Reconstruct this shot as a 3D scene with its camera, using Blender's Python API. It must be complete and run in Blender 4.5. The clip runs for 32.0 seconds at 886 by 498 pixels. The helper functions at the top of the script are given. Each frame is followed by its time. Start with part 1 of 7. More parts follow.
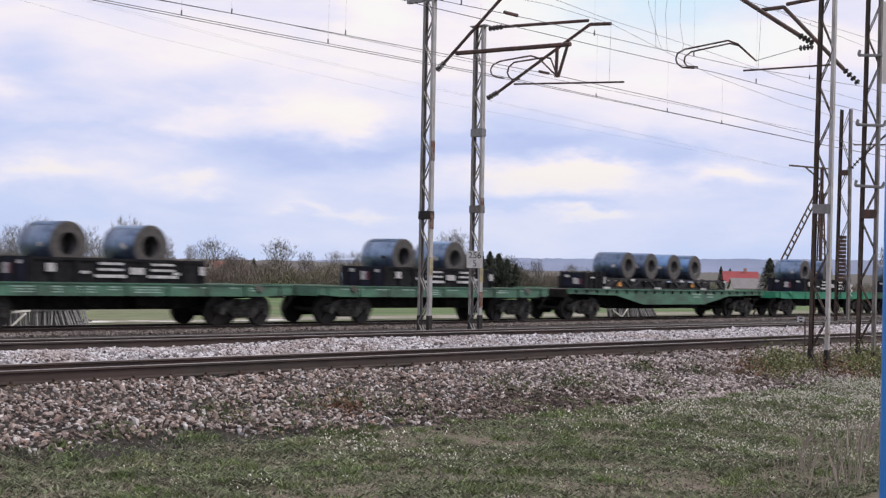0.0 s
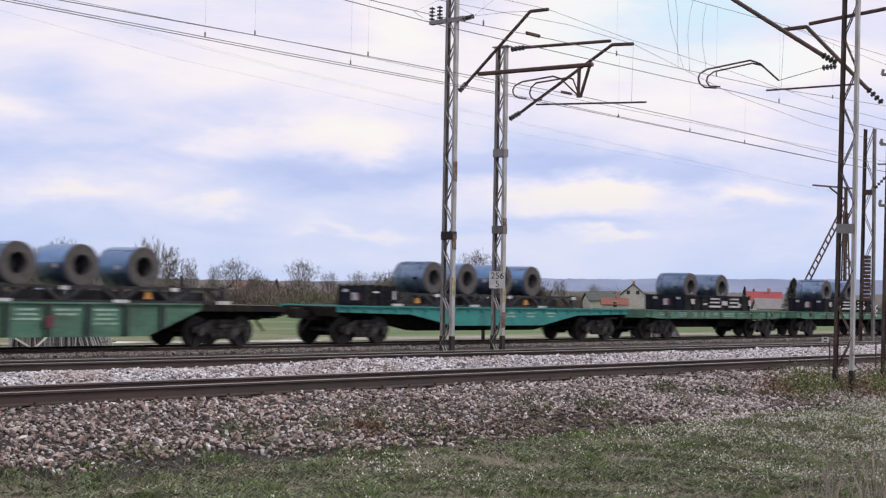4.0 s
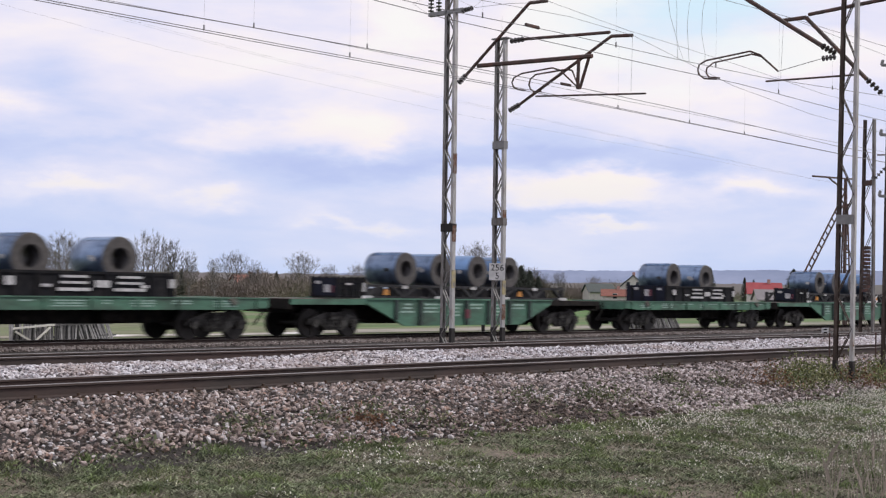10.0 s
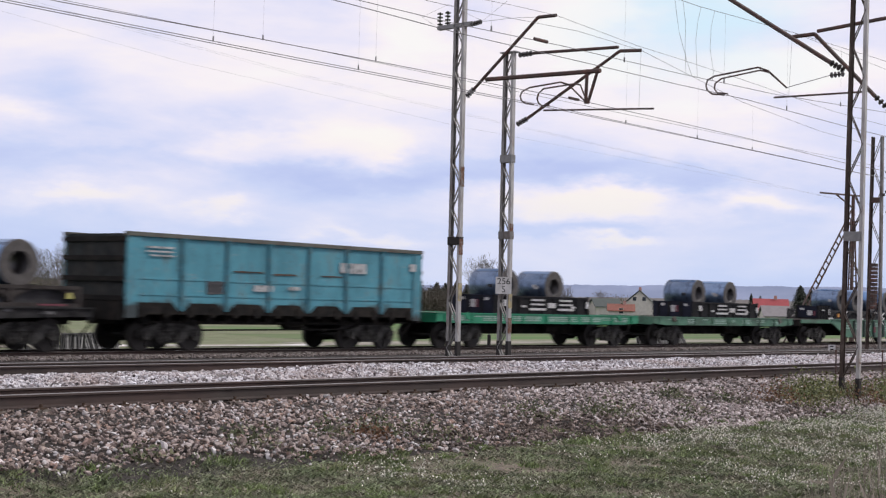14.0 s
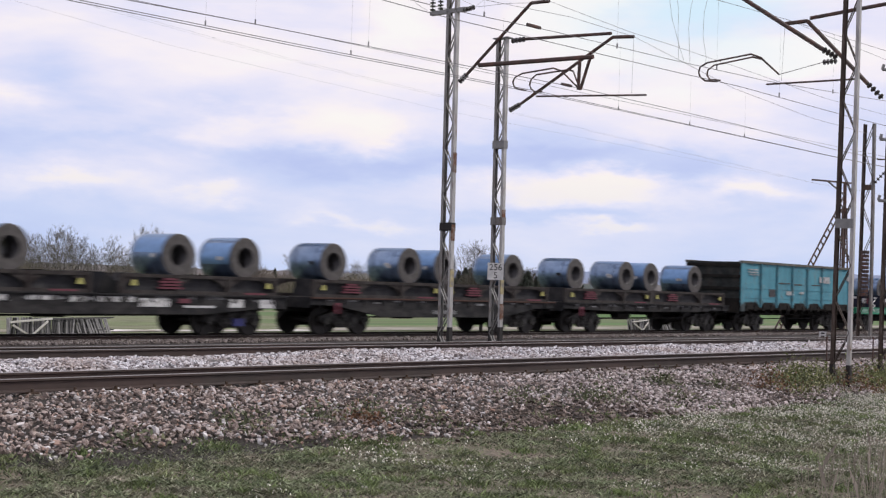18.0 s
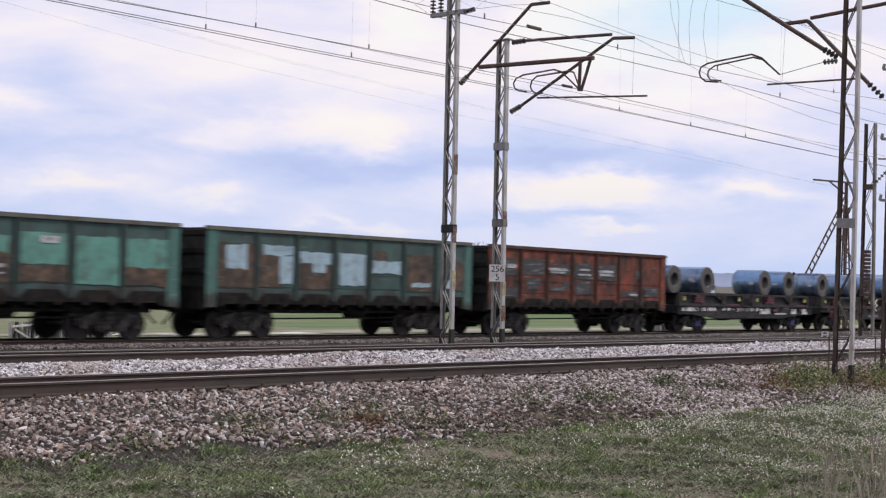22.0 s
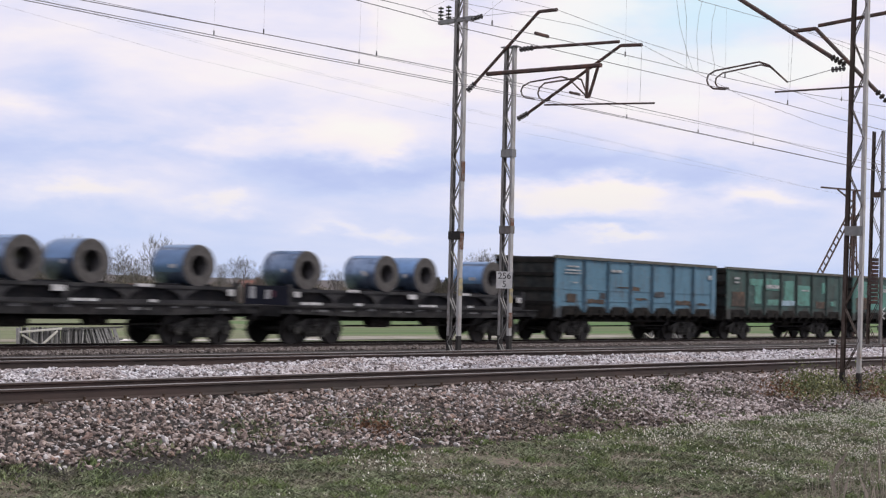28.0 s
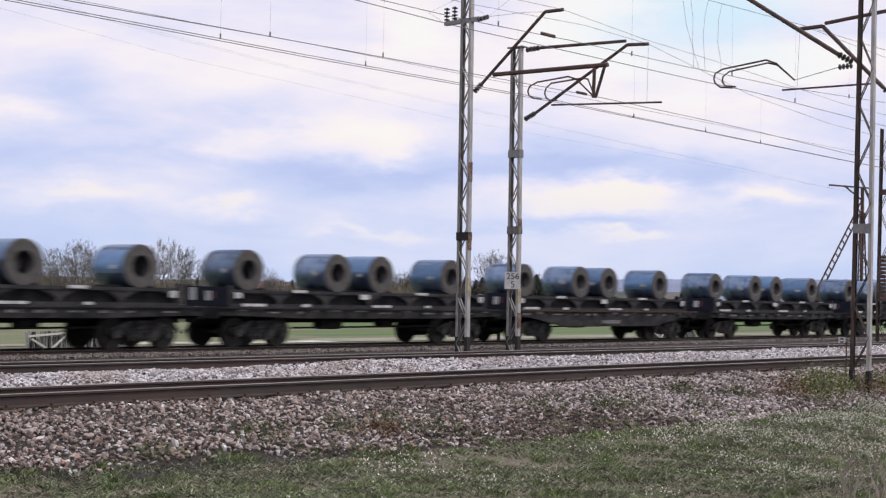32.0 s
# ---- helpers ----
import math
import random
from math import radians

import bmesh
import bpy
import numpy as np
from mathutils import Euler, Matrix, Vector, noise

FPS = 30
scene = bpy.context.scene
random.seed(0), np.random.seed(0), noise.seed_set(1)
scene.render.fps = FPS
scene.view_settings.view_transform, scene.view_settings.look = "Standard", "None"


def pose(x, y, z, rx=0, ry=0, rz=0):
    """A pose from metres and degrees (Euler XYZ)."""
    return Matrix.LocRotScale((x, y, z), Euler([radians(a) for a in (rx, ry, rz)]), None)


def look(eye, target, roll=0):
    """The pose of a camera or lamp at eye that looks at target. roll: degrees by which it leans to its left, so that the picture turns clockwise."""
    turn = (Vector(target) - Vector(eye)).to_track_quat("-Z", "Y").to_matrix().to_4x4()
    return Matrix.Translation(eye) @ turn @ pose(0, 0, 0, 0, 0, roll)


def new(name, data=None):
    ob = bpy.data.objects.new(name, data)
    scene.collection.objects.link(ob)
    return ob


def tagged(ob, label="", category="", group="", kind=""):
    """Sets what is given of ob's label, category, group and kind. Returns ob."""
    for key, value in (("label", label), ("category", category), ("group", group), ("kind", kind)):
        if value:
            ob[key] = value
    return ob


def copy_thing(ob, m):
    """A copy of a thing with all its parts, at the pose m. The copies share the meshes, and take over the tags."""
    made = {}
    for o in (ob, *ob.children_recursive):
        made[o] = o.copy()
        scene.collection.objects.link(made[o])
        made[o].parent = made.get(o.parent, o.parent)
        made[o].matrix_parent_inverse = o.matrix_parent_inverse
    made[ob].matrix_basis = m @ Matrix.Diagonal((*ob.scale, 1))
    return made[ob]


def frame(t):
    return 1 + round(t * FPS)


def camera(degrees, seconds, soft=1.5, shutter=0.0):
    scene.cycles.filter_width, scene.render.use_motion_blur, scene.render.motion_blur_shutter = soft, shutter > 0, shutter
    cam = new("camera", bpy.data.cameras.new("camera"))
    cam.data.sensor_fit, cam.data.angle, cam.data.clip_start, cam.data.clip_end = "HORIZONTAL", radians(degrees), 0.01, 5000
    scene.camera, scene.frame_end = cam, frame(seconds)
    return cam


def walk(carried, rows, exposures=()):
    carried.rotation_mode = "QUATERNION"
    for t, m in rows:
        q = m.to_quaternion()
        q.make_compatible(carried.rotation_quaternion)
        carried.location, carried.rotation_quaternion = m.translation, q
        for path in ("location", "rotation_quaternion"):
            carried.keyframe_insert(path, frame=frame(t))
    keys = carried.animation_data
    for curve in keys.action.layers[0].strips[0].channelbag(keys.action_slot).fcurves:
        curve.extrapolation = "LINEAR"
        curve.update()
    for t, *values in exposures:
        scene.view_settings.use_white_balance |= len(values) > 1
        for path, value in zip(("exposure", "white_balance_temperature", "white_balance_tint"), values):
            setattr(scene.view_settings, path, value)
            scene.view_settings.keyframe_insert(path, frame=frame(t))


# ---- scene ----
EYE = Vector((0.0, 0.0, 1.74))
cam = camera(35.06, 32.0, soft=1.25, shutter=0.8)


def aim(turn, tilt, lean):
    """A camera pose at the tripod: turned from the tracks' normal, tilted up, leaning."""
    a, b = radians(turn), radians(tilt)
    way = Vector((math.sin(a) * math.cos(b), math.cos(a) * math.cos(b), math.sin(b)))
    return look(EYE, EYE + way * 50, lean)


walk(cam, [
    (0, aim(50.767, 1.026, 1.389)),
    (0.5, aim(50.573, 1.328, 1.312)),
    (1, aim(50.173, 1.663, 1.124)),
    (1.5, aim(49.836, 1.882, 1.195)),
    (2, aim(49.653, 1.877, 1.192)),
    (2.5, aim(49.613, 1.923, 1.185)),
    (3, aim(49.716, 1.975, 1.214)),
    (3.5, aim(49.781, 1.908, 1.257)),
    (5.5, aim(49.956, 1.783, 1.506)),
    (6, aim(50.041, 1.783, 1.418)),
    (6.5, aim(50.049, 1.793, 1.430)),
    (7, aim(50.020, 1.846, 1.339)),
    (7.5, aim(49.993, 1.873, 1.342)),
    (8, aim(50.013, 1.848, 1.455)),
    (8.5, aim(49.879, 1.566, 1.401)),
    (9, aim(49.788, 1.413, 1.308)),
    (9.5, aim(49.812, 1.446, 1.102)),
    (10, aim(49.842, 1.518, 1.150)),
    (10.5, aim(49.863, 1.496, 1.242)),
    (11, aim(49.789, 1.495, 1.213)),
    (11.5, aim(49.724, 1.561, 1.270)),
    (12, aim(49.511, 1.746, 1.946)),
    (12.5, aim(49.424, 1.758, 1.812)),
    (13, aim(49.386, 1.919, 1.695)),
    (13.5, aim(49.470, 2.037, 1.725)),
    (14, aim(49.557, 2.045, 1.704)),
    (14.5, aim(49.594, 1.669, 1.771)),
    (16.5, aim(49.585, 1.314, 1.750)),
    (17, aim(49.565, 1.259, 1.900)),
    (17.5, aim(49.698, 1.331, 1.876)),
    (18, aim(49.898, 1.475, 1.875)),
    (18.5, aim(50.087, 1.530, 1.968)),
    (19, aim(50.279, 1.522, 1.905)),
    (19.5, aim(50.197, 1.503, 1.845)),
    (20, aim(50.094, 1.474, 1.984)),
    (20.5, aim(49.934, 1.440, 1.819)),
    (21, aim(49.859, 1.421, 1.743)),
    (21.5, aim(49.818, 1.477, 1.646)),
    (22, aim(49.830, 1.554, 1.560)),
    (22.5, aim(49.783, 1.453, 1.689)),
    (23, aim(49.550, 1.480, 1.467)),
    (23.5, aim(49.441, 1.683, 1.420)),
    (24, aim(49.414, 1.784, 1.512)),
    (24.5, aim(49.485, 1.915, 1.405)),
    (25, aim(49.576, 2.061, 1.516)),
    (25.5, aim(49.573, 2.076, 1.642)),
    (27.5, aim(49.531, 1.784, 1.741)),
    (28, aim(49.533, 1.822, 1.716)),
    (28.5, aim(49.578, 1.863, 1.578)),
    (29, aim(49.672, 1.881, 1.667)),
    (29.5, aim(49.718, 1.830, 1.603)),
    (30, aim(49.613, 1.864, 1.579)),
    (30.5, aim(49.542, 1.896, 1.563)),
    (31, aim(49.504, 1.929, 1.599)),
    (31.5, aim(49.388, 1.979, 1.415)),
    (32, aim(49.203, 1.854, 1.255)),
])

# ---- light ----
world = bpy.data.worlds.new("sky")
scene.world = world
world.use_nodes = True
wn, wl = world.node_tree.nodes, world.node_tree.links
wn.clear()
w_out = wn.new("ShaderNodeOutputWorld")
w_bg = wn.new("ShaderNodeBackground")
w_sky = wn.new("ShaderNodeTexSky")
w_sky.sky_type, w_sky.sun_disc = "NISHITA", False
w_sky.sun_elevation, w_sky.sun_rotation = radians(47), radians(129)
w_tc = wn.new("ShaderNodeTexCoord")
w_sep = wn.new("ShaderNodeSeparateXYZ")
wl.new(w_tc.outputs["Generated"], w_sep.inputs[0])


def wired(node, slot, value):
    """Put a number or another node's output into a node's input."""
    if isinstance(value, (int, float)):
        node.inputs[slot].default_value = value
    else:
        wl.new(value, node.inputs[slot])


def calc(op, a, b=0.0, c=0.0):
    n = wn.new("ShaderNodeMath")
    n.operation = op
    for slot, value in enumerate((a, b, c)):
        wired(n, slot, value)
    return n.outputs[0]


def cloud_noise(scale, at, detail, rough, twist=0.0):
    m = wn.new("ShaderNodeMapping")
    m.inputs["Scale"].default_value, m.inputs["Location"].default_value = scale, at
    n = wn.new("ShaderNodeTexNoise")
    n.inputs["Scale"].default_value, n.inputs["Detail"].default_value = 1.0, detail
    n.inputs["Roughness"].default_value, n.inputs["Distortion"].default_value = rough, twist
    wl.new(w_tc.outputs["Generated"], m.inputs["Vector"])
    wl.new(m.outputs["Vector"], n.inputs["Vector"])
    return n.outputs["Fac"]


def toned(source, fac, tone):
    x = wn.new("ShaderNodeMix")
    x.data_type = "RGBA"
    x.inputs[7].default_value = (*tone, 1)
    wired(x, 0, fac)
    wl.new(source, x.inputs[6])
    return x.outputs[2]


# bearing and height over the horizon in degrees, frayed by noise so that clouds get ragged edges
w_fray = cloud_noise((13.0, 13.0, 34.0), (0.3, 2.1, 0.7), 5.0, 0.55)
w_curl = cloud_noise((15.0, 15.0, 40.0), (5.3, 0.1, 3.7), 5.0, 0.55)
w_az = calc("MULTIPLY", calc("ARCTAN2", w_sep.outputs["X"], w_sep.outputs["Y"]), 57.2958)
w_az = calc("MULTIPLY_ADD", calc("SUBTRACT", w_fray, 0.5), 7.0, w_az)
w_el = calc("MULTIPLY", calc("ARCSINE", w_sep.outputs["Z"]), 57.2958)
w_elf = calc("MULTIPLY_ADD", calc("SUBTRACT", w_curl, 0.5), 2.6, w_el)


def cloud_bank(az, el, wide, tall):
    """How deep a direction lies in a soft-edged cloud of that bearing, height and half size in degrees."""
    p = calc("POWER", calc("ABSOLUTE", calc("DIVIDE", calc("SUBTRACT", w_az, az), wide)), 2.0)
    q = calc("POWER", calc("ABSOLUTE", calc("DIVIDE", calc("SUBTRACT", w_elf, el), tall)), 2.0)
    return calc("EXPONENT", calc("MULTIPLY", calc("ADD", p, q), -0.8))


# broken stratocumulus: streaky noise everywhere, then the sunlit banks and the blue gaps of this sky
w_tone = calc("MULTIPLY_ADD", calc("SUBTRACT", cloud_noise((6.0, 6.0, 22.0), (1.3, 0.4, 2.2), 6.0, 0.52, 0.15), 0.5), 1.25, 0.50)
w_tone = calc("MULTIPLY_ADD", calc("SUBTRACT", cloud_noise((2.2, 2.2, 5.0), (4.7, 1.1, 0.6), 3.0, 0.5), 0.5), 0.5, w_tone)
w_rise = wn.new("ShaderNodeMapRange")
w_rise.inputs["From Min"].default_value, w_rise.inputs["From Max"].default_value = 1.0, 9.0
w_rise.inputs["To Min"].default_value, w_rise.inputs["To Max"].default_value = -0.11, 0.19
wl.new(w_el, w_rise.inputs["Value"])
w_tone = calc("ADD", w_tone, w_rise.outputs["Result"])
for az, el, wide, tall, much in (
        (41.4, 6.0, 3.8, 0.75, 0.30), (34.9, 3.75, 2.8, 0.4, 0.34), (32.6, 6.9, 1.7, 0.45, 0.25), (40.7, 3.3, 1.2, 0.3, 0.25),
        (46.5, 2.55, 1.6, 0.26, 0.3), (46.8, 6.05, 1.4, 0.5, 0.26), (56.0, 4.05, 3.2, 0.55, 0.44), (62.6, 4.0, 1.8, 0.36, 0.36),
        (56.7, 2.5, 0.9, 0.2, 0.3), (55.0, 10.6, 1.8, 1.5, 0.34), (62.9, 9.6, 2.2, 0.8, 0.34), (48.5, 10.9, 2.0, 1.1, 0.3),
        (34.5, 5.1, 3.6, 0.55, -0.19), (35.0, 8.0, 2.0, 0.7, -0.10), (42.2, 7.6, 2.2, 0.65, -0.13), (46.6, 4.9, 4.4, 0.5, -0.24),
        (53.2, 5.3, 4.2, 0.65, -0.31), (59.4, 5.3, 3.2, 0.55, -0.30), (61.4, 8.4, 1.6, 0.5, -0.22), (54.7, 2.95, 3.8, 0.3, -0.24)):
    w_tone = calc("MULTIPLY_ADD", cloud_bank(az, el, wide, tall), much, w_tone)
w_ramp = wn.new("ShaderNodeValToRGB")
w_ramp.color_ramp.elements[0].position, w_ramp.color_ramp.elements[0].color = 0.12, (0.51, 0.58, 0.90, 1)
w_ramp.color_ramp.elements[1].position, w_ramp.color_ramp.elements[1].color = 0.94, (1.0, 0.965, 0.95, 1)
for pos, c in ((0.34, (0.615, 0.675, 0.945, 1)), (0.52, (0.772, 0.77, 0.962, 1)), (0.66, (0.89, 0.845, 0.965, 1)), (0.78, (0.98, 0.905, 0.945, 1))):
    w_ramp.color_ramp.elements.new(pos).color = c
wl.new(w_tone, w_ramp.inputs["Fac"])
w_low = wn.new("ShaderNodeMapRange")
w_low.inputs["From Min"].default_value, w_low.inputs["From Max"].default_value = 8.0, 3.5
wl.new(w_el, w_low.inputs["Value"])
w_lit = calc("MULTIPLY", calc("MINIMUM", calc("MAXIMUM", calc("MULTIPLY", calc("SUBTRACT", w_tone, 0.62), 4.0), 0.0), 1.0), w_low.outputs["Result"])
# a clear, pale cyan gap, and bluer air towards the horizon
w_gap = calc("MULTIPLY", cloud_bank(59.6, 11.4, 3.1, 1.7), 0.95)
w_seen = toned(toned(w_ramp.outputs["Color"], calc("MULTIPLY", w_lit, 0.75), (1.0, 0.895, 0.825)), w_gap, (0.68, 0.87, 1.0))
w_hr = wn.new("ShaderNodeMapRange")
w_hr.inputs["From Min"].default_value, w_hr.inputs["From Max"].default_value = 0.0, 5.0
w_hr.inputs["To Min"].default_value, w_hr.inputs["To Max"].default_value = 0.60, 0.0
wl.new(w_el, w_hr.inputs["Value"])
w_hazy = toned(w_seen, w_hr.outputs["Result"], (0.56, 0.69, 0.97))
w_sc = wn.new("ShaderNodeVectorMath")
w_sc.operation = "SCALE"
w_sc.inputs["Scale"].default_value = 0.12
wl.new(w_sky.outputs["Color"], w_sc.inputs[0])
w_mul = wn.new("ShaderNodeMix")
w_mul.data_type = "RGBA"
w_mul.inputs[0].default_value = 0.93
wl.new(w_sc.outputs["Vector"], w_mul.inputs[6])
wl.new(w_hazy, w_mul.inputs[7])
wl.new(w_mul.outputs[2], w_bg.inputs["Color"])
w_bg.inputs["Strength"].default_value = 1.0
wl.new(w_bg.outputs["Background"], w_out.inputs["Surface"])
sun = new("sun", bpy.data.lights.new("sun", "SUN"))
sun.data.energy, sun.data.angle, sun.data.color = 1.9, radians(10), (1.0, 0.96, 0.91)
sun.matrix_world = look((35, -28, 48), (0, 0, 0))
scene.view_settings.exposure = 0.0


# ---- materials ----
def mat(name, color, rough=0.7, metal=0.0, vary=0.25, scale=3.0, bump=0.0, bscale=40.0, second=None, smix=0.5, sscale=1.2, island=0.0, objvar=0.0, soft=0.12, stretch=(1, 1, 1)):
    """A procedural surface: base colour, fine grain, and a second tone in patches (rust, dirt, wear)."""
    m = bpy.data.materials.new(name)
    m.use_nodes = True
    n, l = m.node_tree.nodes, m.node_tree.links
    b = n["Principled BSDF"]
    b.inputs["Roughness"].default_value, b.inputs["Metallic"].default_value = rough, metal
    tc = n.new("ShaderNodeTexCoord")
    mp = n.new("ShaderNodeMapping")
    mp.inputs["Scale"].default_value = stretch
    l.new(tc.outputs["Object"], mp.inputs["Vector"])
    vec = mp.outputs["Vector"]
    nz = n.new("ShaderNodeTexNoise")
    nz.inputs["Scale"].default_value, nz.inputs["Detail"].default_value, nz.inputs["Roughness"].default_value = scale, 7, 0.62
    l.new(vec, nz.inputs["Vector"])
    rp = n.new("ShaderNodeMapRange")
    rp.inputs["From Min"].default_value, rp.inputs["From Max"].default_value = 0.3, 0.7
    rp.inputs["To Min"].default_value, rp.inputs["To Max"].default_value = 1 - vary, 1 + vary
    l.new(nz.outputs["Fac"], rp.inputs["Value"])
    val = rp.outputs["Result"]
    if island or objvar:
        src = n.new("ShaderNodeNewGeometry").outputs["Random Per Island"] if island else n.new("ShaderNodeObjectInfo").outputs["Random"]
        k = island or objvar
        r2 = n.new("ShaderNodeMapRange")
        r2.inputs["To Min"].default_value, r2.inputs["To Max"].default_value = 1 - k, 1 + k
        l.new(src, r2.inputs["Value"])
        mm = n.new("ShaderNodeMath")
        mm.operation = "MULTIPLY"
        l.new(val, mm.inputs[0]), l.new(r2.outputs["Result"], mm.inputs[1])
        val = mm.outputs["Value"]
    col = n.new("ShaderNodeVectorMath")
    col.operation = "SCALE"
    col.inputs[0].default_value = color[:3]
    if second:
        n2 = n.new("ShaderNodeTexNoise")
        n2.inputs["Scale"].default_value, n2.inputs["Detail"].default_value, n2.inputs["Roughness"].default_value = sscale, 8, 0.65
        l.new(vec, n2.inputs["Vector"])
        st = n.new("ShaderNodeMapRange")
        st.inputs["From Min"].default_value, st.inputs["From Max"].default_value = 1 - smix - soft, 1 - smix + soft
        l.new(n2.outputs["Fac"], st.inputs["Value"])
        mx = n.new("ShaderNodeMix")
        mx.data_type = "RGBA"
        mx.inputs[6].default_value, mx.inputs[7].default_value = (*color[:3], 1), (*second[:3], 1)
        l.new(st.outputs["Result"], mx.inputs[0])
        l.new(mx.outputs[2], col.inputs[0])
    l.new(val, col.inputs["Scale"])
    l.new(col.outputs["Vector"], b.inputs["Base Color"])
    if bump:
        bn = n.new("ShaderNodeTexNoise")
        bn.inputs["Scale"].default_value, bn.inputs["Detail"].default_value = bscale, 5
        l.new(tc.outputs["Object"], bn.inputs["Vector"])
        bp = n.new("ShaderNodeBump")
        bp.inputs["Strength"].default_value, bp.inputs["Distance"].default_value = bump, 0.02
        l.new(bn.outputs["Fac"], bp.inputs["Height"])
        l.new(bp.outputs["Normal"], b.inputs["Normal"])
    return m


M_rail = mat("rail_side_rust", (0.066, 0.043, 0.037), 0.75, 0.2, 0.3, 6, second=(0.05, 0.04, 0.035), stretch=(0.3, 1, 1))
M_railtop = mat("rail_head_steel", (0.22, 0.205, 0.20), 0.5, 0.6, 0.2, 4, stretch=(0.2, 1, 1))
M_sleeper = mat("sleeper_concrete", (0.16, 0.14, 0.12), 0.9, 0, 0.3, 8, 0.3)
M_clip = mat("rail_clip_rusty_iron", (0.07, 0.045, 0.03), 0.8, 0.3)
def mat_stone(name, tones, dirt, vary=0.3):
    """Broken stone: each piece takes its tone by chance, with grain and patches of dirt."""
    m = mat(name, tones[0], 0.92, 0, vary, 9, 0.5, 60)
    tones = [(r * 0.98, g, b * 1.03) for r, g, b in tones]
    n, l = m.node_tree.nodes, m.node_tree.links
    geo = n.new("ShaderNodeNewGeometry")
    rp = n.new("ShaderNodeValToRGB")
    rp.color_ramp.interpolation = "LINEAR"
    el = rp.color_ramp.elements
    el[0].color, el[1].color = (*tones[0], 1), (*tones[-1], 1)
    for i, c in enumerate(tones[1:-1]):
        el.new((i + 1) / (len(tones) - 1)).color = (*c, 1)
    l.new(geo.outputs["Random Per Island"], rp.inputs["Fac"])
    tc = n.new("ShaderNodeTexCoord")
    nz = n.new("ShaderNodeTexNoise")
    nz.inputs["Scale"].default_value, nz.inputs["Detail"].default_value = 0.9, 5
    l.new(tc.outputs["Object"], nz.inputs["Vector"])
    mr = n.new("ShaderNodeMapRange")
    mr.inputs["From Min"].default_value, mr.inputs["From Max"].default_value = 0.45, 0.66
    mr.inputs["To Max"].default_value = dirt[1]
    l.new(nz.outputs["Fac"], mr.inputs["Value"])
    mx = n.new("ShaderNodeMix")
    mx.data_type = "RGBA"
    mx.inputs[7].default_value = (*dirt[0], 1)
    l.new(mr.outputs["Result"], mx.inputs[0])
    l.new(rp.outputs["Color"], mx.inputs[6])
    sc = [x for x in n if x.bl_idname == "ShaderNodeVectorMath"][0]
    l.new(mx.outputs[2], sc.inputs[0])
    return m


M_stone_brown = mat_stone("ballast_stone_brown", ((0.05, 0.037, 0.032), (0.16, 0.12, 0.10), (0.27, 0.21, 0.18), (0.35, 0.285, 0.25), (0.42, 0.355, 0.325), (0.33, 0.21, 0.155), (0.52, 0.48, 0.46), (0.68, 0.645, 0.63)), ((0.20, 0.155, 0.13), 0.45))
M_stone_clean = mat_stone("ballast_stone_pinkish", ((0.11, 0.085, 0.075), (0.28, 0.23, 0.205), (0.40, 0.335, 0.31), (0.47, 0.40, 0.375), (0.55, 0.485, 0.455), (0.68, 0.62, 0.60)), ((0.30, 0.24, 0.21), 0.3))
M_stone_dark = mat_stone("ballast_stone_sooty", ((0.04, 0.03, 0.025), (0.11, 0.085, 0.07), (0.17, 0.13, 0.105), (0.24, 0.19, 0.165)), ((0.10, 0.075, 0.06), 0.6))
M_stone_strip = mat_stone("ballast_stone_red_brown", ((0.07, 0.055, 0.047), (0.14, 0.115, 0.10), (0.19, 0.16, 0.142), (0.27, 0.24, 0.22)), ((0.13, 0.105, 0.09), 0.5))
M_stone_white = mat_stone("ballast_stone_fresh", ((0.12, 0.10, 0.095), (0.34, 0.30, 0.295), (0.52, 0.495, 0.50), (0.65, 0.62, 0.625), (0.76, 0.735, 0.74)), ((0.36, 0.29, 0.26), 0.6), 0.25)
# beds coloured extra dark, as painted shade in the gaps between stones
M_bed = mat("ballast_bed_gap_shade", (0.028, 0.022, 0.018), 0.95, 0, 0.5, 14, 0.8, 40, second=(0.018, 0.014, 0.012), smix=0.5, sscale=9)
M_bed_white = mat("ballast_bed_fresh_gap_shade", (0.11, 0.10, 0.097), 0.95, 0, 0.5, 14, 0.8, 40)
M_ground = mat("turf", (0.095, 0.095, 0.055), 0.95, 0, 0.55, 9, 0.8, 30, second=(0.15, 0.118, 0.092), smix=0.52, sscale=1.3)
M_field = mat("young_crop_field", (0.056, 0.135, 0.022), 0.95, 0, 0.3, 0.5, second=(0.115, 0.125, 0.055), smix=0.47, sscale=0.09, stretch=(0.12, 1, 1))
M_verge = mat("dry_verge_grass", (0.118, 0.145, 0.060), 0.95, 0, 0.4, 2, 0.6, 8, second=(0.16, 0.155, 0.095), smix=0.46, sscale=0.35, stretch=(0.3, 1, 1))
M_black = mat("black_running_gear", (0.012, 0.0115, 0.011), 0.85, 0, 0.4, 5, second=(0.028, 0.024, 0.02), smix=0.45, sscale=3)
# dirt, with highlights of the side frames painted in as the paler patches
M_bogie = mat("bogie_dirt_and_highlights", (0.020, 0.019, 0.018), 0.9, 0, 0.5, 6, second=(0.095, 0.093, 0.088), smix=0.46, sscale=3.5)
M_wheel = mat("wheel_steel_dark", (0.035, 0.032, 0.03), 0.6, 0.5, 0.3, 6)
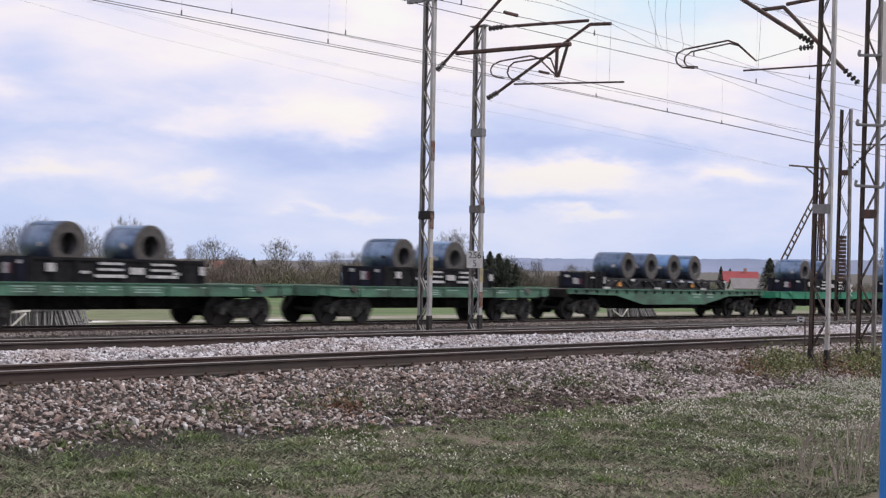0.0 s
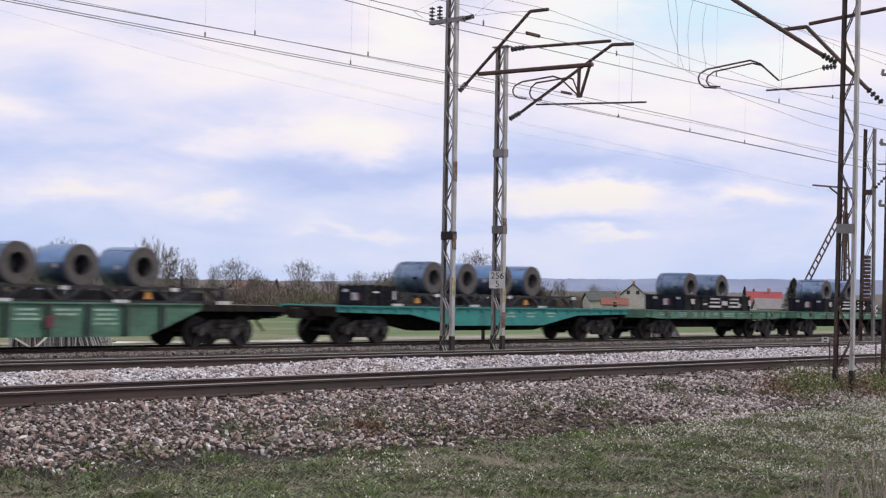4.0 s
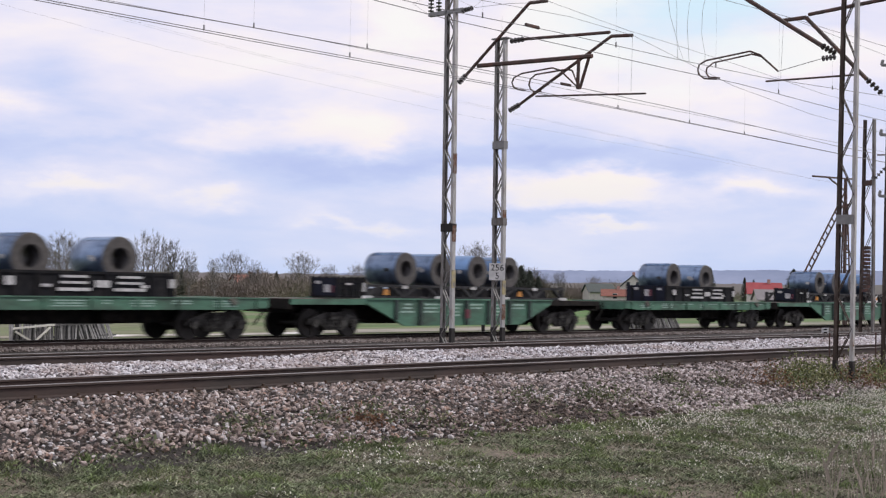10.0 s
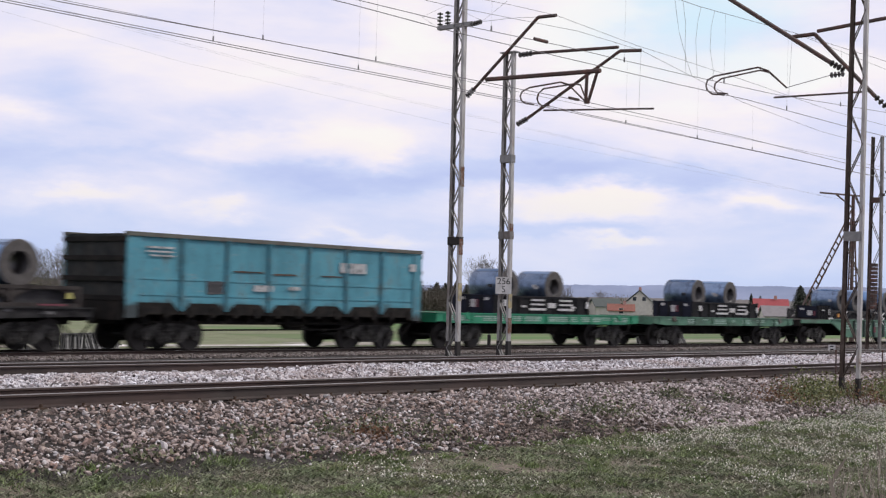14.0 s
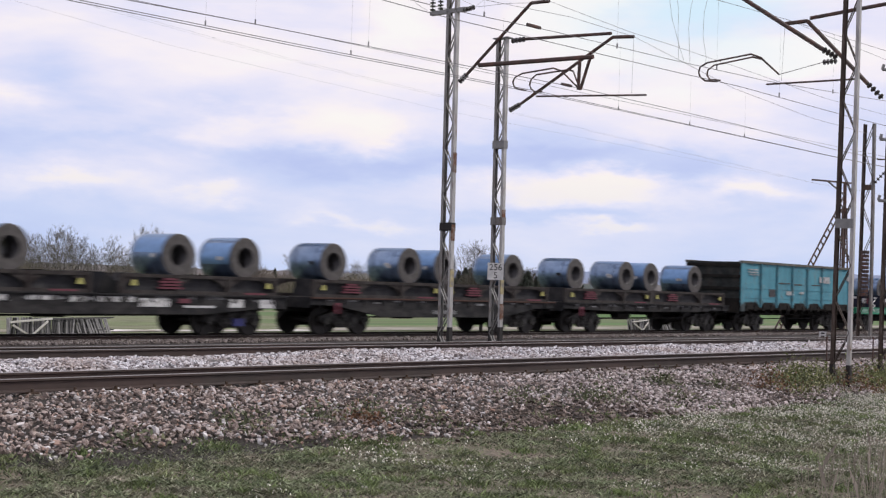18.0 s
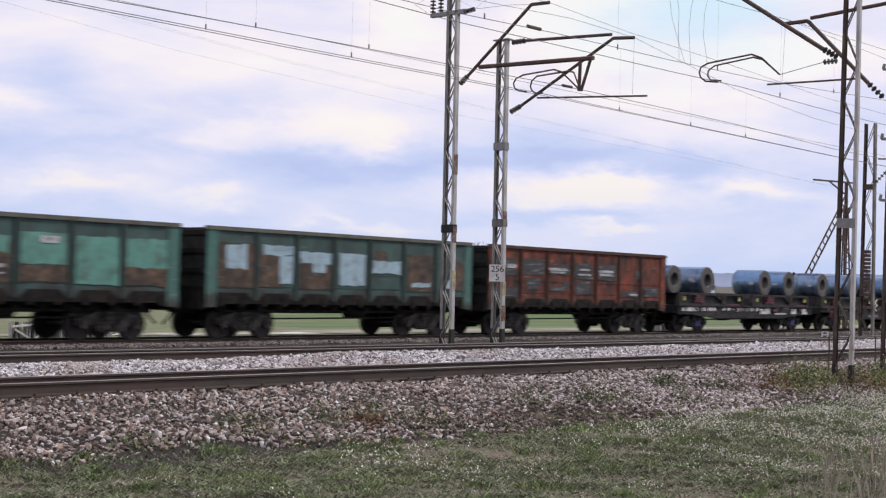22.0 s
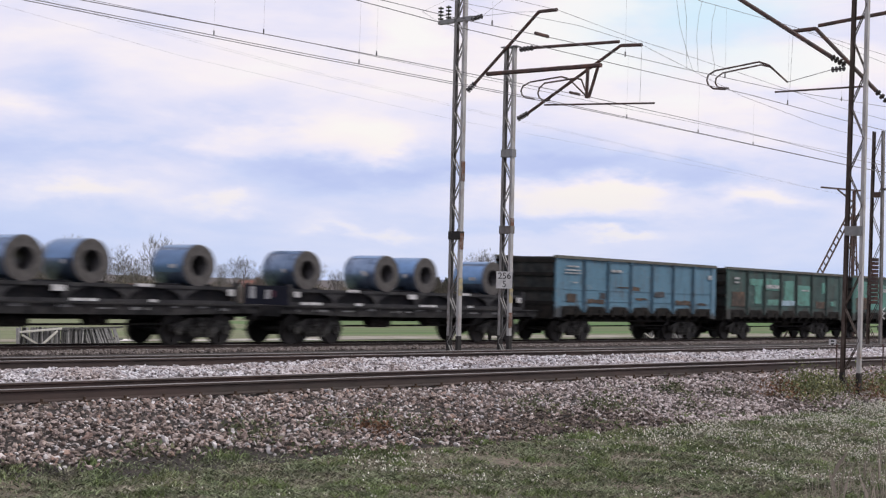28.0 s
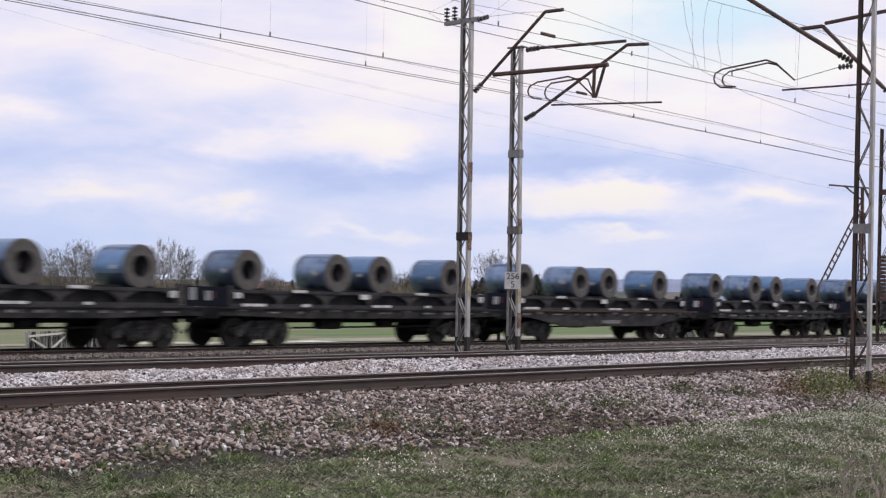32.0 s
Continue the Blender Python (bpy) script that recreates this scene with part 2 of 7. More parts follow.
M_box = mat("black_rack_paint", (0.011, 0.0115, 0.014), 0.75, 0, 0.35, 3, second=(0.028, 0.026, 0.026), smix=0.42, sscale=2.2)
M_white = mat("white_stencil_paint", (0.58, 0.58, 0.58), 0.7, 0, 0.2, 9, second=(0.30, 0.29, 0.29), smix=0.45, sscale=5)
M_dull = mat("worn_grey_stencil", (0.20, 0.20, 0.205), 0.8, 0, 0.3, 9, second=(0.06, 0.058, 0.057), smix=0.47, sscale=6)
M_yellow = mat("yellow_warning_paint", (0.42, 0.40, 0.13), 0.7, 0, 0.2, 9)
M_orange = mat("orange_warning_paint", (0.5, 0.22, 0.05), 0.7, 0, 0.2, 9)
M_redmark = mat("faded_red_paint", (0.13, 0.03, 0.045), 0.7, 0, 0.3, 9)
M_palegreen = mat("pale_green_stencil", (0.33, 0.46, 0.40), 0.7, 0, 0.3, 9, second=(0.12, 0.22, 0.17), smix=0.45, sscale=5)
M_green = mat("green_wagon_paint", (0.07, 0.175, 0.115), 0.62, 0, 0.25, 3, second=(0.05, 0.085, 0.062), smix=0.42, sscale=1.2, stretch=(0.5, 1, 1.4))
M_bright = mat("bright_green_paint", (0.02, 0.23, 0.12), 0.5, 0, 0.2, 3, second=(0.02, 0.18, 0.1), smix=0.36, sscale=1.2)
M_teal = mat("turquoise_wagon_paint", (0.024, 0.225, 0.205), 0.6, 0, 0.22, 3, second=(0.024, 0.14, 0.13), smix=0.36, sscale=1.2)
M_darkflat = mat("grimy_dark_steel", (0.022, 0.022, 0.023), 0.8, 0, 0.4, 4, second=(0.052, 0.049, 0.048), smix=0.45, sscale=1.6, stretch=(0.5, 1, 1))
M_wood = mat("dark_timber_floor", (0.07, 0.055, 0.045), 0.9, 0, 0.4, 5)
M_coil = mat("coil_wrapped_steel", (0.19, 0.26, 0.38), 0.36, 0.75, 0.22, 2.5, second=(0.055, 0.085, 0.15), smix=0.45, sscale=2.0, objvar=0.25)
M_coil_end = mat("coil_edge_steel", (0.085, 0.079, 0.074), 0.6, 0.4, 0.25, 5, second=(0.12, 0.11, 0.105), smix=0.45, sscale=3)
# the bore's shade is put into this darker steel colour
M_coil_bore = mat("coil_bore_painted_shade", (0.05, 0.048, 0.05), 0.5, 0.5, 0.25, 5)
M_foil = mat("bright_blue_wrapping_sheet", (0.13, 0.23, 0.40), 0.35, 0.5, 0.2, 3, objvar=0.3)
# end walls' shade is painted in: near black instead of the wagon's paint
M_endwall = mat("shade_dark_end_wall", (0.028, 0.032, 0.032), 0.85, 0, 0.4, 3, second=(0.05, 0.045, 0.04), smix=0.4, sscale=2)
M_band = mat("steel_strap", (0.05, 0.055, 0.065), 0.5, 0.7)
M_mast = mat("weathered_galvanised_mast", (0.235, 0.23, 0.225), 0.65, 0.2, 0.3, 9, second=(0.12, 0.08, 0.055), smix=0.38, sscale=5, stretch=(1, 1, 0.35))
M_mast_rust = mat("rusty_mast_steel", (0.052, 0.036, 0.029), 0.75, 0.2, 0.3, 9, second=(0.17, 0.14, 0.12), smix=0.36, sscale=5, stretch=(1, 1, 0.3))
M_arm = mat("rusty_bracket_tube", (0.065, 0.045, 0.04), 0.7, 0.2, 0.3, 6, second=(0.13, 0.06, 0.045), smix=0.42, sscale=4)
M_insul = mat("dark_glazed_insulator", (0.02, 0.015, 0.013), 0.25, 0)
M_wire = mat("overhead_wire_copper", (0.19, 0.185, 0.19), 0.6, 0.3)

M_gteal = mat("turquoise_gondola_paint", (0.072, 0.265, 0.335), 0.7, 0, 0.28, 1.6, second=(0.11, 0.15, 0.14), smix=0.36, sscale=1.6, stretch=(1, 1, 0.5), soft=0.08)
M_gred = mat("rust_red_gondola", (0.170, 0.036, 0.018), 0.85, 0, 0.6, 2.6, second=(0.040, 0.020, 0.016), smix=0.5, sscale=1.7, stretch=(1, 1, 0.6), soft=0.09)
M_gred_dark = mat("rusty_dark_post", (0.06, 0.028, 0.02), 0.85, 0, 0.3, 4)
M_ggreen = mat("pale_green_gondola_paint", (0.046, 0.135, 0.115), 0.65, 0, 0.2, 2, second=(0.09, 0.075, 0.055), smix=0.32, sscale=1.4, stretch=(1, 1, 0.5), soft=0.08)
# wall turquoise made darker: the posts' shading is in the colour
M_gteal_post = mat("turquoise_post_shaded", (0.052, 0.185, 0.235), 0.75, 0, 0.3, 3, second=(0.10, 0.13, 0.12), smix=0.4, sscale=2)
M_gblue_post = mat("blue_post_paint", (0.050, 0.115, 0.165), 0.75, 0, 0.3, 3, second=(0.07, 0.08, 0.09), smix=0.4, sscale=2)
M_ggrey = mat("dull_green_gondola_paint", (0.038, 0.082, 0.075), 0.75, 0, 0.4, 1.6, second=(0.042, 0.052, 0.046), smix=0.42, sscale=1.3, stretch=(1, 1, 0.5))
M_gdark = mat("dark_green_post_paint", (0.030, 0.048, 0.043), 0.75, 0, 0.3, 3)
M_gblue = mat("pale_blue_gondola_paint", (0.09, 0.195, 0.27), 0.65, 0, 0.2, 2, second=(0.085, 0.08, 0.08), smix=0.33, sscale=1.4, stretch=(1, 1, 0.5), soft=0.09)
M_grey_patch = mat("grey_touch_up_paint", (0.042, 0.042, 0.046), 0.8, 0, 0.35, 3, second=(0.15, 0.15, 0.155), smix=0.42, sscale=4, stretch=(0.35, 1, 2.4), soft=0.06)
M_blue_patch = mat("pale_blue_touch_up_paint", (0.31, 0.43, 0.50), 0.8, 0, 0.2, 4, second=(0.12, 0.115, 0.10), smix=0.36, sscale=2.6)
M_dusty_black = mat("dusty_black_member", (0.034, 0.034, 0.037), 0.8, 0, 0.35, 3, second=(0.062, 0.060, 0.060), smix=0.42, sscale=1.8)
M_frame = mat("brown_black_load_frame", (0.056, 0.050, 0.047), 0.8, 0, 0.35, 3, second=(0.030, 0.024, 0.023), smix=0.45, sscale=1.6)
M_faint = mat("worn_white_lettering", (0.44, 0.45, 0.45), 0.8, 0, 0.25, 8, second=(0.14, 0.145, 0.145), smix=0.46, sscale=7, soft=0.07)
M_smear = mat("smeared_white_paint", (0.55, 0.55, 0.54), 0.8, 0, 0.2, 6, second=(0.03, 0.028, 0.026), smix=0.47, sscale=4.5, soft=0.05)
M_rim = mat("worn_grey_green_rim", (0.125, 0.13, 0.11), 0.8, 0.1, 0.3, 4, second=(0.07, 0.055, 0.045), smix=0.45, sscale=2)
M_fresh_patch = mat("fresh_green_touch_up_paint", (0.10, 0.265, 0.22), 0.7, 0, 0.22, 3, second=(0.06, 0.075, 0.06), smix=0.38, sscale=2.2)
M_rust_patch = mat("brown_rust_patch", (0.042, 0.033, 0.027), 0.85, 0, 0.5, 4, second=(0.135, 0.085, 0.055), smix=0.44, sscale=2.2)


def weathered(m, foot, streaks):
    """Rust streaks and chips in a wagon's paint, and a ragged hem of oily dirt along its foot, up to a height."""
    n, l = m.node_tree.nodes, m.node_tree.links
    b = n["Principled BSDF"]
    tc = n.new("ShaderNodeTexCoord")
    sep = n.new("ShaderNodeSeparateXYZ")
    l.new(tc.outputs["Object"], sep.inputs[0])

    def patchy(scale, detail):
        mp = n.new("ShaderNodeMapping")
        mp.inputs["Scale"].default_value = scale
        nz = n.new("ShaderNodeTexNoise")
        nz.inputs["Scale"].default_value, nz.inputs["Detail"].default_value, nz.inputs["Roughness"].default_value = 1.0, detail, 0.62
        l.new(tc.outputs["Object"], mp.inputs["Vector"])
        l.new(mp.outputs["Vector"], nz.inputs["Vector"])
        return nz.outputs["Fac"]

    def over(value, lo, hi, much, tone):
        mr = n.new("ShaderNodeMapRange")
        mr.inputs["From Min"].default_value, mr.inputs["From Max"].default_value, mr.inputs["To Max"].default_value = lo, hi, much
        l.new(value, mr.inputs["Value"])
        mx = n.new("ShaderNodeMix")
        mx.data_type = "RGBA"
        mx.inputs[7].default_value = (*tone, 1)
        l.new(mr.outputs["Result"], mx.inputs[0])
        l.new(b.inputs["Base Color"].links[0].from_socket, mx.inputs[6])
        l.new(mx.outputs[2], b.inputs["Base Color"])

    over(patchy((5.0, 5.0, 0.8), 6), 0.55, 0.72, streaks, (0.10, 0.062, 0.042))
    over(patchy((9.0, 9.0, 7.0), 7), 0.60, 0.68, streaks, (0.055, 0.042, 0.034))
    over(patchy((3.0, 3.0, 9.0), 6), 0.62, 0.70, streaks * 0.7, (0.30, 0.30, 0.28))
    if foot:
        ad = n.new("ShaderNodeMath")
        ad.operation, ad.inputs[1].default_value = "MULTIPLY_ADD", -1.3
        l.new(patchy((1.6, 1.6, 1.1), 7), ad.inputs[0])
        l.new(sep.outputs["Z"], ad.inputs[2])
        over(ad.outputs[0], foot - 0.52, foot - 0.72, 0.9, (0.030, 0.026, 0.023))


for m, foot, streaks in ((M_gteal, 1.34, 0.6), (M_gblue, 1.35, 0.65), (M_ggreen, 1.34, 0.6), (M_ggrey, 1.45, 0.45), (M_gred, 1.31, 0.65), (M_fresh_patch, 0, 0.45), (M_blue_patch, 0, 0.45), (M_rust_patch, 0, 0.5)):
    weathered(m, foot, streaks)
M_bluegear = mat("deep_blue_gear_paint", (0.022, 0.025, 0.13), 0.75, 0, 0.3, 6, second=(0.02, 0.02, 0.03), smix=0.4, sscale=6)
M_navy = mat("navy_black_panel_paint", (0.014, 0.016, 0.028), 0.7, 0, 0.3, 3)
# sooty, dusty coats shine little, and so does the shade-dark end wall
for m in (M_box, M_black, M_bogie, M_darkflat, M_frame, M_endwall, M_navy, M_dusty_black):
    m.node_tree.nodes["Principled BSDF"].inputs["Specular IOR Level"].default_value = 0.15

# ---- building helpers ----
def box(bm, x0, x1, y0, y1, z0, z1):
    vs = [bm.verts.new((x, y, z)) for z in (z0, z1) for y in (y0, y1) for x in (x0, x1)]
    for f in ((0, 2, 3, 1), (4, 5, 7, 6), (0, 1, 5, 4), (2, 6, 7, 3), (0, 4, 6, 2), (1, 3, 7, 5)):
        bm.faces.new([vs[i] for i in f])
    return bm


def prism(bm, outline, y0, y1):
    """A plate with an outline in x and z, from y0 to y1."""
    a = [bm.verts.new((x, y0, z)) for x, z in outline]
    b = [bm.verts.new((x, y1, z)) for x, z in outline]
    bm.faces.new(a)
    bm.faces.new(b[::-1])
    k = len(a)
    for i in range(k):
        bm.faces.new((a[i], b[i], b[(i + 1) % k], a[(i + 1) % k]))
    bmesh.ops.recalc_face_normals(bm, faces=bm.faces[:])
    return bm


def bar(bm, p, q, w, h=None, sides=4):
    """A straight bar between two points."""
    p, q, h = Vector(p), Vector(q), h or w
    d = (q - p).normalized()
    up = Vector((0, 0, 1)) if abs(d.z) < 0.95 else Vector((1, 0, 0))
    s = d.cross(up).normalized()
    u = s.cross(d)
    rings = []
    for c in (p, q):
        ring = []
        for i in range(sides):
            a = 2 * math.pi * (i + 0.5) / sides
            k = 1 / math.cos(math.pi / sides) / 2
            ring.append(bm.verts.new(c + s * math.cos(a) * w * k + u * math.sin(a) * h * k))
        rings.append(ring)
    for i in range(sides):
        bm.faces.new((rings[0][i], rings[0][(i + 1) % sides], rings[1][(i + 1) % sides], rings[1][i]))
    bm.faces.new(rings[0][::-1])
    bm.faces.new(rings[1])
    return bm


def chain(bm, pts, w, sides=6):
    for a, b in zip(pts, pts[1:]):
        bar(bm, a, b, w, w, sides)
    return bm


def ring(bm, c, axis, r0, r1, length, n=28):
    """A hollow round body round an axis ('x', 'y' or 'z'), centred at c."""
    def at(r, a, s):
        u, v = r * math.cos(a), r * math.sin(a)
        return Vector(c) + Vector({"x": (s, u, v), "y": (u, s, v), "z": (u, v, s)}[axis])
    loops = []
    for r, s in ((r0, -length / 2), (r1 - 0.02, -length / 2), (r1, -length / 2 + 0.02), (r1, length / 2 - 0.02), (r1 - 0.02, length / 2), (r0, length / 2)):
        loops.append([bm.verts.new(at(r, 2 * math.pi * i / n, s)) for i in range(n)])
    k = len(loops)
    for j in range(k):
        a, b = loops[j], loops[(j + 1) % k]
        for i in range(n):
            bm.faces.new((a[i], a[(i + 1) % n], b[(i + 1) % n], b[i]))
    bmesh.ops.recalc_face_normals(bm, faces=bm.faces[:])
    return bm


def disc(bm, c, axis, r, length, n=20):
    def at(rr, a, s):
        u, v = rr * math.cos(a), rr * math.sin(a)
        return Vector(c) + Vector({"x": (s, u, v), "y": (u, s, v), "z": (u, v, s)}[axis])
    a = [bm.verts.new(at(r, 2 * math.pi * i / n, -length / 2)) for i in range(n)]
    b = [bm.verts.new(at(r, 2 * math.pi * i / n, length / 2)) for i in range(n)]
    bm.faces.new(a), bm.faces.new(b[::-1])
    for i in range(n):
        bm.faces.new((a[i], b[i], b[(i + 1) % n], a[(i + 1) % n]))
    bmesh.ops.recalc_face_normals(bm, faces=bm.faces[:])
    return bm


def mesh_of(name, bm, material):
    me = bpy.data.meshes.new(name)
    bmesh.ops.recalc_face_normals(bm, faces=bm.faces[:])
    bm.to_mesh(me)
    bm.free()
    me.materials.append(material)
    return me


def part(name, bm, material, parent, label=""):
    ob = new(name, mesh_of(name, bm, material) if isinstance(bm, bmesh.types.BMesh) else bm)
    ob.parent = parent
    if label:
        tagged(ob, label)
    return ob


def B():
    return bmesh.new()


def raw_mesh(name, verts, faces_n, faces, material):
    """A mesh from arrays: verts (n, 3), faces flattened, faces_n corners each."""
    me = bpy.data.meshes.new(name)
    me.vertices.add(len(verts))
    me.vertices.foreach_set("co", np.asarray(verts, np.float32).ravel())
    nf = len(faces) // faces_n
    me.loops.add(len(faces))
    me.loops.foreach_set("vertex_index", np.asarray(faces, np.int32))
    me.polygons.add(nf)
    me.polygons.foreach_set("loop_start", np.arange(nf, dtype=np.int32) * faces_n)
    me.polygons.foreach_set("loop_total", np.full(nf, faces_n, np.int32))
    me.polygons.foreach_set("use_smooth", np.zeros(nf, bool))
    me.update(calc_edges=True)
    me.materials.append(material)
    return me


# ---- plan: the two electrified tracks run at a slight angle to the far track ----
SKEW = radians(-1.43)
CS, SS = math.cos(SKEW), math.sin(SKEW)
RAIL_1, RAIL_2 = 15.44, 19.76      # near rails' distance
TOP_1, TOP_2 = 0.41, 0.485         # rail heads' height
FAR_C = 34.35                      # centre line of the far, broad-gauge track
FAR_Z = -0.05                      # its rail heads' height


def near(x, y, z):
    """A place given along and across the two near tracks."""
    return Vector((x * CS - y * SS, x * SS + y * CS, z))


def across(x, y):
    """The distance of a place from the walk's tripod, across the near tracks."""
    return -x * SS + y * CS


# ground profile across the near tracks: distance, height
PROFILE = ((-40, -0.55), (4, -0.42), (9, -0.36), (11.6, -0.31), (12.4, -0.28), (14.5, 0.11), (15.3, 0.20), (17.0, 0.17), (17.3, 0.20), (18.2, 0.30), (19.2, 0.33), (19.7, 0.31), (22.6, 0.25), (24.2, 0.05), (26.5, -0.12))


def height(x, y):
    u = across(x, y)
    if y > 29.5 or u > 26.5:
        # far track's bed and the fields behind it
        far = ((29.5, -0.12), (31.6, -0.12), (32.4, -0.22), (36.6, -0.22), (37.8, -0.6), (60, -0.55), (120, -0.8), (400, -0.9), (1500, 4), (4000, 20))
        for (a, p), (b, q2) in zip(far, far[1:]):
            if y <= b:
                return p + (q2 - p) * max(0.0, (y - a) / (b - a))
        return far[-1][1]
    for (a, p), (b, q2) in zip(PROFILE, PROFILE[1:]):
        if u <= b:
            return p + (q2 - p) * max(0.0, (u - a) / (b - a))
    return PROFILE[-1][1]


def lump(x, y):
    """Gentle swells of the grass in front of the ballast."""
    u = -x * SS + y * CS
    return 0.045 * np.sin(0.71 * x + 0.43 * y) * np.sin(0.83 * y - 0.37 * x + 1) * np.clip((12.6 - u) / 2.0, 0, 1)


def ground_sheet():
    xs = [-4000, -1500, -500, -150, -60, -30] + [float(v) for v in np.arange(-15, 3, 1.5)] + [float(v) for v in np.arange(3, 45, 0.6)] + [float(v) for v in np.arange(45, 70, 1.5)] + [75, 90, 120, 160, 220, 300, 500, 900, 1800, 4000]
    # fine rows where the beds are
    ys = [-600, -200, -60, -20, -5] + [float(v) for v in np.arange(0, 6, 0.75)] + [float(v) for v in np.arange(6, 27, 0.4)] + [float(v) for v in np.arange(27, 40, 0.6)] + [42, 46, 52, 60, 75, 95, 120, 160, 220, 300, 400, 600, 900, 1500, 2500, 4000]
    bm = B()
    grid = [[bm.verts.new((x, y, height(x, y) + float(lump(x, y)))) for x in xs] for y in ys]
    for r0, r1 in zip(grid, grid[1:]):
        for i in range(len(xs) - 1):
            bm.faces.new((r0[i], r0[i + 1], r1[i + 1], r1[i]))
    me = bpy.data.meshes.new("ground")
    bm.faces.ensure_lookup_table()
    for f in bm.faces:
        c = f.calc_center_median()
        u = across(c.x, c.y)
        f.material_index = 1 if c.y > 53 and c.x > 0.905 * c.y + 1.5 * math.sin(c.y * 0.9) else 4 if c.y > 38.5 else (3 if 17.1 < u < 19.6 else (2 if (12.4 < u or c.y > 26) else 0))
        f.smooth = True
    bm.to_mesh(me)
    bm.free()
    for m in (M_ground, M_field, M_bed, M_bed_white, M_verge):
        me.materials.append(m)
    ob = new("ground", me)
    return tagged(ob, "grassy trackside ground, ballast beds and wide green fields", "ground", kind="structure")


GROUND = ground_sheet()


# ---- tracks ----
def rail_profile():
    return [(-0.075, -0.172), (0.075, -0.172), (0.075, -0.160), (0.012, -0.140), (0.010, -0.045), (0.036, -0.030), (0.036, -0.006), (0.026, 0.0), (-0.026, 0.0), (-0.036, -0.006), (-0.036, -0.030), (-0.010, -0.045), (-0.012, -0.140), (-0.075, -0.160)]


def rail(name, a, b, label):
    d = (b - a).normalized()
    s = Vector((-d.y, d.x, 0))
    bm = B()
    pr = rail_profile()
    r0 = [bm.verts.new(a + s * u + Vector((0, 0, v))) for u, v in pr]
    r1 = [bm.verts.new(b + s * u + Vector((0, 0, v))) for u, v in pr]
    k = len(pr)
    for i in range(k):
        f = bm.faces.new((r0[i], r0[(i + 1) % k], r1[(i + 1) % k], r1[i]))
        f.material_index = 1 if i in (6, 7, 8) else 0
    bm.faces.new(r0), bm.faces.new(r1[::-1])
    me = mesh_of(name, bm, M_rail)
    me.materials.append(M_railtop)
    ob = new(name, me)
    return tagged(ob, label, "rail", "rails of the tracks", "structure")


CANT = 0.042                       # the far rails lie lower
for dist, top in ((RAIL_1, TOP_1), (RAIL_1 + 1.505, TOP_1 - CANT), (RAIL_2, TOP_2), (RAIL_2 + 1.505, TOP_2 - CANT)):
    rail("rail", near(-40, dist, top), near(420, dist, top), "rusty steel rail with a worn head on ballast")
for dy in (-0.785, 0.785):
    rail("rail", Vector((-40, FAR_C + dy, FAR_Z)), Vector((420, FAR_C + dy, FAR_Z)), "rusty steel rail of the freight track on ballast")


# ---- the freight train ----
def start_of(t):
    """How far along the far track the train's reference point is at t seconds."""
    u = (t - 16) / 16
    return 55.71 + 147.773 * u + 8.303 * u * u + 0.812 * u ** 3


TRAIN = []      # (thing, offset along the train, local pose)
WHEELS = []     # (wheelset, its wagon's offset)


def wheelset_mesh():
    bm = B()
    for s in (-1, 1):
        disc(bm, (0, s * 0.79, 0), "y", 0.475, 0.13, 24)
        disc(bm, (0, s * 0.71, 0), "y", 0.50, 0.03, 24)
        disc(bm, (0, s * 0.86, 0), "y", 0.14, 0.06, 10)
        for k in range(3):
            a = 2 * math.pi * k / 3
            bar(bm, (0.10 * math.cos(a), s * 0.858, 0.10 * math.sin(a)), (0.40 * math.cos(a), s * 0.858, 0.40 * math.sin(a)), 0.05, 0.01)
    disc(bm, (0, 0, 0), "y", 0.085, 1.5, 12)
    return mesh_of("wheelset", bm, M_wheel)


def bogie_mesh():
    bm = B()
    for s in (-1, 1):
        y0, y1 = (s * 1.09, s * 0.93) if s < 0 else (s * 0.93, s * 1.09)
        # side frame: raised over the axle boxes, deep in the middle with a spring nest
        prism(bm, [(-1.18, 0.42), (-1.18, 0.62), (-0.85, 0.72), (-0.42, 0.84), (0.42, 0.84), (0.85, 0.72), (1.18, 0.62), (1.18, 0.42), (0.70, 0.46), (0.38, 0.24), (-0.38, 0.24), (-0.70, 0.46)], y0, y1)
        for e in (-0.925, 0.925):
            disc(bm, (e, s * 1.10, 0.475), "y", 0.15, 0.12, 12)
        for e in (-0.2, 0, 0.2):
            disc(bm, (e, s * 1.10, 0.44), "z", 0.085, 0.28, 10)
        box(bm, -0.32, 0.32, min(s * 1.08, s * 1.2), max(s * 1.08, s * 1.2), 0.6, 0.72)
    box(bm, -0.22, 0.22, -1.1, 1.1, 0.55, 0.82)
    return mesh_of("bogie_frame", bm, M_bogie)


def coupler_mesh():
    bm = B()
    box(bm, -0.10, 0.62, -0.11, 0.11, 0.93, 1.13)
    prism(bm, [(0.45, 0.85), (0.80, 0.88), (0.80, 1.20), (0.45, 1.22)], -0.2, 0.2)
    bar(bm, (0.2, 0.35, 0.9), (0.7, 0.38, 0.42), 0.05)
    return mesh_of("coupler", bm, M_black)


MESH_WHEEL, MESH_BOGIE, MESH_COUPLER = wheelset_mesh(), bogie_mesh(), coupler_mesh()


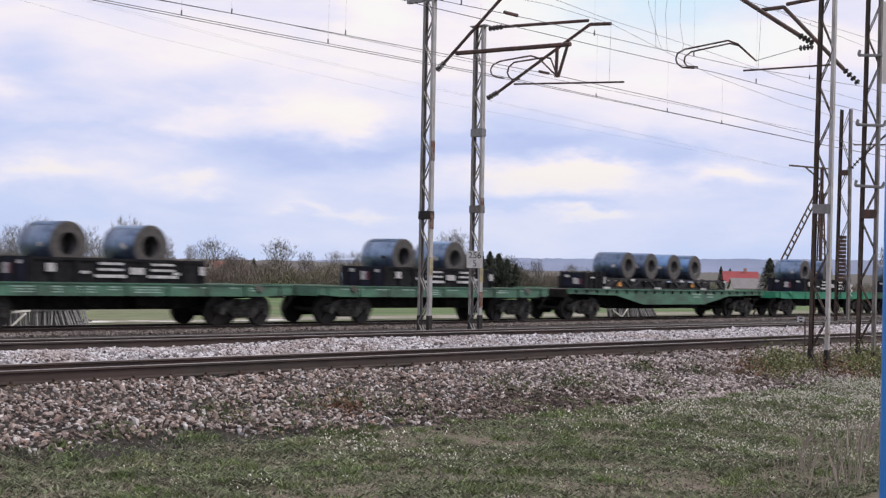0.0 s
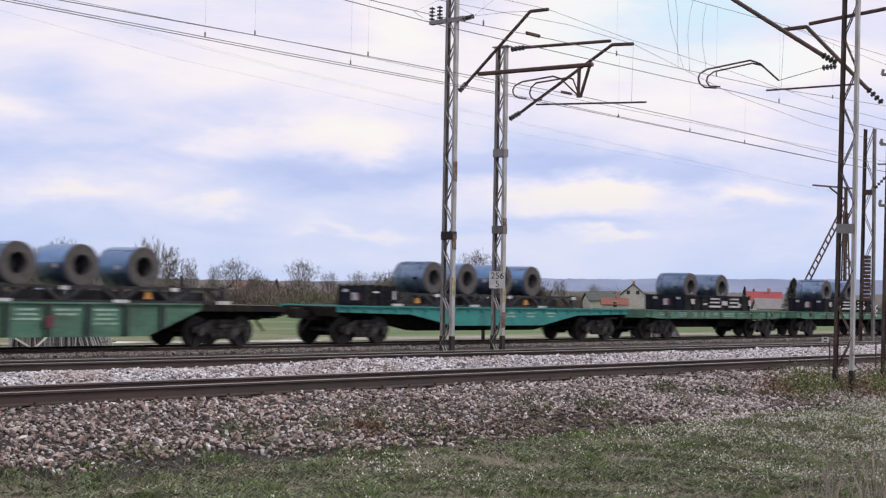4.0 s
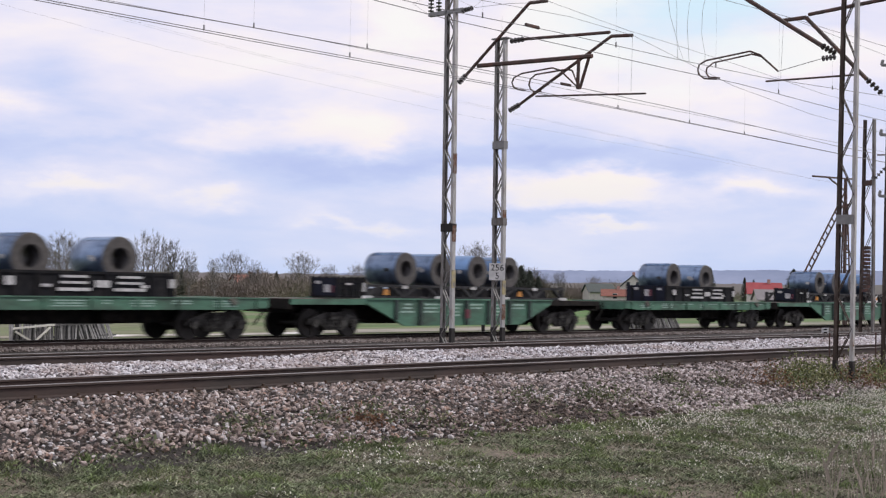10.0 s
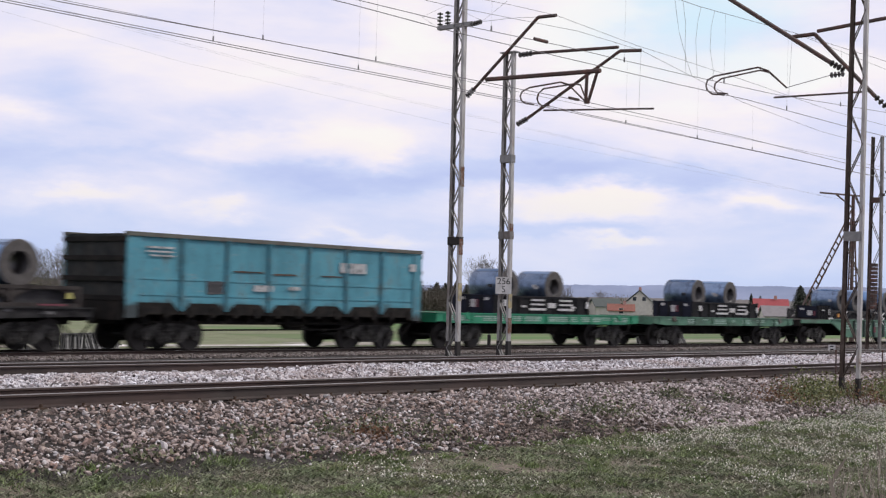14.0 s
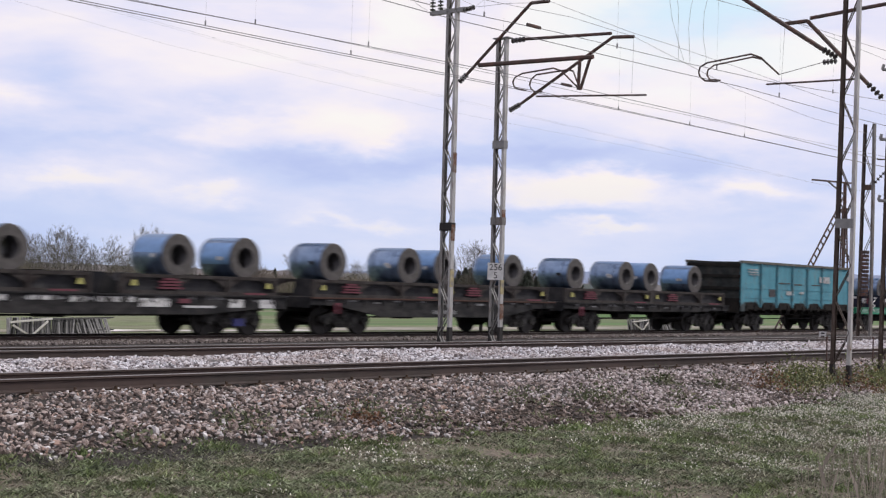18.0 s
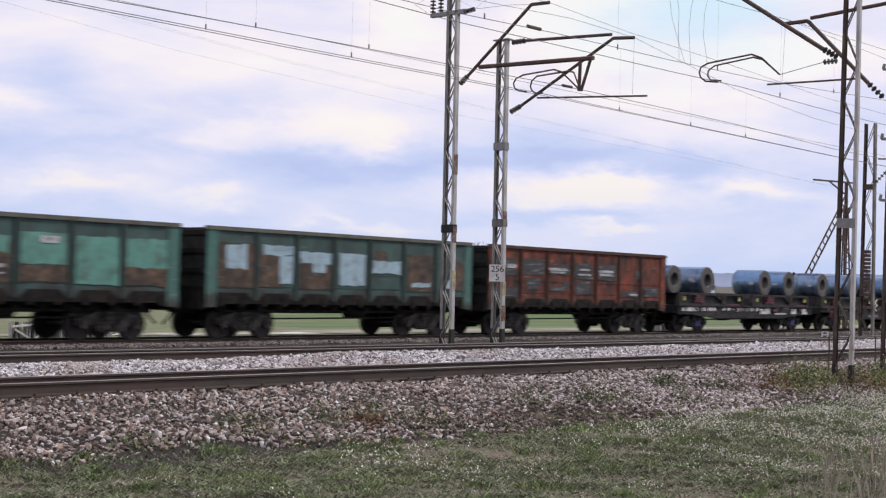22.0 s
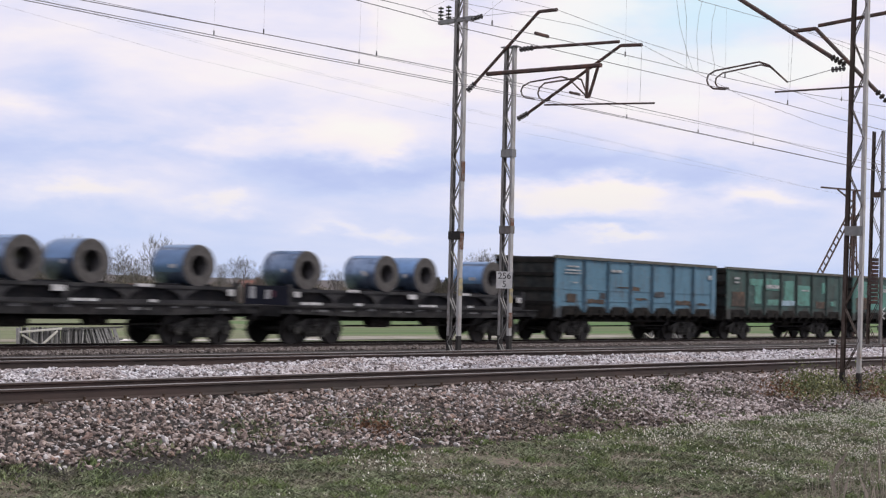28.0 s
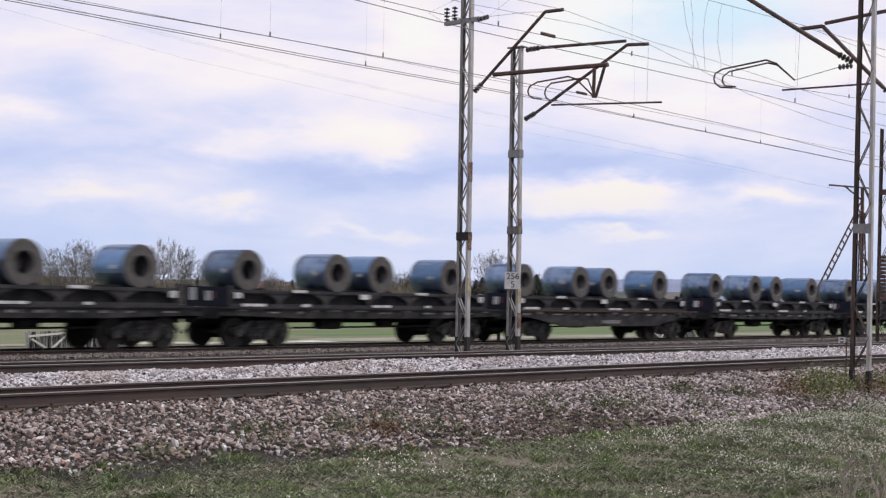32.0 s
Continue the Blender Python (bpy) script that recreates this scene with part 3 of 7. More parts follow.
def running_gear(wagon, base, half, off):
    for e in (-base / 2, base / 2):
        b = part("bogie", MESH_BOGIE, None, wagon)
        b.location = (e, 0, 0)
        for a in (-0.925, 0.925):
            w = part("wheelset", MESH_WHEEL, None, wagon)
            w.location = (e + a, 0, 0.475)
            WHEELS.append((w, off + e + a, e + a))
    for s in (-1, 1):
        c = part("coupler", MESH_COUPLER, None, wagon)
        c.matrix_basis = pose(s * (half - 0.1), 0, 0, 0, 0, 0 if s > 0 else 180)


def marks(wagon, rows, y, material=None, name="stencil"):
    """Unreadable stencilled marks as plain bars: x, z, length, height."""
    for x, z, w, h in rows:
        part(name, box(B(), x - w / 2, x + w / 2, y - 0.004, y + 0.01, z - h / 2, z + h / 2), material or M_white, wagon)


def ragged(x0, x1, z0, z1, y0, y1, r, rough=0.05):
    """A thin coat of paint or rust with an uneven outline."""
    rough = min(rough, (z1 - z0) * 0.3, (x1 - x0) * 0.3)
    pts = []
    for (ax, az), (bx, bz) in (((x0, z0), (x1, z0)), ((x1, z0), (x1, z1)), ((x1, z1), (x0, z1)), ((x0, z1), (x0, z0))):
        n = max(2, int((abs(bx - ax) + abs(bz - az)) / 0.16))
        for k in range(n):
            t = k / n
            pts.append((ax + (bx - ax) * t + r.uniform(-1, 1) * rough * (0.3 if abs(bx - ax) < 0.01 else 1), az + (bz - az) * t + r.uniform(-1, 1) * rough * (0.6 if abs(bz - az) < 0.01 else 1)))
    return prism(B(), pts, y0, y1)


def gondola(off, paint, label, dark=None, patches=(), letters=(), corner=None):
    w = new("gondola_wagon")
    tagged(w, label, "wagon", "wagons of the freight train")
    TRAIN.append((w, off, None))
    L, W, zb, zt = 12.74, 3.0, 1.44, 3.47
    hx, hy = L / 2, W / 2
    posts = [-hx + 0.30 + i * (L - 0.60) / 7 for i in range(8)]
    for s in (-1, 1):
        a, b = sorted((s * hy, s * (hy - 0.06)))
        sw = part("side_wall", box(B(), -hx, hx, a, b, zb, zt - 0.1), paint, w)
        # pressed ribs across the panels
        for z in (2.13, 1.67):
            a2, b2 = sorted((s * hy, s * (hy + 0.02)))
            part("rib", box(B(), -hx + 0.2, hx - 0.2, a2, b2, z - 0.02, z + 0.02), paint, sw)
        a, b = sorted((s * (hy + 0.075), s * (hy - 0.08)))
        part("top_rail", box(B(), -hx - 0.03, hx + 0.03, a, b, zt - 0.12, zt), dark if dark is M_gred_dark else M_rim, w)
        for k, px in enumerate(posts):
            if k in (0, 7):
                continue
            wd = 0.16 if 0 < k < 7 else 0.2
            y0, y1 = s * (hy + 0.09), s * (hy - 0.0)
            bm = B()
            vs = [(px - wd / 2, y1), (px - wd / 2 + 0.04, y0), (px + wd / 2 - 0.04, y0), (px + wd / 2, y1)]
            lo = [bm.verts.new((x, y, zb - 0.24)) for x, y in vs]
            hi = [bm.verts.new((x, y, zt - 0.1)) for x, y in vs]
            for i in range(4):
                bm.faces.new((lo[i], lo[(i + 1) % 4], hi[(i + 1) % 4], hi[i]))
            bm.faces.new(lo), bm.faces.new(hi)
            part("post", bm, dark or paint, w)
        for px in posts[1:7]:
            part("post_gusset", prism(B(), [(px - 0.42, zb + 0.03), (px - 0.3, zb - 0.05), (px - 0.13, zb - 0.2), (px + 0.13, zb - 0.2), (px + 0.3, zb - 0.05), (px + 0.42, zb + 0.03)], *sorted((s * (hy + 0.028), s * hy))), paint, sw)
        for e in (-1, 1):
            part("corner_pillar", box(B(), *sorted((e * hx, e * (hx - 0.42))), *sorted((s * (hy + 0.04), s * (hy - 0.02))), zb - 0.45, zt - 0.1), corner or paint, w)
        a, b = sorted((s * (hy + 0.02), s * (hy - 0.16)))
        part("sole_bar", box(B(), -hx, hx, a, b, zb - 0.34, zb), M_black, w)
        # hatch hinges and lugs under the side
        for i in range(14):
            x = -hx + 0.6 + i * (L - 1.2) / 13
            part("hatch_lug", box(B(), x - 0.08, x + 0.08, min(s * (hy - 0.1), s * (hy + 0.06)), max(s * (hy - 0.1), s * (hy + 0.06)), zb - 0.42, zb - 0.12), M_black, w)
    for s in (-1, 1):
        a, b = sorted((s * hx, s * (hx - 0.06)))
        ew = part("end_wall", box(B(), a, b, -hy, hy, zb, zt - 0.06), M_endwall, w)
        for z in (1.55, 2.1, 2.7, 3.25):
            a2, b2 = sorted((s * hx, s * (hx + 0.09)))
            part("end_beam", box(B(), a2, b2, -hy, hy, z - 0.07, z + 0.07), M_black, ew)
        part("end_sill", box(B(), *sorted((s * (hx - 0.1), s * (hx + 0.14))), -1.45, 1.45, 0.92, 1.46), M_black, w)
    for i in range(14):
        x = -hx + 1.0 + i * (L - 2.0) / 13
        part("hatch_arm", prism(B(), [(x - 0.24, 1.12), (x + 0.24, 1.12), (x + 0.12, 0.84), (x - 0.14, 0.84)], -1.12, -1.02), M_black, w)
    part("hatch_shaft", bar(B(), (-hx + 0.9, -1.06, 0.86), (hx - 0.9, -1.06, 0.86), 0.07), M_black, w)
    part("floor", box(B(), -hx, hx, -hy + 0.06, hy - 0.06, zb - 0.02, zb + 0.06), M_black, w)
    part("centre_sill", box(B(), -hx, hx, -0.28, 0.28, 0.78, zb - 0.03), M_black, w)
    part("brake_cylinder", disc(B(), (0.9, -0.75, 0.83), "x", 0.19, 0.75, 14), M_black, w)
    part("brake_rod", bar(B(), (-3.2, -0.9, 0.62), (3.2, -0.9, 0.66), 0.05), M_black, w)
    running_gear(w, 8.65, 6.46, off)
    bay = (L - 0.60) / 7
    r = random.Random(int(-off))
    for k, (i, z0, z1, f0, f1, pm) in enumerate(patches):
        x0 = posts[i] + 0.1 + f0 * (bay - 0.2)
        x1 = posts[i] + 0.1 + f1 * (bay - 0.2)
        part("paint_patch", ragged(x0, x1, z0, z1, -hy - 0.024 - 0.0005 * k, -hy + 0.004, r), pm, w)
    marks(w, letters, -hy - 0.046, M_faint)
    return w


def coil(off, z, dia=1.3, length=1.3, y=0.0, label="dark blue-grey steel coil lying in a cradle"):
    c = new("steel_coil")
    tagged(c, label, "steel coil", "steel coils on the train")
    bm = ring(B(), (0, 0, 0), "y", dia * 0.255, dia / 2, length, 40)
    for f in bm.faces:
        f.smooth = abs(f.normal.y) < 0.5
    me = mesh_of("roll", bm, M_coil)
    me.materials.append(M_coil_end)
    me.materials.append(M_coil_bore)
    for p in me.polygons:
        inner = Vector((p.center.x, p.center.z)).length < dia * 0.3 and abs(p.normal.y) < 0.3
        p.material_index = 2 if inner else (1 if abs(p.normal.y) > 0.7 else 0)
        p.use_smooth = abs(p.normal.y) < 0.3
    part("roll", me, None, c)
    for yy in (-length * 0.3, length * 0.3):
        part("strap", ring(B(), (0, yy, 0), "y", dia / 2 - 0.01, dia / 2 + 0.006, 0.05, 40), M_band, c)
    TRAIN.append((c, off, Matrix.Translation((0, y, z))))
    return c


COIL_MESH = {}


def coils(offs, z, dia=1.3, length=1.55, tags=()):
    for i, o in enumerate(offs):
        key = (dia, length)
        if key not in COIL_MESH:
            COIL_MESH[key] = coil(o, z, dia, length, length / 2 - 0.65)
            c = COIL_MESH[key]
        else:
            c = copy_thing(COIL_MESH[key], Matrix())
            TRAIN.append((c, o, Matrix.Translation((0, length / 2 - 0.65, z))))
        if i % 3 != 1:
            sheet = B()
            a0 = radians(60 + 25 * (i % 4))
            grid = [[sheet.verts.new(((dia / 2 + 0.008) * math.cos(a0 + k * 0.16), yy, (dia / 2 + 0.008) * math.sin(a0 + k * 0.16))) for k in range(8)] for yy in (-length * 0.46, length * 0.40)]
            for k in range(7):
                sheet.faces.new((grid[0][k], grid[0][k + 1], grid[1][k + 1], grid[1][k])).smooth = True
            part("wrapping_sheet", sheet, M_foil, c, "bright blue wrapping sheet")
        if i % 3 != 2:
            t = part("paper_tag", box(B(), -0.009, 0.003, -0.1, 0.1, -0.06, 0.06), M_white, c)
            t.location = (-dia / 2 - 0.004, -length * 0.22 + 0.1 * (i % 2), -0.03 + 0.06 * (i % 3))


def flat_wagon(off, paint, label, marks_on=True):
    """A 14.6 m four-axle flat wagon with a straight side sill."""
    w = new("flat_wagon")
    tagged(w, label, "wagon", "wagons of the freight train")
    TRAIN.append((w, off, None))
    hx, hy = 6.7, 1.4
    for s in (-1, 1):
        a, b = sorted((s * hy, s * (hy - 0.09)))
        sb = part("side_sill", prism(B(), [(-hx, 1.29), (-hx, 1.0), (-5.6, 0.93), (5.6, 0.93), (hx, 1.0), (hx, 1.29)], a, b), paint, w)
        a, b = sorted((s * hy, s * (hy + 0.035)))
        part("flange", box(B(), -hx, hx, a, b, 1.27, 1.31), paint, sb)
        for x in np.linspace(-hx + 0.5, hx - 0.5, 9):
            part("stake_pocket", box(B(), x - 0.06, x + 0.06, *sorted((s * hy, s * (hy + 0.05))), 0.96, 1.26), paint, sb)
        for x in (-5.1, 5.1):
            bm = prism(B(), [(x - 0.1, 1.25), (x + 0.12, 1.34), (x + 0.3, 1.12), (x + 0.1, 1.06)], *sorted((s * (hy + 0.01), s * (hy + 0.06))))
            part("step_bracket", bm, M_rim if paint is M_green else paint, w, "pale folded bracket")
    for s in (-1, 1):
        part("end_sill", box(B(), *sorted((s * hx, s * (hx - 0.12))), -hy + 0.09, hy - 0.09, 0.95, 1.30), paint, w)
    part("deck", box(B(), -hx + 0.12, hx - 0.12, -hy + 0.09, hy - 0.09, 1.24, 1.29), M_wood, w)
    part("centre_sill", prism(B(), [(-hx, 1.23), (-hx, 0.9), (-4.6, 0.8), (-3, 0.5), (3, 0.5), (4.6, 0.8), (hx, 0.9), (hx, 1.23)], -0.3, 0.3), M_black, w)
    part("brake_cylinder", disc(B(), (1.2, -0.6, 0.72), "x", 0.18, 0.7, 14), M_black, w)
    running_gear(w, 9.72, 6.8, off)
    if marks_on:
        r = random.Random(int(off))
        rows = []
        x = -5.6
        while x < 5.6:
            wd = r.uniform(0.35, 1.3)
            for k in range(r.choice((1, 2, 3))):
                rows.append((x + wd / 2, 1.19 - 0.075 * k, wd * r.uniform(0.7, 1), 0.035))
            x += wd + r.uniform(0.15, 0.7)
        marks(w, rows, -hy - 0.006, M_palegreen)
    return w


def end_marks(c, x, rows):
    """White squares and one red tab on a rack's end panel: y, z, width, height."""
    for k, (y, z, w, h) in enumerate(rows):
        part("white_marking" if k else "red_tab", box(B(), x - 0.012, x + 0.002, y - w / 2, y + w / 2, z - h / 2, z + h / 2), M_white if k else M_redmark, c)


def rack_box(off, x0, x1, label="black steel coil rack with white marks on a flat wagon"):
    """A long, low, open-topped black rack that carries coils."""
    c = new("coil_rack")
    tagged(c, label, "cargo rack", "coil racks on the train")
    TRAIN.append((c, off, None))
    z0, zt, ya, yb = 1.30, 1.98, -1.36, 0.66
    for s, y in ((-1, ya), (1, yb)):
        part("side_panel", box(B(), x0, x1, *sorted((y, y - s * 0.05)), z0, zt), M_box, c)
        for i in range(9):
            x = x0 + 0.06 + i * (x1 - x0 - 0.12) / 8
            part("upright", box(B(), x - 0.05, x + 0.05, *sorted((y, y + s * 0.05)), z0, zt + (0.08 if i in (0, 8) else 0)), M_box, c)
        part("top_rim", box(B(), x0, x1, *sorted((y + s * 0.04, y - s * 0.07)), zt - 0.05, zt + 0.03), M_box, c)
    for x in (x0 - 0.06, x1):
        part("end_panel", box(B(), x, x + 0.06, ya, yb, z0, zt + 0.03), M_navy, c, "navy-black end panel")
    for y in (-0.85, -0.2, 0.35):
        part("end_rib", box(B(), x0 - 0.1, x0 - 0.06, y - 0.04, y + 0.04, z0, zt), M_box, c)
    part("rack_floor", box(B(), x0, x1, ya + 0.05, yb - 0.05, z0, z0 + 0.1), M_box, c)
    end_marks(c, x0 - 0.06, ((-0.62, 1.68, 0.14, 0.3), (-0.45, 1.68, 0.26, 0.3), (0.12, 1.86, 0.22, 0.12), (-1.1, 1.86, 0.2, 0.1)))
    m = 0.5 * (x1 - 4.75) + 0.35
    rows = []
    for cx in (m - 0.05, m + 1.85):
        rows += [(cx, 1.86, 0.85, 0.07), (cx, 1.69, 0.9, 0.07), (cx, 1.50, 1.1, 0.09)]
    rows += [(m + 0.9, 1.66, 0.5, 0.2), (m - 2.1, 1.72, 0.28, 0.24), (x1 - 0.1, 1.7, 0.2, 0.26), (m - 0.95, 1.6, 0.3, 0.08), (x1 - 1.1, 1.6, 0.25, 0.08)]
    marks(c, rows, ya - 0.055, name="white_marking")
    return c


def cradle(off, x0, x1, material=None, label="black lattice coil cradle on a wagon"):
    """An open cradle of trestles with diagonal members, for coils."""
    c = new("coil_cradle")
    tagged(c, label, "cargo cradle", "coil cradles on the train")
    TRAIN.append((c, off, None))
    material = material or M_dusty_black
    hy, z0, zt = 1.25, 1.30, 1.80
    n = max(2, round((x1 - x0) / 2.05))
    step = (x1 - x0) / n
    for s in (-1, 1):
        part("bottom_rail", box(B(), x0, x1, *sorted((s * hy, s * (hy - 0.1))), z0, z0 + 0.1), material, c)
        part("top_rail", box(B(), x0, x1, *sorted((s * hy, s * (hy - 0.1))), zt - 0.08, zt), material, c)
        for i in range(n):
            a = x0 + i * step
            part("brace", bar(B(), (a + 0.08, s * (hy - 0.05), z0 + 0.08), (a + step * 0.34, s * (hy - 0.05), zt - 0.03), 0.11), material, c)
            part("brace", bar(B(), (a + step - 0.08, s * (hy - 0.05), z0 + 0.08), (a + step * 0.66, s * (hy - 0.05), zt - 0.03), 0.11), material, c)
        for i in range(n + 1):
            a = x0 + i * step
            part("upright", box(B(), a - 0.06, a + 0.06, *sorted((s * (hy + 0.02), s * (hy - 0.12))), z0, zt + 0.04), material, c)
    for i in range(n):
        a = x0 + i * step
        for e in (-1, 1):
            q = a + step * 0.5
            part("wedge", prism(B(), [(q + e * 0.28, z0 + 0.02), (q + e * (step * 0.5 - 0.12), z0 + 0.02), (q + e * (step * 0.5 - 0.2), zt - 0.14), (q + e * (step * 0.5 - 0.34), zt - 0.14)], -0.55, 0.55), M_box, c)
    rows = []
    for i in range(n + 1):
        a = x0 + i * step
        rows.append((a, 1.73 if i % 2 else 1.36, 0.28 if i % 2 else 0.55, 0.11))
    marks(c, rows, -hy - 0.03, name="white_marking")
    for a in (x0 + step * 0.5, x0 + step * (n - 1.5)):
        part("warning_triangle", prism(B(), [(a - 0.15, 1.44), (a + 0.15, 1.44), (a + 0.07, 1.64), (a - 0.07, 1.64)], -hy - 0.03, -hy + 0.02), M_orange, c, "orange warning triangle")
    return c


def long_wagon(off, paint, label, well):
    """A 19.6 m coil wagon: with a fish-bellied side, or with a deep ribbed well between raised ends."""
    w = new("coil_wagon")
    tagged(w, label, "wagon", "wagons of the freight train")
    TRAIN.append((w, off, None))
    hx, hy = 8.9, 1.42
    if well:
        outline = [(-5.4, 1.32), (5.4, 1.32), (5.4, 1.14), (3.4, 0.36), (-3.4, 0.36), (-5.4, 1.14)]
    else:
        outline = [(-hx, 1.32), (hx, 1.32), (hx, 1.10), (5.1, 1.04), (2.7, 0.64), (-2.9, 0.64), (-5.2, 1.04), (-hx, 1.10)]
    for s in (-1, 1):
        sb = part("side_sill", prism(B(), outline, *sorted((s * hy, s * (hy - 0.1)))), paint, w)
        part("flange", box(B(), outline[0][0], outline[1][0], *sorted((s * hy, s * (hy + 0.06))), 1.28, 1.33), paint, sb)
        if well:
            for x in np.linspace(-3.9, 3.9, 7):
                part("web_rib", box(B(), x - 0.07, x + 0.07, *sorted((s * hy, s * (hy + 0.09))), 0.58 if abs(x) > 3.5 else 0.38, 1.28), M_gdark, sb)
            if s < 0:
                part("red_tab", box(B(), -0.13, 0.13, -hy - 0.1, -hy - 0.08, 0.62, 0.95), M_redmark, sb, "faded red tab")
            for e in (-1, 1):
                part("end_girder", prism(B(), [(e * 5.3, 1.31), (e * 8.9, 1.28), (e * 8.9, 1.10), (e * 5.3, 1.10)], *sorted((s * (hy - 0.1), s * (hy - 0.02)))), M_green if e < 0 else M_black, w)
        else:
            for x in np.linspace(-8.4, 8.4, 22):
                part("web_rib", box(B(), x - 0.035, x + 0.035, *sorted((s * hy, s * (hy + 0.05))), 1.13, 1.27), M_black if paint is M_green else paint, sb)
    for s in (-1, 1):
        part("end_sill", box(B(), *sorted((s * hx, s * (hx - 0.14))), -hy + 0.1, hy - 0.1, 0.95, 1.27), M_black, w)
    part("deck", box(B(), -hx + 0.14, hx - 0.14, -hy + 0.1, hy - 0.1, 1.22, 1.29), M_wood, w)
    part("centre_sill", prism(B(), [(-hx, 1.21), (-hx, 0.82), (-5.6, 0.78), (-3.6, 0.42), (3.6, 0.42), (5.6, 0.78), (hx, 0.82), (hx, 1.21)], -0.3, 0.3), M_black, w)
    running_gear(w, 13.2 if well else 14.4, 9.0, off)
    r = random.Random(int(off))
    rows = []
    for x in np.linspace(-3.9, 3.9, 7):
        if x < 3.5 and r.random() < (0.85 if well else 0.4):
            for k in range(r.choice((2, 3, 4)) if well else 2):
                rows.append((x + 0.62, 1.12 - 0.13 * k, r.uniform(0.45, 0.85), 0.06))
    marks(w, rows, -hy - 0.006, M_palegreen)
    return w


def end_rack(off, x0, x1):
    c = new("steel_crate")
    tagged(c, "low black slatted steel crate on a wagon's end", "crate", "steel crates on the train")
    TRAIN.append((c, off, None))
    part("crate_floor", box(B(), x0, x1, -1.2, 0.0, 1.33, 1.40), M_box, c)
    for s in (-1, 1):
        for z in (1.5, 1.7, 1.92):
            part("slat", box(B(), x0, x1, *((-1.2, -1.15) if s < 0 else (-0.05, 0.0)), z - 0.09, z + 0.09), M_box, c)
        for x in np.linspace(x0, x1, 5):
            part("upright", box(B(), x - 0.05, x + 0.05, *((-1.25, -1.15) if s < 0 else (-0.05, 0.05)), 1.33, 2.05), M_box, c)
    for x in (x0, x1):
        part("end_panel", box(B(), x - 0.03, x + 0.03, -1.14, -0.06, 1.40, 2.0), M_navy, c)
    end_marks(c, x0 - 0.03, ((-1.0, 1.62, 0.1, 0.24), (-0.75, 1.64, 0.28, 0.26), (-0.3, 1.84, 0.24, 0.1)))
    marks(c, [(x0 + 0.5, 1.8, 0.3, 0.06), (x1 - 0.06, 1.7, 0.12, 0.3)], -1.26, name="white_marking")


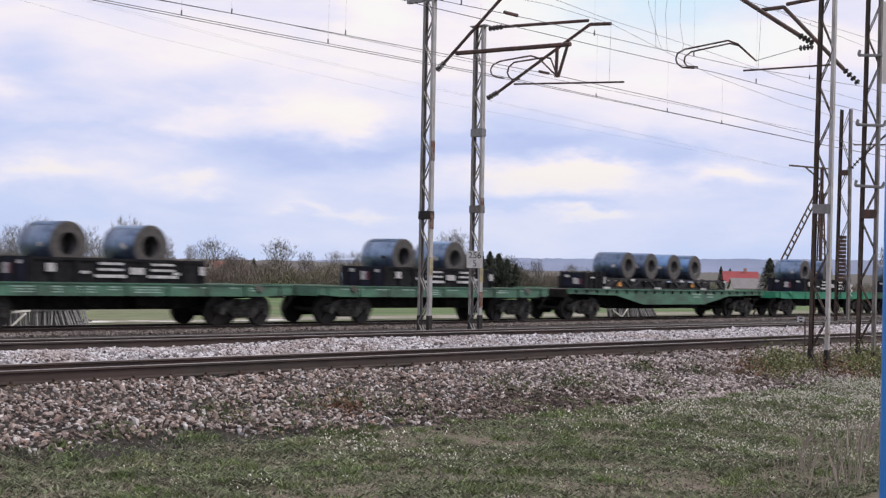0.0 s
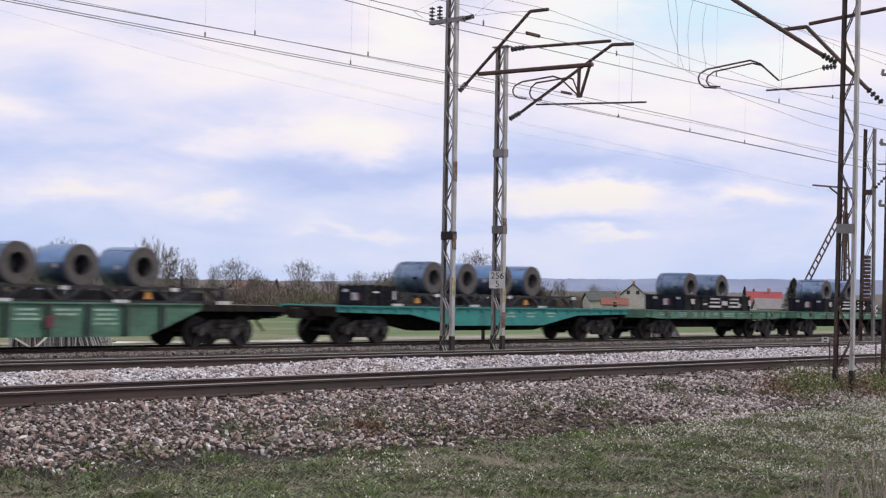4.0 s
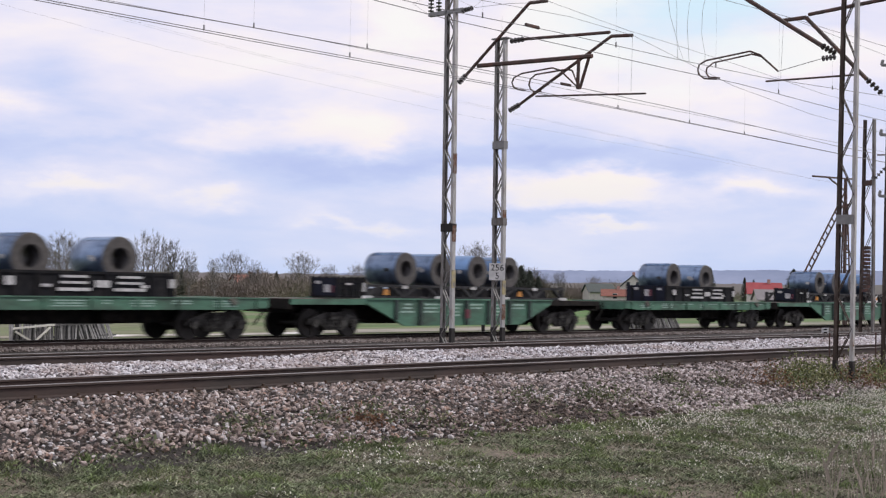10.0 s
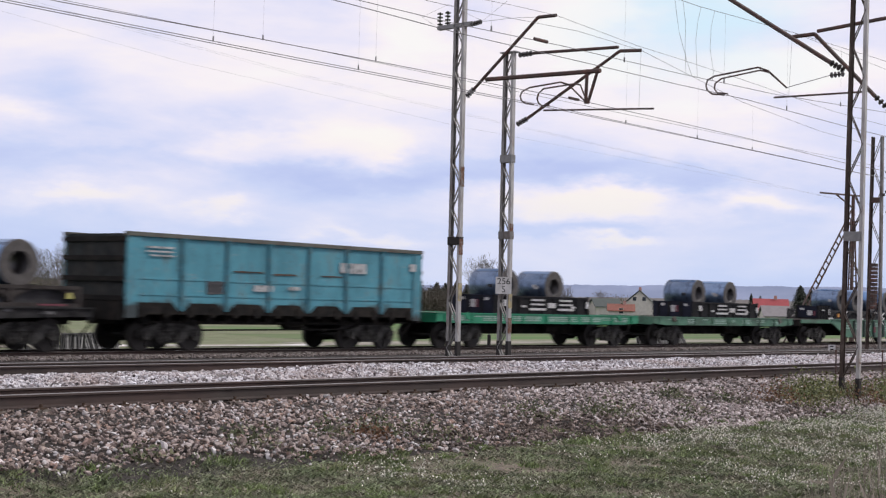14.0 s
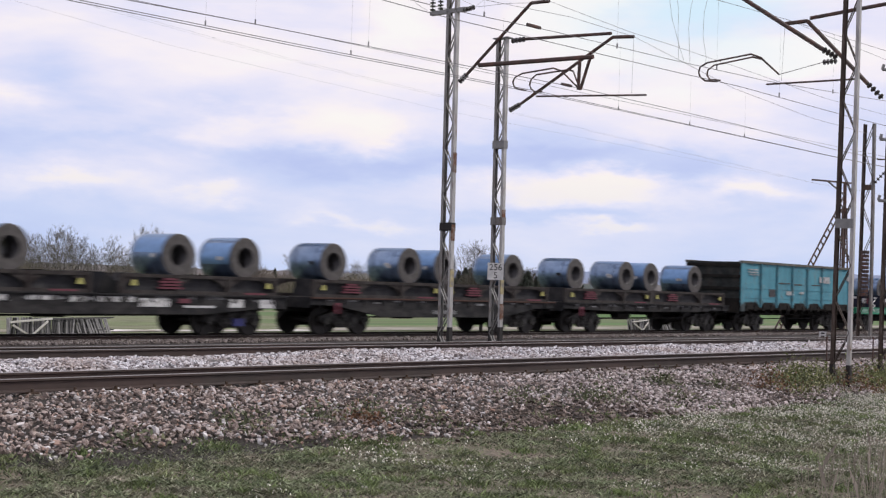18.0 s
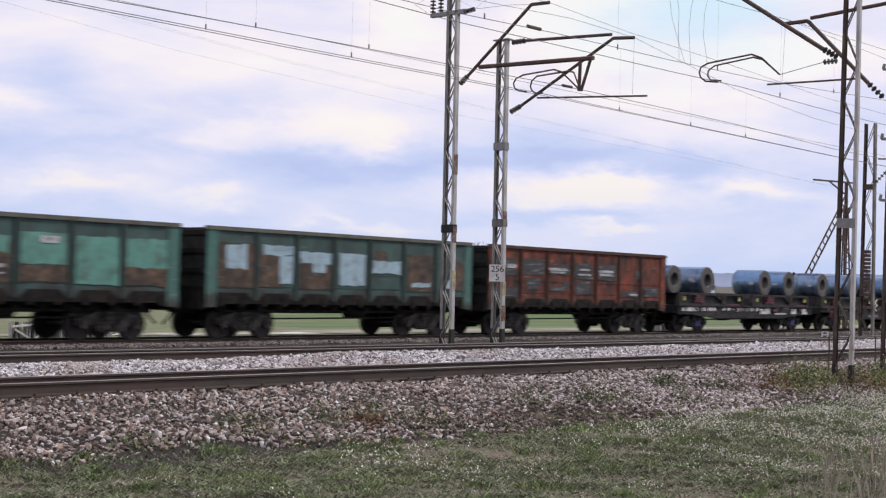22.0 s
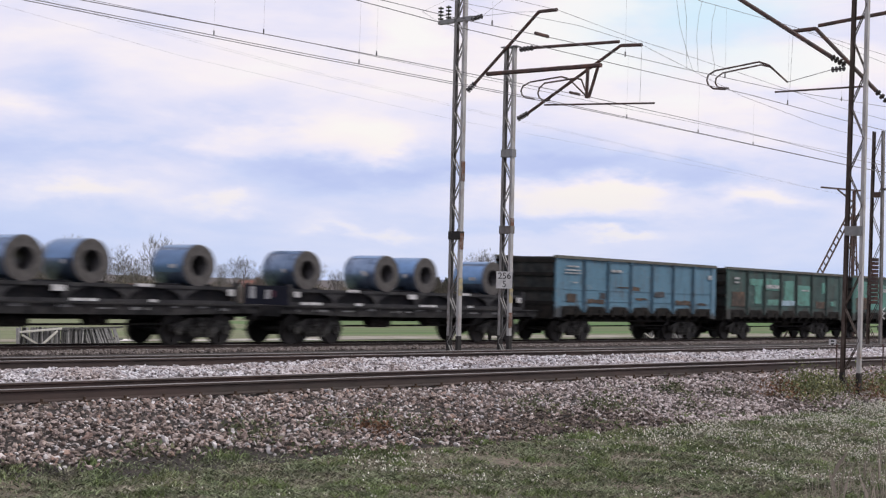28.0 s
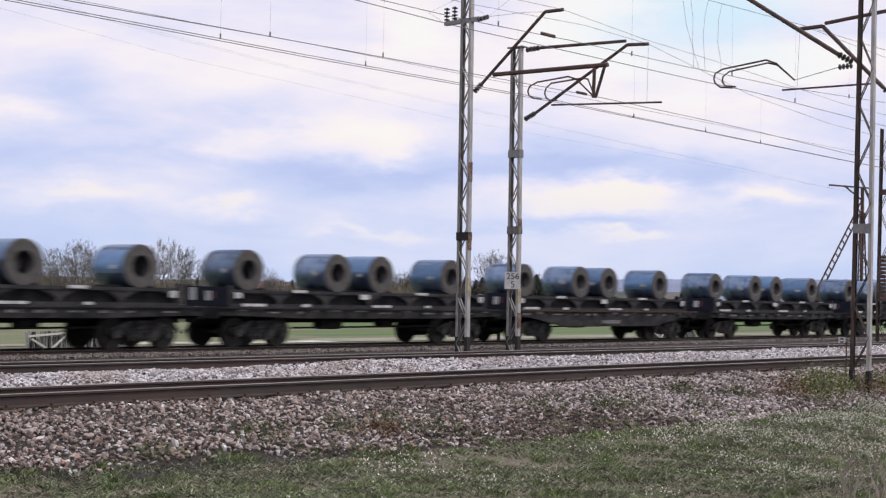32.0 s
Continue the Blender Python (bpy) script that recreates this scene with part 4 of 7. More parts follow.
def dark_wagon(off, style, label):
    """A 14.6 m coil flat with a stepped load frame along each side."""
    w = new("coil_flat_wagon")
    tagged(w, label, "wagon", "wagons of the freight train")
    TRAIN.append((w, off, None))
    hx, hy = 6.85, 1.42
    belly = {"belly": 0.62, "straight": 0.92, "smeared": 0.66}[style]
    toe = 0.84 if style == "smeared" else 0.98
    for s in (-1, 1):
        sb = part("side_sill", prism(B(), [(-hx, 1.25), (hx, 1.25), (hx, toe + 0.02), (5.6, toe), (3.4, belly), (-3.4, belly), (-5.6, toe), (-hx, toe + 0.02)], *sorted((s * hy, s * (hy - 0.1)))), M_darkflat, w)
        part("flange", box(B(), -hx, hx, *sorted((s * hy, s * (hy + 0.06))), 1.21, 1.26), M_gred_dark if style == "belly" else M_darkflat, sb)
        for x in np.linspace(-6.2, 6.2, 14):
            part("web_rib", box(B(), x - 0.04, x + 0.04, *sorted((s * hy, s * (hy + 0.05))), 1.02, 1.2), M_darkflat, sb)
    for s in (-1, 1):
        part("end_sill", box(B(), *sorted((s * hx, s * (hx - 0.14))), -hy + 0.1, hy - 0.1, 0.9, 1.25), M_darkflat, w)
    part("deck", box(B(), -hx + 0.14, hx - 0.14, -hy + 0.1, hy - 0.1, 1.18, 1.24), M_wood, w)
    part("centre_sill", box(B(), -hx, hx, -0.3, 0.3, 0.75, 1.17), M_black, w)
    part("brake_cylinder", disc(B(), (1.2, -0.7, 0.78), "x", 0.18, 0.7, 14), M_black, w)
    part("brake_rod", bar(B(), (-3.4, -0.9, 0.60), (3.4, -0.9, 0.64), 0.06), M_black, w)
    part("air_tank", disc(B(), (-1.6, -0.75, 0.74), "x", 0.2, 1.0, 14), M_black, w)
    running_gear(w, 9.72, 6.8, off)
    r = random.Random(int(-off) + 5)
    rows = []
    x = -6.2
    while x < 6:
        wd = r.uniform(0.2, 0.7)
        rows.append((x + wd / 2, r.choice((1.16, 1.1)), wd, r.choice((0.05, 0.08))))
        x += wd + r.uniform(0.25, 1.0)
    if style == "belly":
        rows.append((0, 0.80, 1.3, 0.14))
    marks(w, rows, -hy - 0.006, M_dull)
    if off > -60 and style != "smeared":
        rb = part("red_bracket", box(B(), -5.75, -5.47, -hy - 0.05, -hy + 0.02, 1.0, 1.08), M_redmark, w, "faded red end bracket")
        for x in (-5.75, -5.53):
            part("bracket_arm", box(B(), x, x + 0.06, -hy - 0.05, -hy + 0.02, 0.72, 1.0), M_redmark, rb)
    if style == "smeared":
        x = -6.5
        while x < 0.6:
            wd = r.uniform(0.4, 1.5)
            part("paint_smear", box(B(), x, x + wd, -hy - 0.012, -hy + 0.01, 0.96 + r.uniform(0, 0.08), 1.17), M_smear, w, "smeared white paint")
            x += wd + r.uniform(0.15, 0.6)
        for x, wd, z0, z1, m in ((1.55, 1.1, 0.88, 1.13, M_smear), (3.25, 1.2, 0.86, 0.93, M_white), (4.7, 0.6, 0.88, 1.14, M_smear), (6.0, 0.6, 0.87, 1.14, M_white)):
            part("paint_smear", box(B(), x - wd / 2, x + wd / 2, -hy - 0.014, -hy + 0.01, z0, z1), m, w, "smeared white paint")
        part("red_lug", box(B(), 2.4, 2.85, -hy - 0.04, -hy + 0.02, 1.0, 1.13), M_redmark, w, "faded red lug")
        for x in (-4.70, 5.02):
            part("spring_guard", box(B(), x - 0.22, x + 0.22, -1.24, -1.16, 0.30, 0.54), M_bluegear, w, "deep blue spring guard")
    return w


def spandrel(x, z0, z1, half, right, left, ya, yb):
    """The web between two arched openings: narrow at the foot, flaring towards the top."""
    flare = [(z0 + (z1 - z0) * t, 0.07 + half * t ** 2.6) for t in (0, 0.35, 0.6, 0.78, 0.9, 1.0)]
    pts = [(x + (w if right else 0.05), z) for z, w in flare] + [(x - (w if left else 0.05), z) for z, w in reversed(flare)]
    return prism(B(), pts, *sorted((ya, yb)))


def side_frame(off, reddish, split=False):
    """The load frame on a coil flat: open side frames with braces and posts, and saddles for four coils."""
    c = new("coil_load_frame")
    tagged(c, "dark steel coil frame with red stencils" if reddish else "black steel coil frame with white marks", "cargo cradle", "coil frames on the train")
    TRAIN.append((c, off, None))
    m = M_frame if reddish else M_dusty_black
    z0 = 1.26
    ya, yb = -1.37, 0.72
    zt = 1.84 if reddish else 1.80
    spans = ((-6.65, -0.72), (0.40, 6.4)) if split else ((-6.65, -0.16), (-0.04, 6.4)) if reddish else ((-6.4, 5.95),)
    for x0, x1 in spans:
        n = 3 if reddish else 6
        st = (x1 - x0) / n
        for s, y in ((-1, ya), (1, yb)):
            part("bottom_rail", box(B(), x0, x1, *sorted((y, y - s * 0.1)), z0, z0 + 0.10), m, c)
            part("top_rail", box(B(), x0, x1, *sorted((y, y - s * 0.1)), zt - 0.10, zt), m, c)
            for k in range(n + 1):
                x = x0 + k * st
                if reddish or k in (0, n):
                    part("upright", box(B(), x - 0.06, x + 0.06, *sorted((y + s * 0.02, y - s * 0.12)), z0, zt + (0.14 if not reddish and k in (0, n) else 0)), m, c)
            for k in range(n + 1):
                a = x0 + k * st
                part("spandrel", spandrel(a, z0 + 0.08, zt - 0.08, st * 0.36, 1 if k < n else 0, 1 if k else 0, y - s * 0.03, y - s * 0.07), m, c)
        # added dark plate behind the arches, standing in for the shaded interior
        part("inner_plate", box(B(), x0 + 0.06, x1 - 0.06, ya + 0.16, ya + 0.19, z0 + 0.02, zt - 0.06), M_dusty_black if reddish else M_box, c, "dark plate in place of the frame's shaded interior")
        if reddish:
            a = x0 + 1.75
            for z, wd in ((1.44, 0.9), (1.53, 0.74), (1.62, 0.82), (1.70, 0.5)):
                part("red_stencil", box(B(), a - wd / 2, a + wd / 2, ya - 0.03, ya + 0.02, z - 0.028, z + 0.028), M_redmark, c)
            part("red_stencil", box(B(), x1 - 1.3, x1 - 0.4, ya - 0.006, ya + 0.01, 1.29, 1.34), M_redmark, c)
            for a in (x0 + 0.42, x1 - 0.32):
                part("warning_triangle", prism(B(), [(a - 0.10, 1.49), (a + 0.10, 1.49), (a + 0.05, 1.66), (a - 0.05, 1.66)], ya - 0.03, ya + 0.02), M_yellow, c, "pale yellow warning mark")
    for x in (-4.95, -1.05, 1.0, 4.95):
        part("saddle", prism(B(), [(x - 0.85, z0), (x + 0.85, z0), (x + 0.62, 1.86), (x + 0.28, 1.62), (x - 0.28, 1.62), (x - 0.62, 1.86)], -0.6, 0.6), M_box, c)
    if not reddish:
        part("end_panel", box(B(), -6.5, -6.44, ya, yb, z0, 1.88), M_navy, c, "navy-black end panel")
        end_marks(c, -6.5, ((-0.7, 1.62, 0.1, 0.22), (-0.45, 1.6, 0.24, 0.3), (0.3, 1.6, 0.26, 0.3), (0.3, 1.8, 0.26, 0.08)))
        marks(c, [(-6.1, 1.62, 0.26, 0.18), (-5.45, 1.33, 0.95, 0.09), (-3.5, 1.78, 0.6, 0.09), (-3.2, 1.33, 0.35, 0.09), (-0.5, 1.64, 0.45, 0.17), (0.35, 1.33, 0.9, 0.08), (2.4, 1.78, 0.6, 0.09), (2.75, 1.33, 0.3, 0.08), (5.7, 1.62, 0.25, 0.2)], ya - 0.024, name="white_marking")
    return c


LAB_FLAT = "green steel flat wagon with stencilled side sills, moving"
# from the front of the train to its rear
flat_wagon(174.0, M_green, LAB_FLAT)
rack_box(174.0, -3.4, 2.9)
coils((172.4, 175.3), 2.40)
flat_wagon(159.3, M_bright, "bright green steel flat wagon, moving", False)
rack_box(159.3, -3.4, 2.9)
coils((157.7, 160.7), 2.40)
long_wagon(142.2, M_green, "dark green fish-bellied coil wagon, moving", False)
cradle(142.2, -5.8, 5.0)
end_rack(142.2, -7.4, -5.9)
coils((139.2, 141.2, 143.3, 145.3), 2.38, 1.2)
flat_wagon(125.1, M_green, LAB_FLAT)
rack_box(125.1, -3.4, 2.9)
coils((123.6, 126.6), 2.40)
flat_wagon(110.45, M_green, LAB_FLAT)
rack_box(110.45, -3.4, 2.9)
coils((108.9, 111.87), 2.40)
long_wagon(93.35, M_teal, "turquoise fish-bellied coil wagon, moving", False)
cradle(93.35, -5.8, 5.0)
end_rack(93.35, -7.4, -5.9)
coils((90.25, 92.21, 94.41, 96.36), 2.38, 1.2)
long_wagon(73.15, M_green, "green well wagon with deep ribbed sides, moving", True)
cradle(73.15, -5.2, 6.4)
end_rack(73.15, -6.6, -5.3)
coils((70.54, 72.66, 74.76, 76.96), 2.38, 1.2)
flat_wagon(56.6, M_green, LAB_FLAT)
rack_box(56.6, -3.4, 2.9)
coils((55.15, 58.11), 2.40)
long_wagon(39.0, M_green, "green well wagon with deep ribbed sides, moving", True)
cradle(39.0, -5.2, 6.4)
end_rack(39.0, -6.6, -5.3)
coils((36.48, 38.44, 40.64, 42.64), 2.38, 1.2)
flat_wagon(22.4, M_green, LAB_FLAT)
rack_box(22.4, -3.4, 2.9)
coils((20.86, 23.88), 2.40)
flat_wagon(7.75, M_bright, "bright green steel flat wagon, moving")
marks(bpy.data.objects[TRAIN[-1][0].name], [(x, 1.19 - 0.07 * k, w, 0.04) for x, w in ((-5.4, 1.1), (-3.4, 1.3), (-1.2, 1.6), (1.0, 1.7), (3.1, 1.4), (5.2, 1.2)) for k in range(3)], -1.412, M_palegreen)
rack_box(7.75, -3.4, 2.9)
coils((6.22, 9.26), 2.40)
TOP_TEXT = ((-5.2, 3.05, 1.0, 0.06), (-5.2, 2.93, 1.0, 0.05), (-5.1, 2.81, 0.9, 0.05))
gondola(-6.38, M_gteal, "turquoise open gondola wagon with rust streaks, moving", M_gteal_post,
        ((1, 1.72, 2.12, 0.55, 0.98, M_grey_patch), (2, 2.42, 2.47, 0.1, 0.9, M_rust_patch), (3, 2.38, 2.43, 0.05, 0.7, M_rust_patch), (4, 2.40, 2.44, 0.3, 0.95, M_rust_patch), ),
        TOP_TEXT + ((2.9, 2.72, 1.25, 0.34), (5.9, 2.85, 0.34, 0.26), (-1.1, 1.95, 0.8, 0.2), (0.2, 1.98, 0.5, 0.12)))
dark_wagon(-20.6, "straight", "grimy dark flat wagon for coils, moving")
side_frame(-20.6, True)
coils((-25.57, -21.64, -19.58, -15.67), 2.44)
dark_wagon(-35.0, "belly", "grimy dark fish-bellied coil wagon, moving")
side_frame(-35.0, True)
coils((-40.06, -36.13, -34.12, -29.92), 2.44)
dark_wagon(-49.8, "smeared", "dark brown flat wagon with white stencils, moving")
side_frame(-49.8, True, True)
coils((-55.73, -52.66, -46.78, -44.08), 2.44)
GP, RP, BP, FP = M_grey_patch, M_rust_patch, M_blue_patch, M_fresh_patch
gondola(-64.37, M_gred, "rust-red open gondola wagon with grey patches, moving", M_gred_dark,
        ((0, 2.32, 2.98, 0.05, 0.85, GP), (0, 1.5, 1.85, 0.0, 0.95, GP), (1, 2.35, 2.98, 0.02, 0.95, GP), (1, 1.78, 2.25, 0.15, 0.75, GP), (2, 2.38, 2.85, 0.1, 0.95, GP), (2, 1.72, 1.9, 0.1, 0.9, GP), (2, 1.9, 2.15, 0.6, 0.95, GP), (3, 2.25, 2.92, 0.05, 0.9, GP), (3, 1.62, 2.2, 0.1, 0.75, GP), (4, 2.25, 2.9, 0.05, 0.9, GP), (5, 1.58, 1.8, 0.1, 0.9, GP), (6, 1.6, 2.0, 0.15, 0.9, GP), (5, 2.35, 2.7, 0.75, 0.95, GP)),
        ((-5.0, 2.68, 0.6, 0.16), (-1.9, 2.62, 1.2, 0.12), (-1.9, 2.5, 1.0, 0.07), (0.0, 2.66, 0.6, 0.08), (0.0, 2.45, 0.9, 0.08), (1.6, 2.62, 1.1, 0.1), (1.6, 2.48, 1.0, 0.1), (3.7, 1.68, 0.6, 0.08)), corner=M_gred)
gondola(-78.15, M_ggrey, "dull green open gondola wagon with pale blue patches, moving", M_gdark,
        ((0, 1.6, 3.0, 0.05, 0.98, RP), (1, 1.65, 2.75, 0.02, 0.7, RP), (2, 1.6, 2.4, 0.05, 0.95, RP), (4, 2.55, 2.95, 0.1, 0.5, RP), (5, 1.6, 2.9, 0.1, 0.95, RP), (6, 1.7, 2.7, 0.55, 0.98, RP), (0, 2.2, 2.95, 0.25, 0.8, BP), (1, 2.65, 2.95, 0.12, 0.96, BP), (1, 1.75, 2.65, 0.58, 0.96, BP), (2, 2.45, 2.8, 0.04, 0.96, BP), (2, 2.15, 2.45, 0.42, 0.8, BP), (3, 1.75, 2.82, 0.1, 0.9, BP), (4, 2.2, 2.62, 0.04, 0.96, BP), (5, 1.75, 1.92, 0.25, 0.85, BP), (6, 1.75, 2.05, 0.3, 0.6, BP)), corner=M_ggreen)
gondola(-91.95, M_ggrey, "green open gondola wagon with fresh paint panels, moving", M_gdark,
        ((0, 2.25, 3.15, 0.0, 0.98, FP), (0, 1.6, 2.25, 0.0, 0.98, RP), (1, 1.62, 3.05, 0.0, 0.98, FP), (2, 1.6, 3.0, 0.02, 0.98, FP), (3, 1.6, 2.7, 0.05, 0.95, RP), (3, 2.4, 2.85, 0.1, 0.9, FP), (4, 2.12, 3.0, 0.02, 0.98, FP), (4, 1.62, 2.1, 0.02, 0.98, RP), (5, 1.6, 2.95, 0.04, 0.98, FP), (6, 2.1, 2.95, 0.02, 0.98, FP), (6, 1.58, 2.1, 0.02, 0.98, RP)),
        ((-5.4, 2.95, 0.7, 0.08), (-5.5, 2.8, 0.6, 0.1), (-5.5, 2.66, 0.5, 0.06), (-1.7, 2.7, 1.3, 0.2), (-1.7, 2.92, 0.8, 0.05), (0.1, 2.05, 0.9, 0.1), (0.1, 1.85, 0.8, 0.05), (1.9, 2.8, 0.6, 0.2), (-3.6, 2.0, 0.4, 0.06)), corner=M_ggreen)
gondola(-105.95, M_ggrey, "dark green open gondola wagon, dirty and patched, moving", M_gdark,
        ((1, 2.65, 2.95, 0.1, 0.95, FP), (1, 1.75, 2.65, 0.45, 0.85, FP), (2, 2.45, 3.0, 0.05, 0.95, FP), (2, 1.7, 2.0, 0.2, 0.9, FP), (3, 1.95, 2.95, 0.2, 0.85, FP), (3, 1.7, 1.95, 0.05, 0.95, BP), (4, 1.72, 2.75, 0.05, 0.95, FP), (5, 2.4, 2.95, 0.75, 0.97, FP), (6, 1.72, 2.0, 0.3, 0.7, FP), (0, 1.6, 2.3, 0.1, 0.9, RP), (5, 1.6, 1.95, 0.3, 0.95, RP)),
        ((-1.75, 2.62, 1.35, 0.18), (-5.4, 2.95, 0.5, 0.1), (-5.4, 2.75, 0.5, 0.08), (1.85, 2.5, 0.8, 0.08)))
gondola(-119.75, M_gblue, "pale blue open gondola wagon, scratched, moving", M_gblue_post,
        ((0, 1.6, 1.95, 0.25, 0.7, RP), (1, 1.58, 1.75, 0.1, 0.9, RP), (1, 1.78, 2.0, 0.7, 0.95, GP), (2, 2.25, 2.3, 0.4, 0.95, RP), (3, 2.15, 2.32, 0.05, 0.4, RP), (3, 1.75, 1.85, 0.2, 0.8, RP), (4, 1.9, 2.15, 0.05, 0.6, GP), (5, 1.58, 1.78, 0.1, 0.95, RP), (6, 1.6, 1.7, 0.2, 0.7, RP)),
        ((-5.2, 3.05, 0.8, 0.06), (-5.2, 2.9, 1.1, 0.05), (-5.2, 2.78, 1.1, 0.05), (-5.0, 2.4, 0.3, 0.05), (5.8, 2.9, 0.3, 0.2), (-2.0, 2.95, 0.8, 0.1)))
for k, (o, cs) in enumerate(((-134.0, (-138.95, -135.06, -132.97, -129.02)), (-148.6, (-153.64, -149.74, -147.52, -143.57)), (-163.6, (-168.56, -164.73, -162.64, -158.59)), (-177.9, (-182.94, -178.95, -176.81, -173.0)), (-192.2, (-197.1, -193.1, -191.05, -187.12)))):
    dark_wagon(o, "belly" if k in (2,) else "straight", "black flat wagon for coils, moving")
    side_frame(o, False)
    coils(cs, 2.42)


# ---- overhead line: masts, brackets, wires ----
def mast(base, top, wid, depth, material, label, tilt=(0.0, 0.0), foot=None, near_leg=None, stains=()):
    """A lattice mast: two legs joined by zig-zag flats on both faces, a collar and cap plates."""
    m = new("catenary_mast")
    m.matrix_basis = Matrix.Translation(base) @ pose(0, 0, 0, tilt[0], tilt[1], 0)
    tagged(m, label, "mast", "catenary masts")
    h = top - base[2]
    w0, w1 = wid
    for s in (-1, 1):
        bm = B()
        # channel section, open inwards
        sec = [(0.035, -1), (0.035, 1), (-0.04, 1), (-0.04, 0.84), (0.022, 0.84), (0.022, -0.84), (-0.04, -0.84), (-0.04, -1)]
        lo = [bm.verts.new((d * depth / 2, s * (w0 / 2 + o), 0)) for o, d in sec]
        hi = [bm.verts.new((d * depth / 2, s * (w1 / 2 + o), h)) for o, d in sec]
        k = len(sec)
        for i in range(k):
            bm.faces.new((lo[i], lo[(i + 1) % k], hi[(i + 1) % k], hi[i]))
        bm.faces.new(lo), bm.faces.new(hi)
        # the near leg's paler colour carries the light falling on that side
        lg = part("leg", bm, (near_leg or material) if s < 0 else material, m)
        if foot:
            q2 = foot[0] / h
            w2 = w0 + (w1 - w0) * q2
            bm = B()
            a = [bm.verts.new((x * (depth / 2 + 0.006), s * (w0 / 2 + o), 0.02)) for x, o in ((-1, -0.045), (1, -0.045), (1, 0.041), (-1, 0.041))]
            b = [bm.verts.new((x * (depth / 2 + 0.006), s * (w2 / 2 + o), foot[0])) for x, o in ((-1, -0.045), (1, -0.045), (1, 0.041), (-1, 0.041))]
            for i in range(4):
                bm.faces.new((a[i], a[(i + 1) % 4], b[(i + 1) % 4], b[i]))
            part("tarred_foot", bm, foot[1], lg, "black tarred leg foot")
    # worn number paint and rust on the near leg
    for z0, z1, mt in stains:
        wz = w0 + (w1 - w0) * z0 / h
        part("paint_stain", box(B(), -depth / 2 - 0.006, depth / 2 + 0.006, -wz / 2 - 0.043, -wz / 2 - 0.018, z0, z1), mt, m, "worn yellowish paint and rust")
    n = int(h / (w0 * 1.85))
    for i in range(n):
        z0, z1 = h * i / n, h * (i + 1) / n
        wa, wb = (w0 + (w1 - w0) * z / h for z in (z0, z1))
        s = 1 if i % 2 else -1
        for y in (-depth / 2 + 0.012, depth / 2 - 0.012):
            part("lacing", bar(B(), (y, s * wa / 2, z0), (y, -s * wb / 2, z1), 0.032 if depth < 0.11 else 0.042, 0.014), material, m)
    return m


def onto(name, bm, material, m, label=""):
    """A part given at its place in the world, fixed to the mast m."""
    inv = m.matrix_basis.inverted()
    bm.transform(inv)
    return part(name, bm, material, m, label)


def insulator(m, a, b, n=4, r=0.068):
    a, b = Vector(a), Vector(b)
    ins = onto("insulator", bar(B(), a, b, 0.03, 0.03, 6), M_insul, m, "dark ribbed insulator")
    for i in range(n):
        t0 = a.lerp(b, (i + 0.38) / n)
        t1 = a.lerp(b, (i + 0.66) / n)
        onto("disc", bar(B(), t0, t1, r * 2, r * 2, 10), M_insul, m).name = "insulator_disc"
    return ins


def tube(m, pts, w, material=None, name="bracket_tube", label=""):
    return onto(name, chain(B(), [Vector(p) for p in pts], w), material or M_arm, m, label)


M_tar = mat("black_tar_coat", (0.018, 0.016, 0.015), 0.8, 0, 0.3, 8)
M_sign = mat("white_enamel_plate", (0.62, 0.62, 0.60), 0.5, 0, 0.15, 6)
M_letter = mat("black_sign_paint", (0.02, 0.02, 0.02), 0.6)
M_oldyellow = mat("worn_yellow_paint", (0.36, 0.31, 0.17), 0.8, 0, 0.3, 9, second=(0.26, 0.25, 0.24), smix=0.45, sscale=7)
M_rust_bare = mat("bare_rust", (0.13, 0.06, 0.035), 0.85, 0, 0.4, 12, second=(0.25, 0.24, 0.23), smix=0.42, sscale=8)
M_galv = mat("galvanised_fitting", (0.22, 0.22, 0.22), 0.5, 0.5, 0.2, 8)

M_mast_dull = mat("dull_grey_zinc", (0.19, 0.185, 0.18), 0.7, 0.2, 0.3, 9, second=(0.08, 0.055, 0.042), smix=0.45, sscale=5, stretch=(1, 1, 0.3))
M_mast_pale = mat("pale_worn_zinc_lit_leg", (0.39, 0.385, 0.38), 0.7, 0.0, 0.25, 9, second=(0.20, 0.13, 0.085), smix=0.36, sscale=6, stretch=(1, 1, 0.3))
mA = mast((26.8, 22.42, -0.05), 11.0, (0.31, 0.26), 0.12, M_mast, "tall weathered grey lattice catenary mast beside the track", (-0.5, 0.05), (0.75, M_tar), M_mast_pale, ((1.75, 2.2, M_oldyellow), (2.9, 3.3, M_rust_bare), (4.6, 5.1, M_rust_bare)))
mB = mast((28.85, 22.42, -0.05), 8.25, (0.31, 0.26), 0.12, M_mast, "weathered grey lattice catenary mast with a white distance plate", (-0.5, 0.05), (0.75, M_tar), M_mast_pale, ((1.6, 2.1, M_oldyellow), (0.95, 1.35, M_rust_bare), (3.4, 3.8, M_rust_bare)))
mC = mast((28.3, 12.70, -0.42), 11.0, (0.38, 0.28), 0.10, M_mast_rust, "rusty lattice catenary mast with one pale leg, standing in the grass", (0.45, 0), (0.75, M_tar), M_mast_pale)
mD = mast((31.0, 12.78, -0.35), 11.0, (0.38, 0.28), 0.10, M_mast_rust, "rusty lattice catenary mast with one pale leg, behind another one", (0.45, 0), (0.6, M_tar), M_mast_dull)
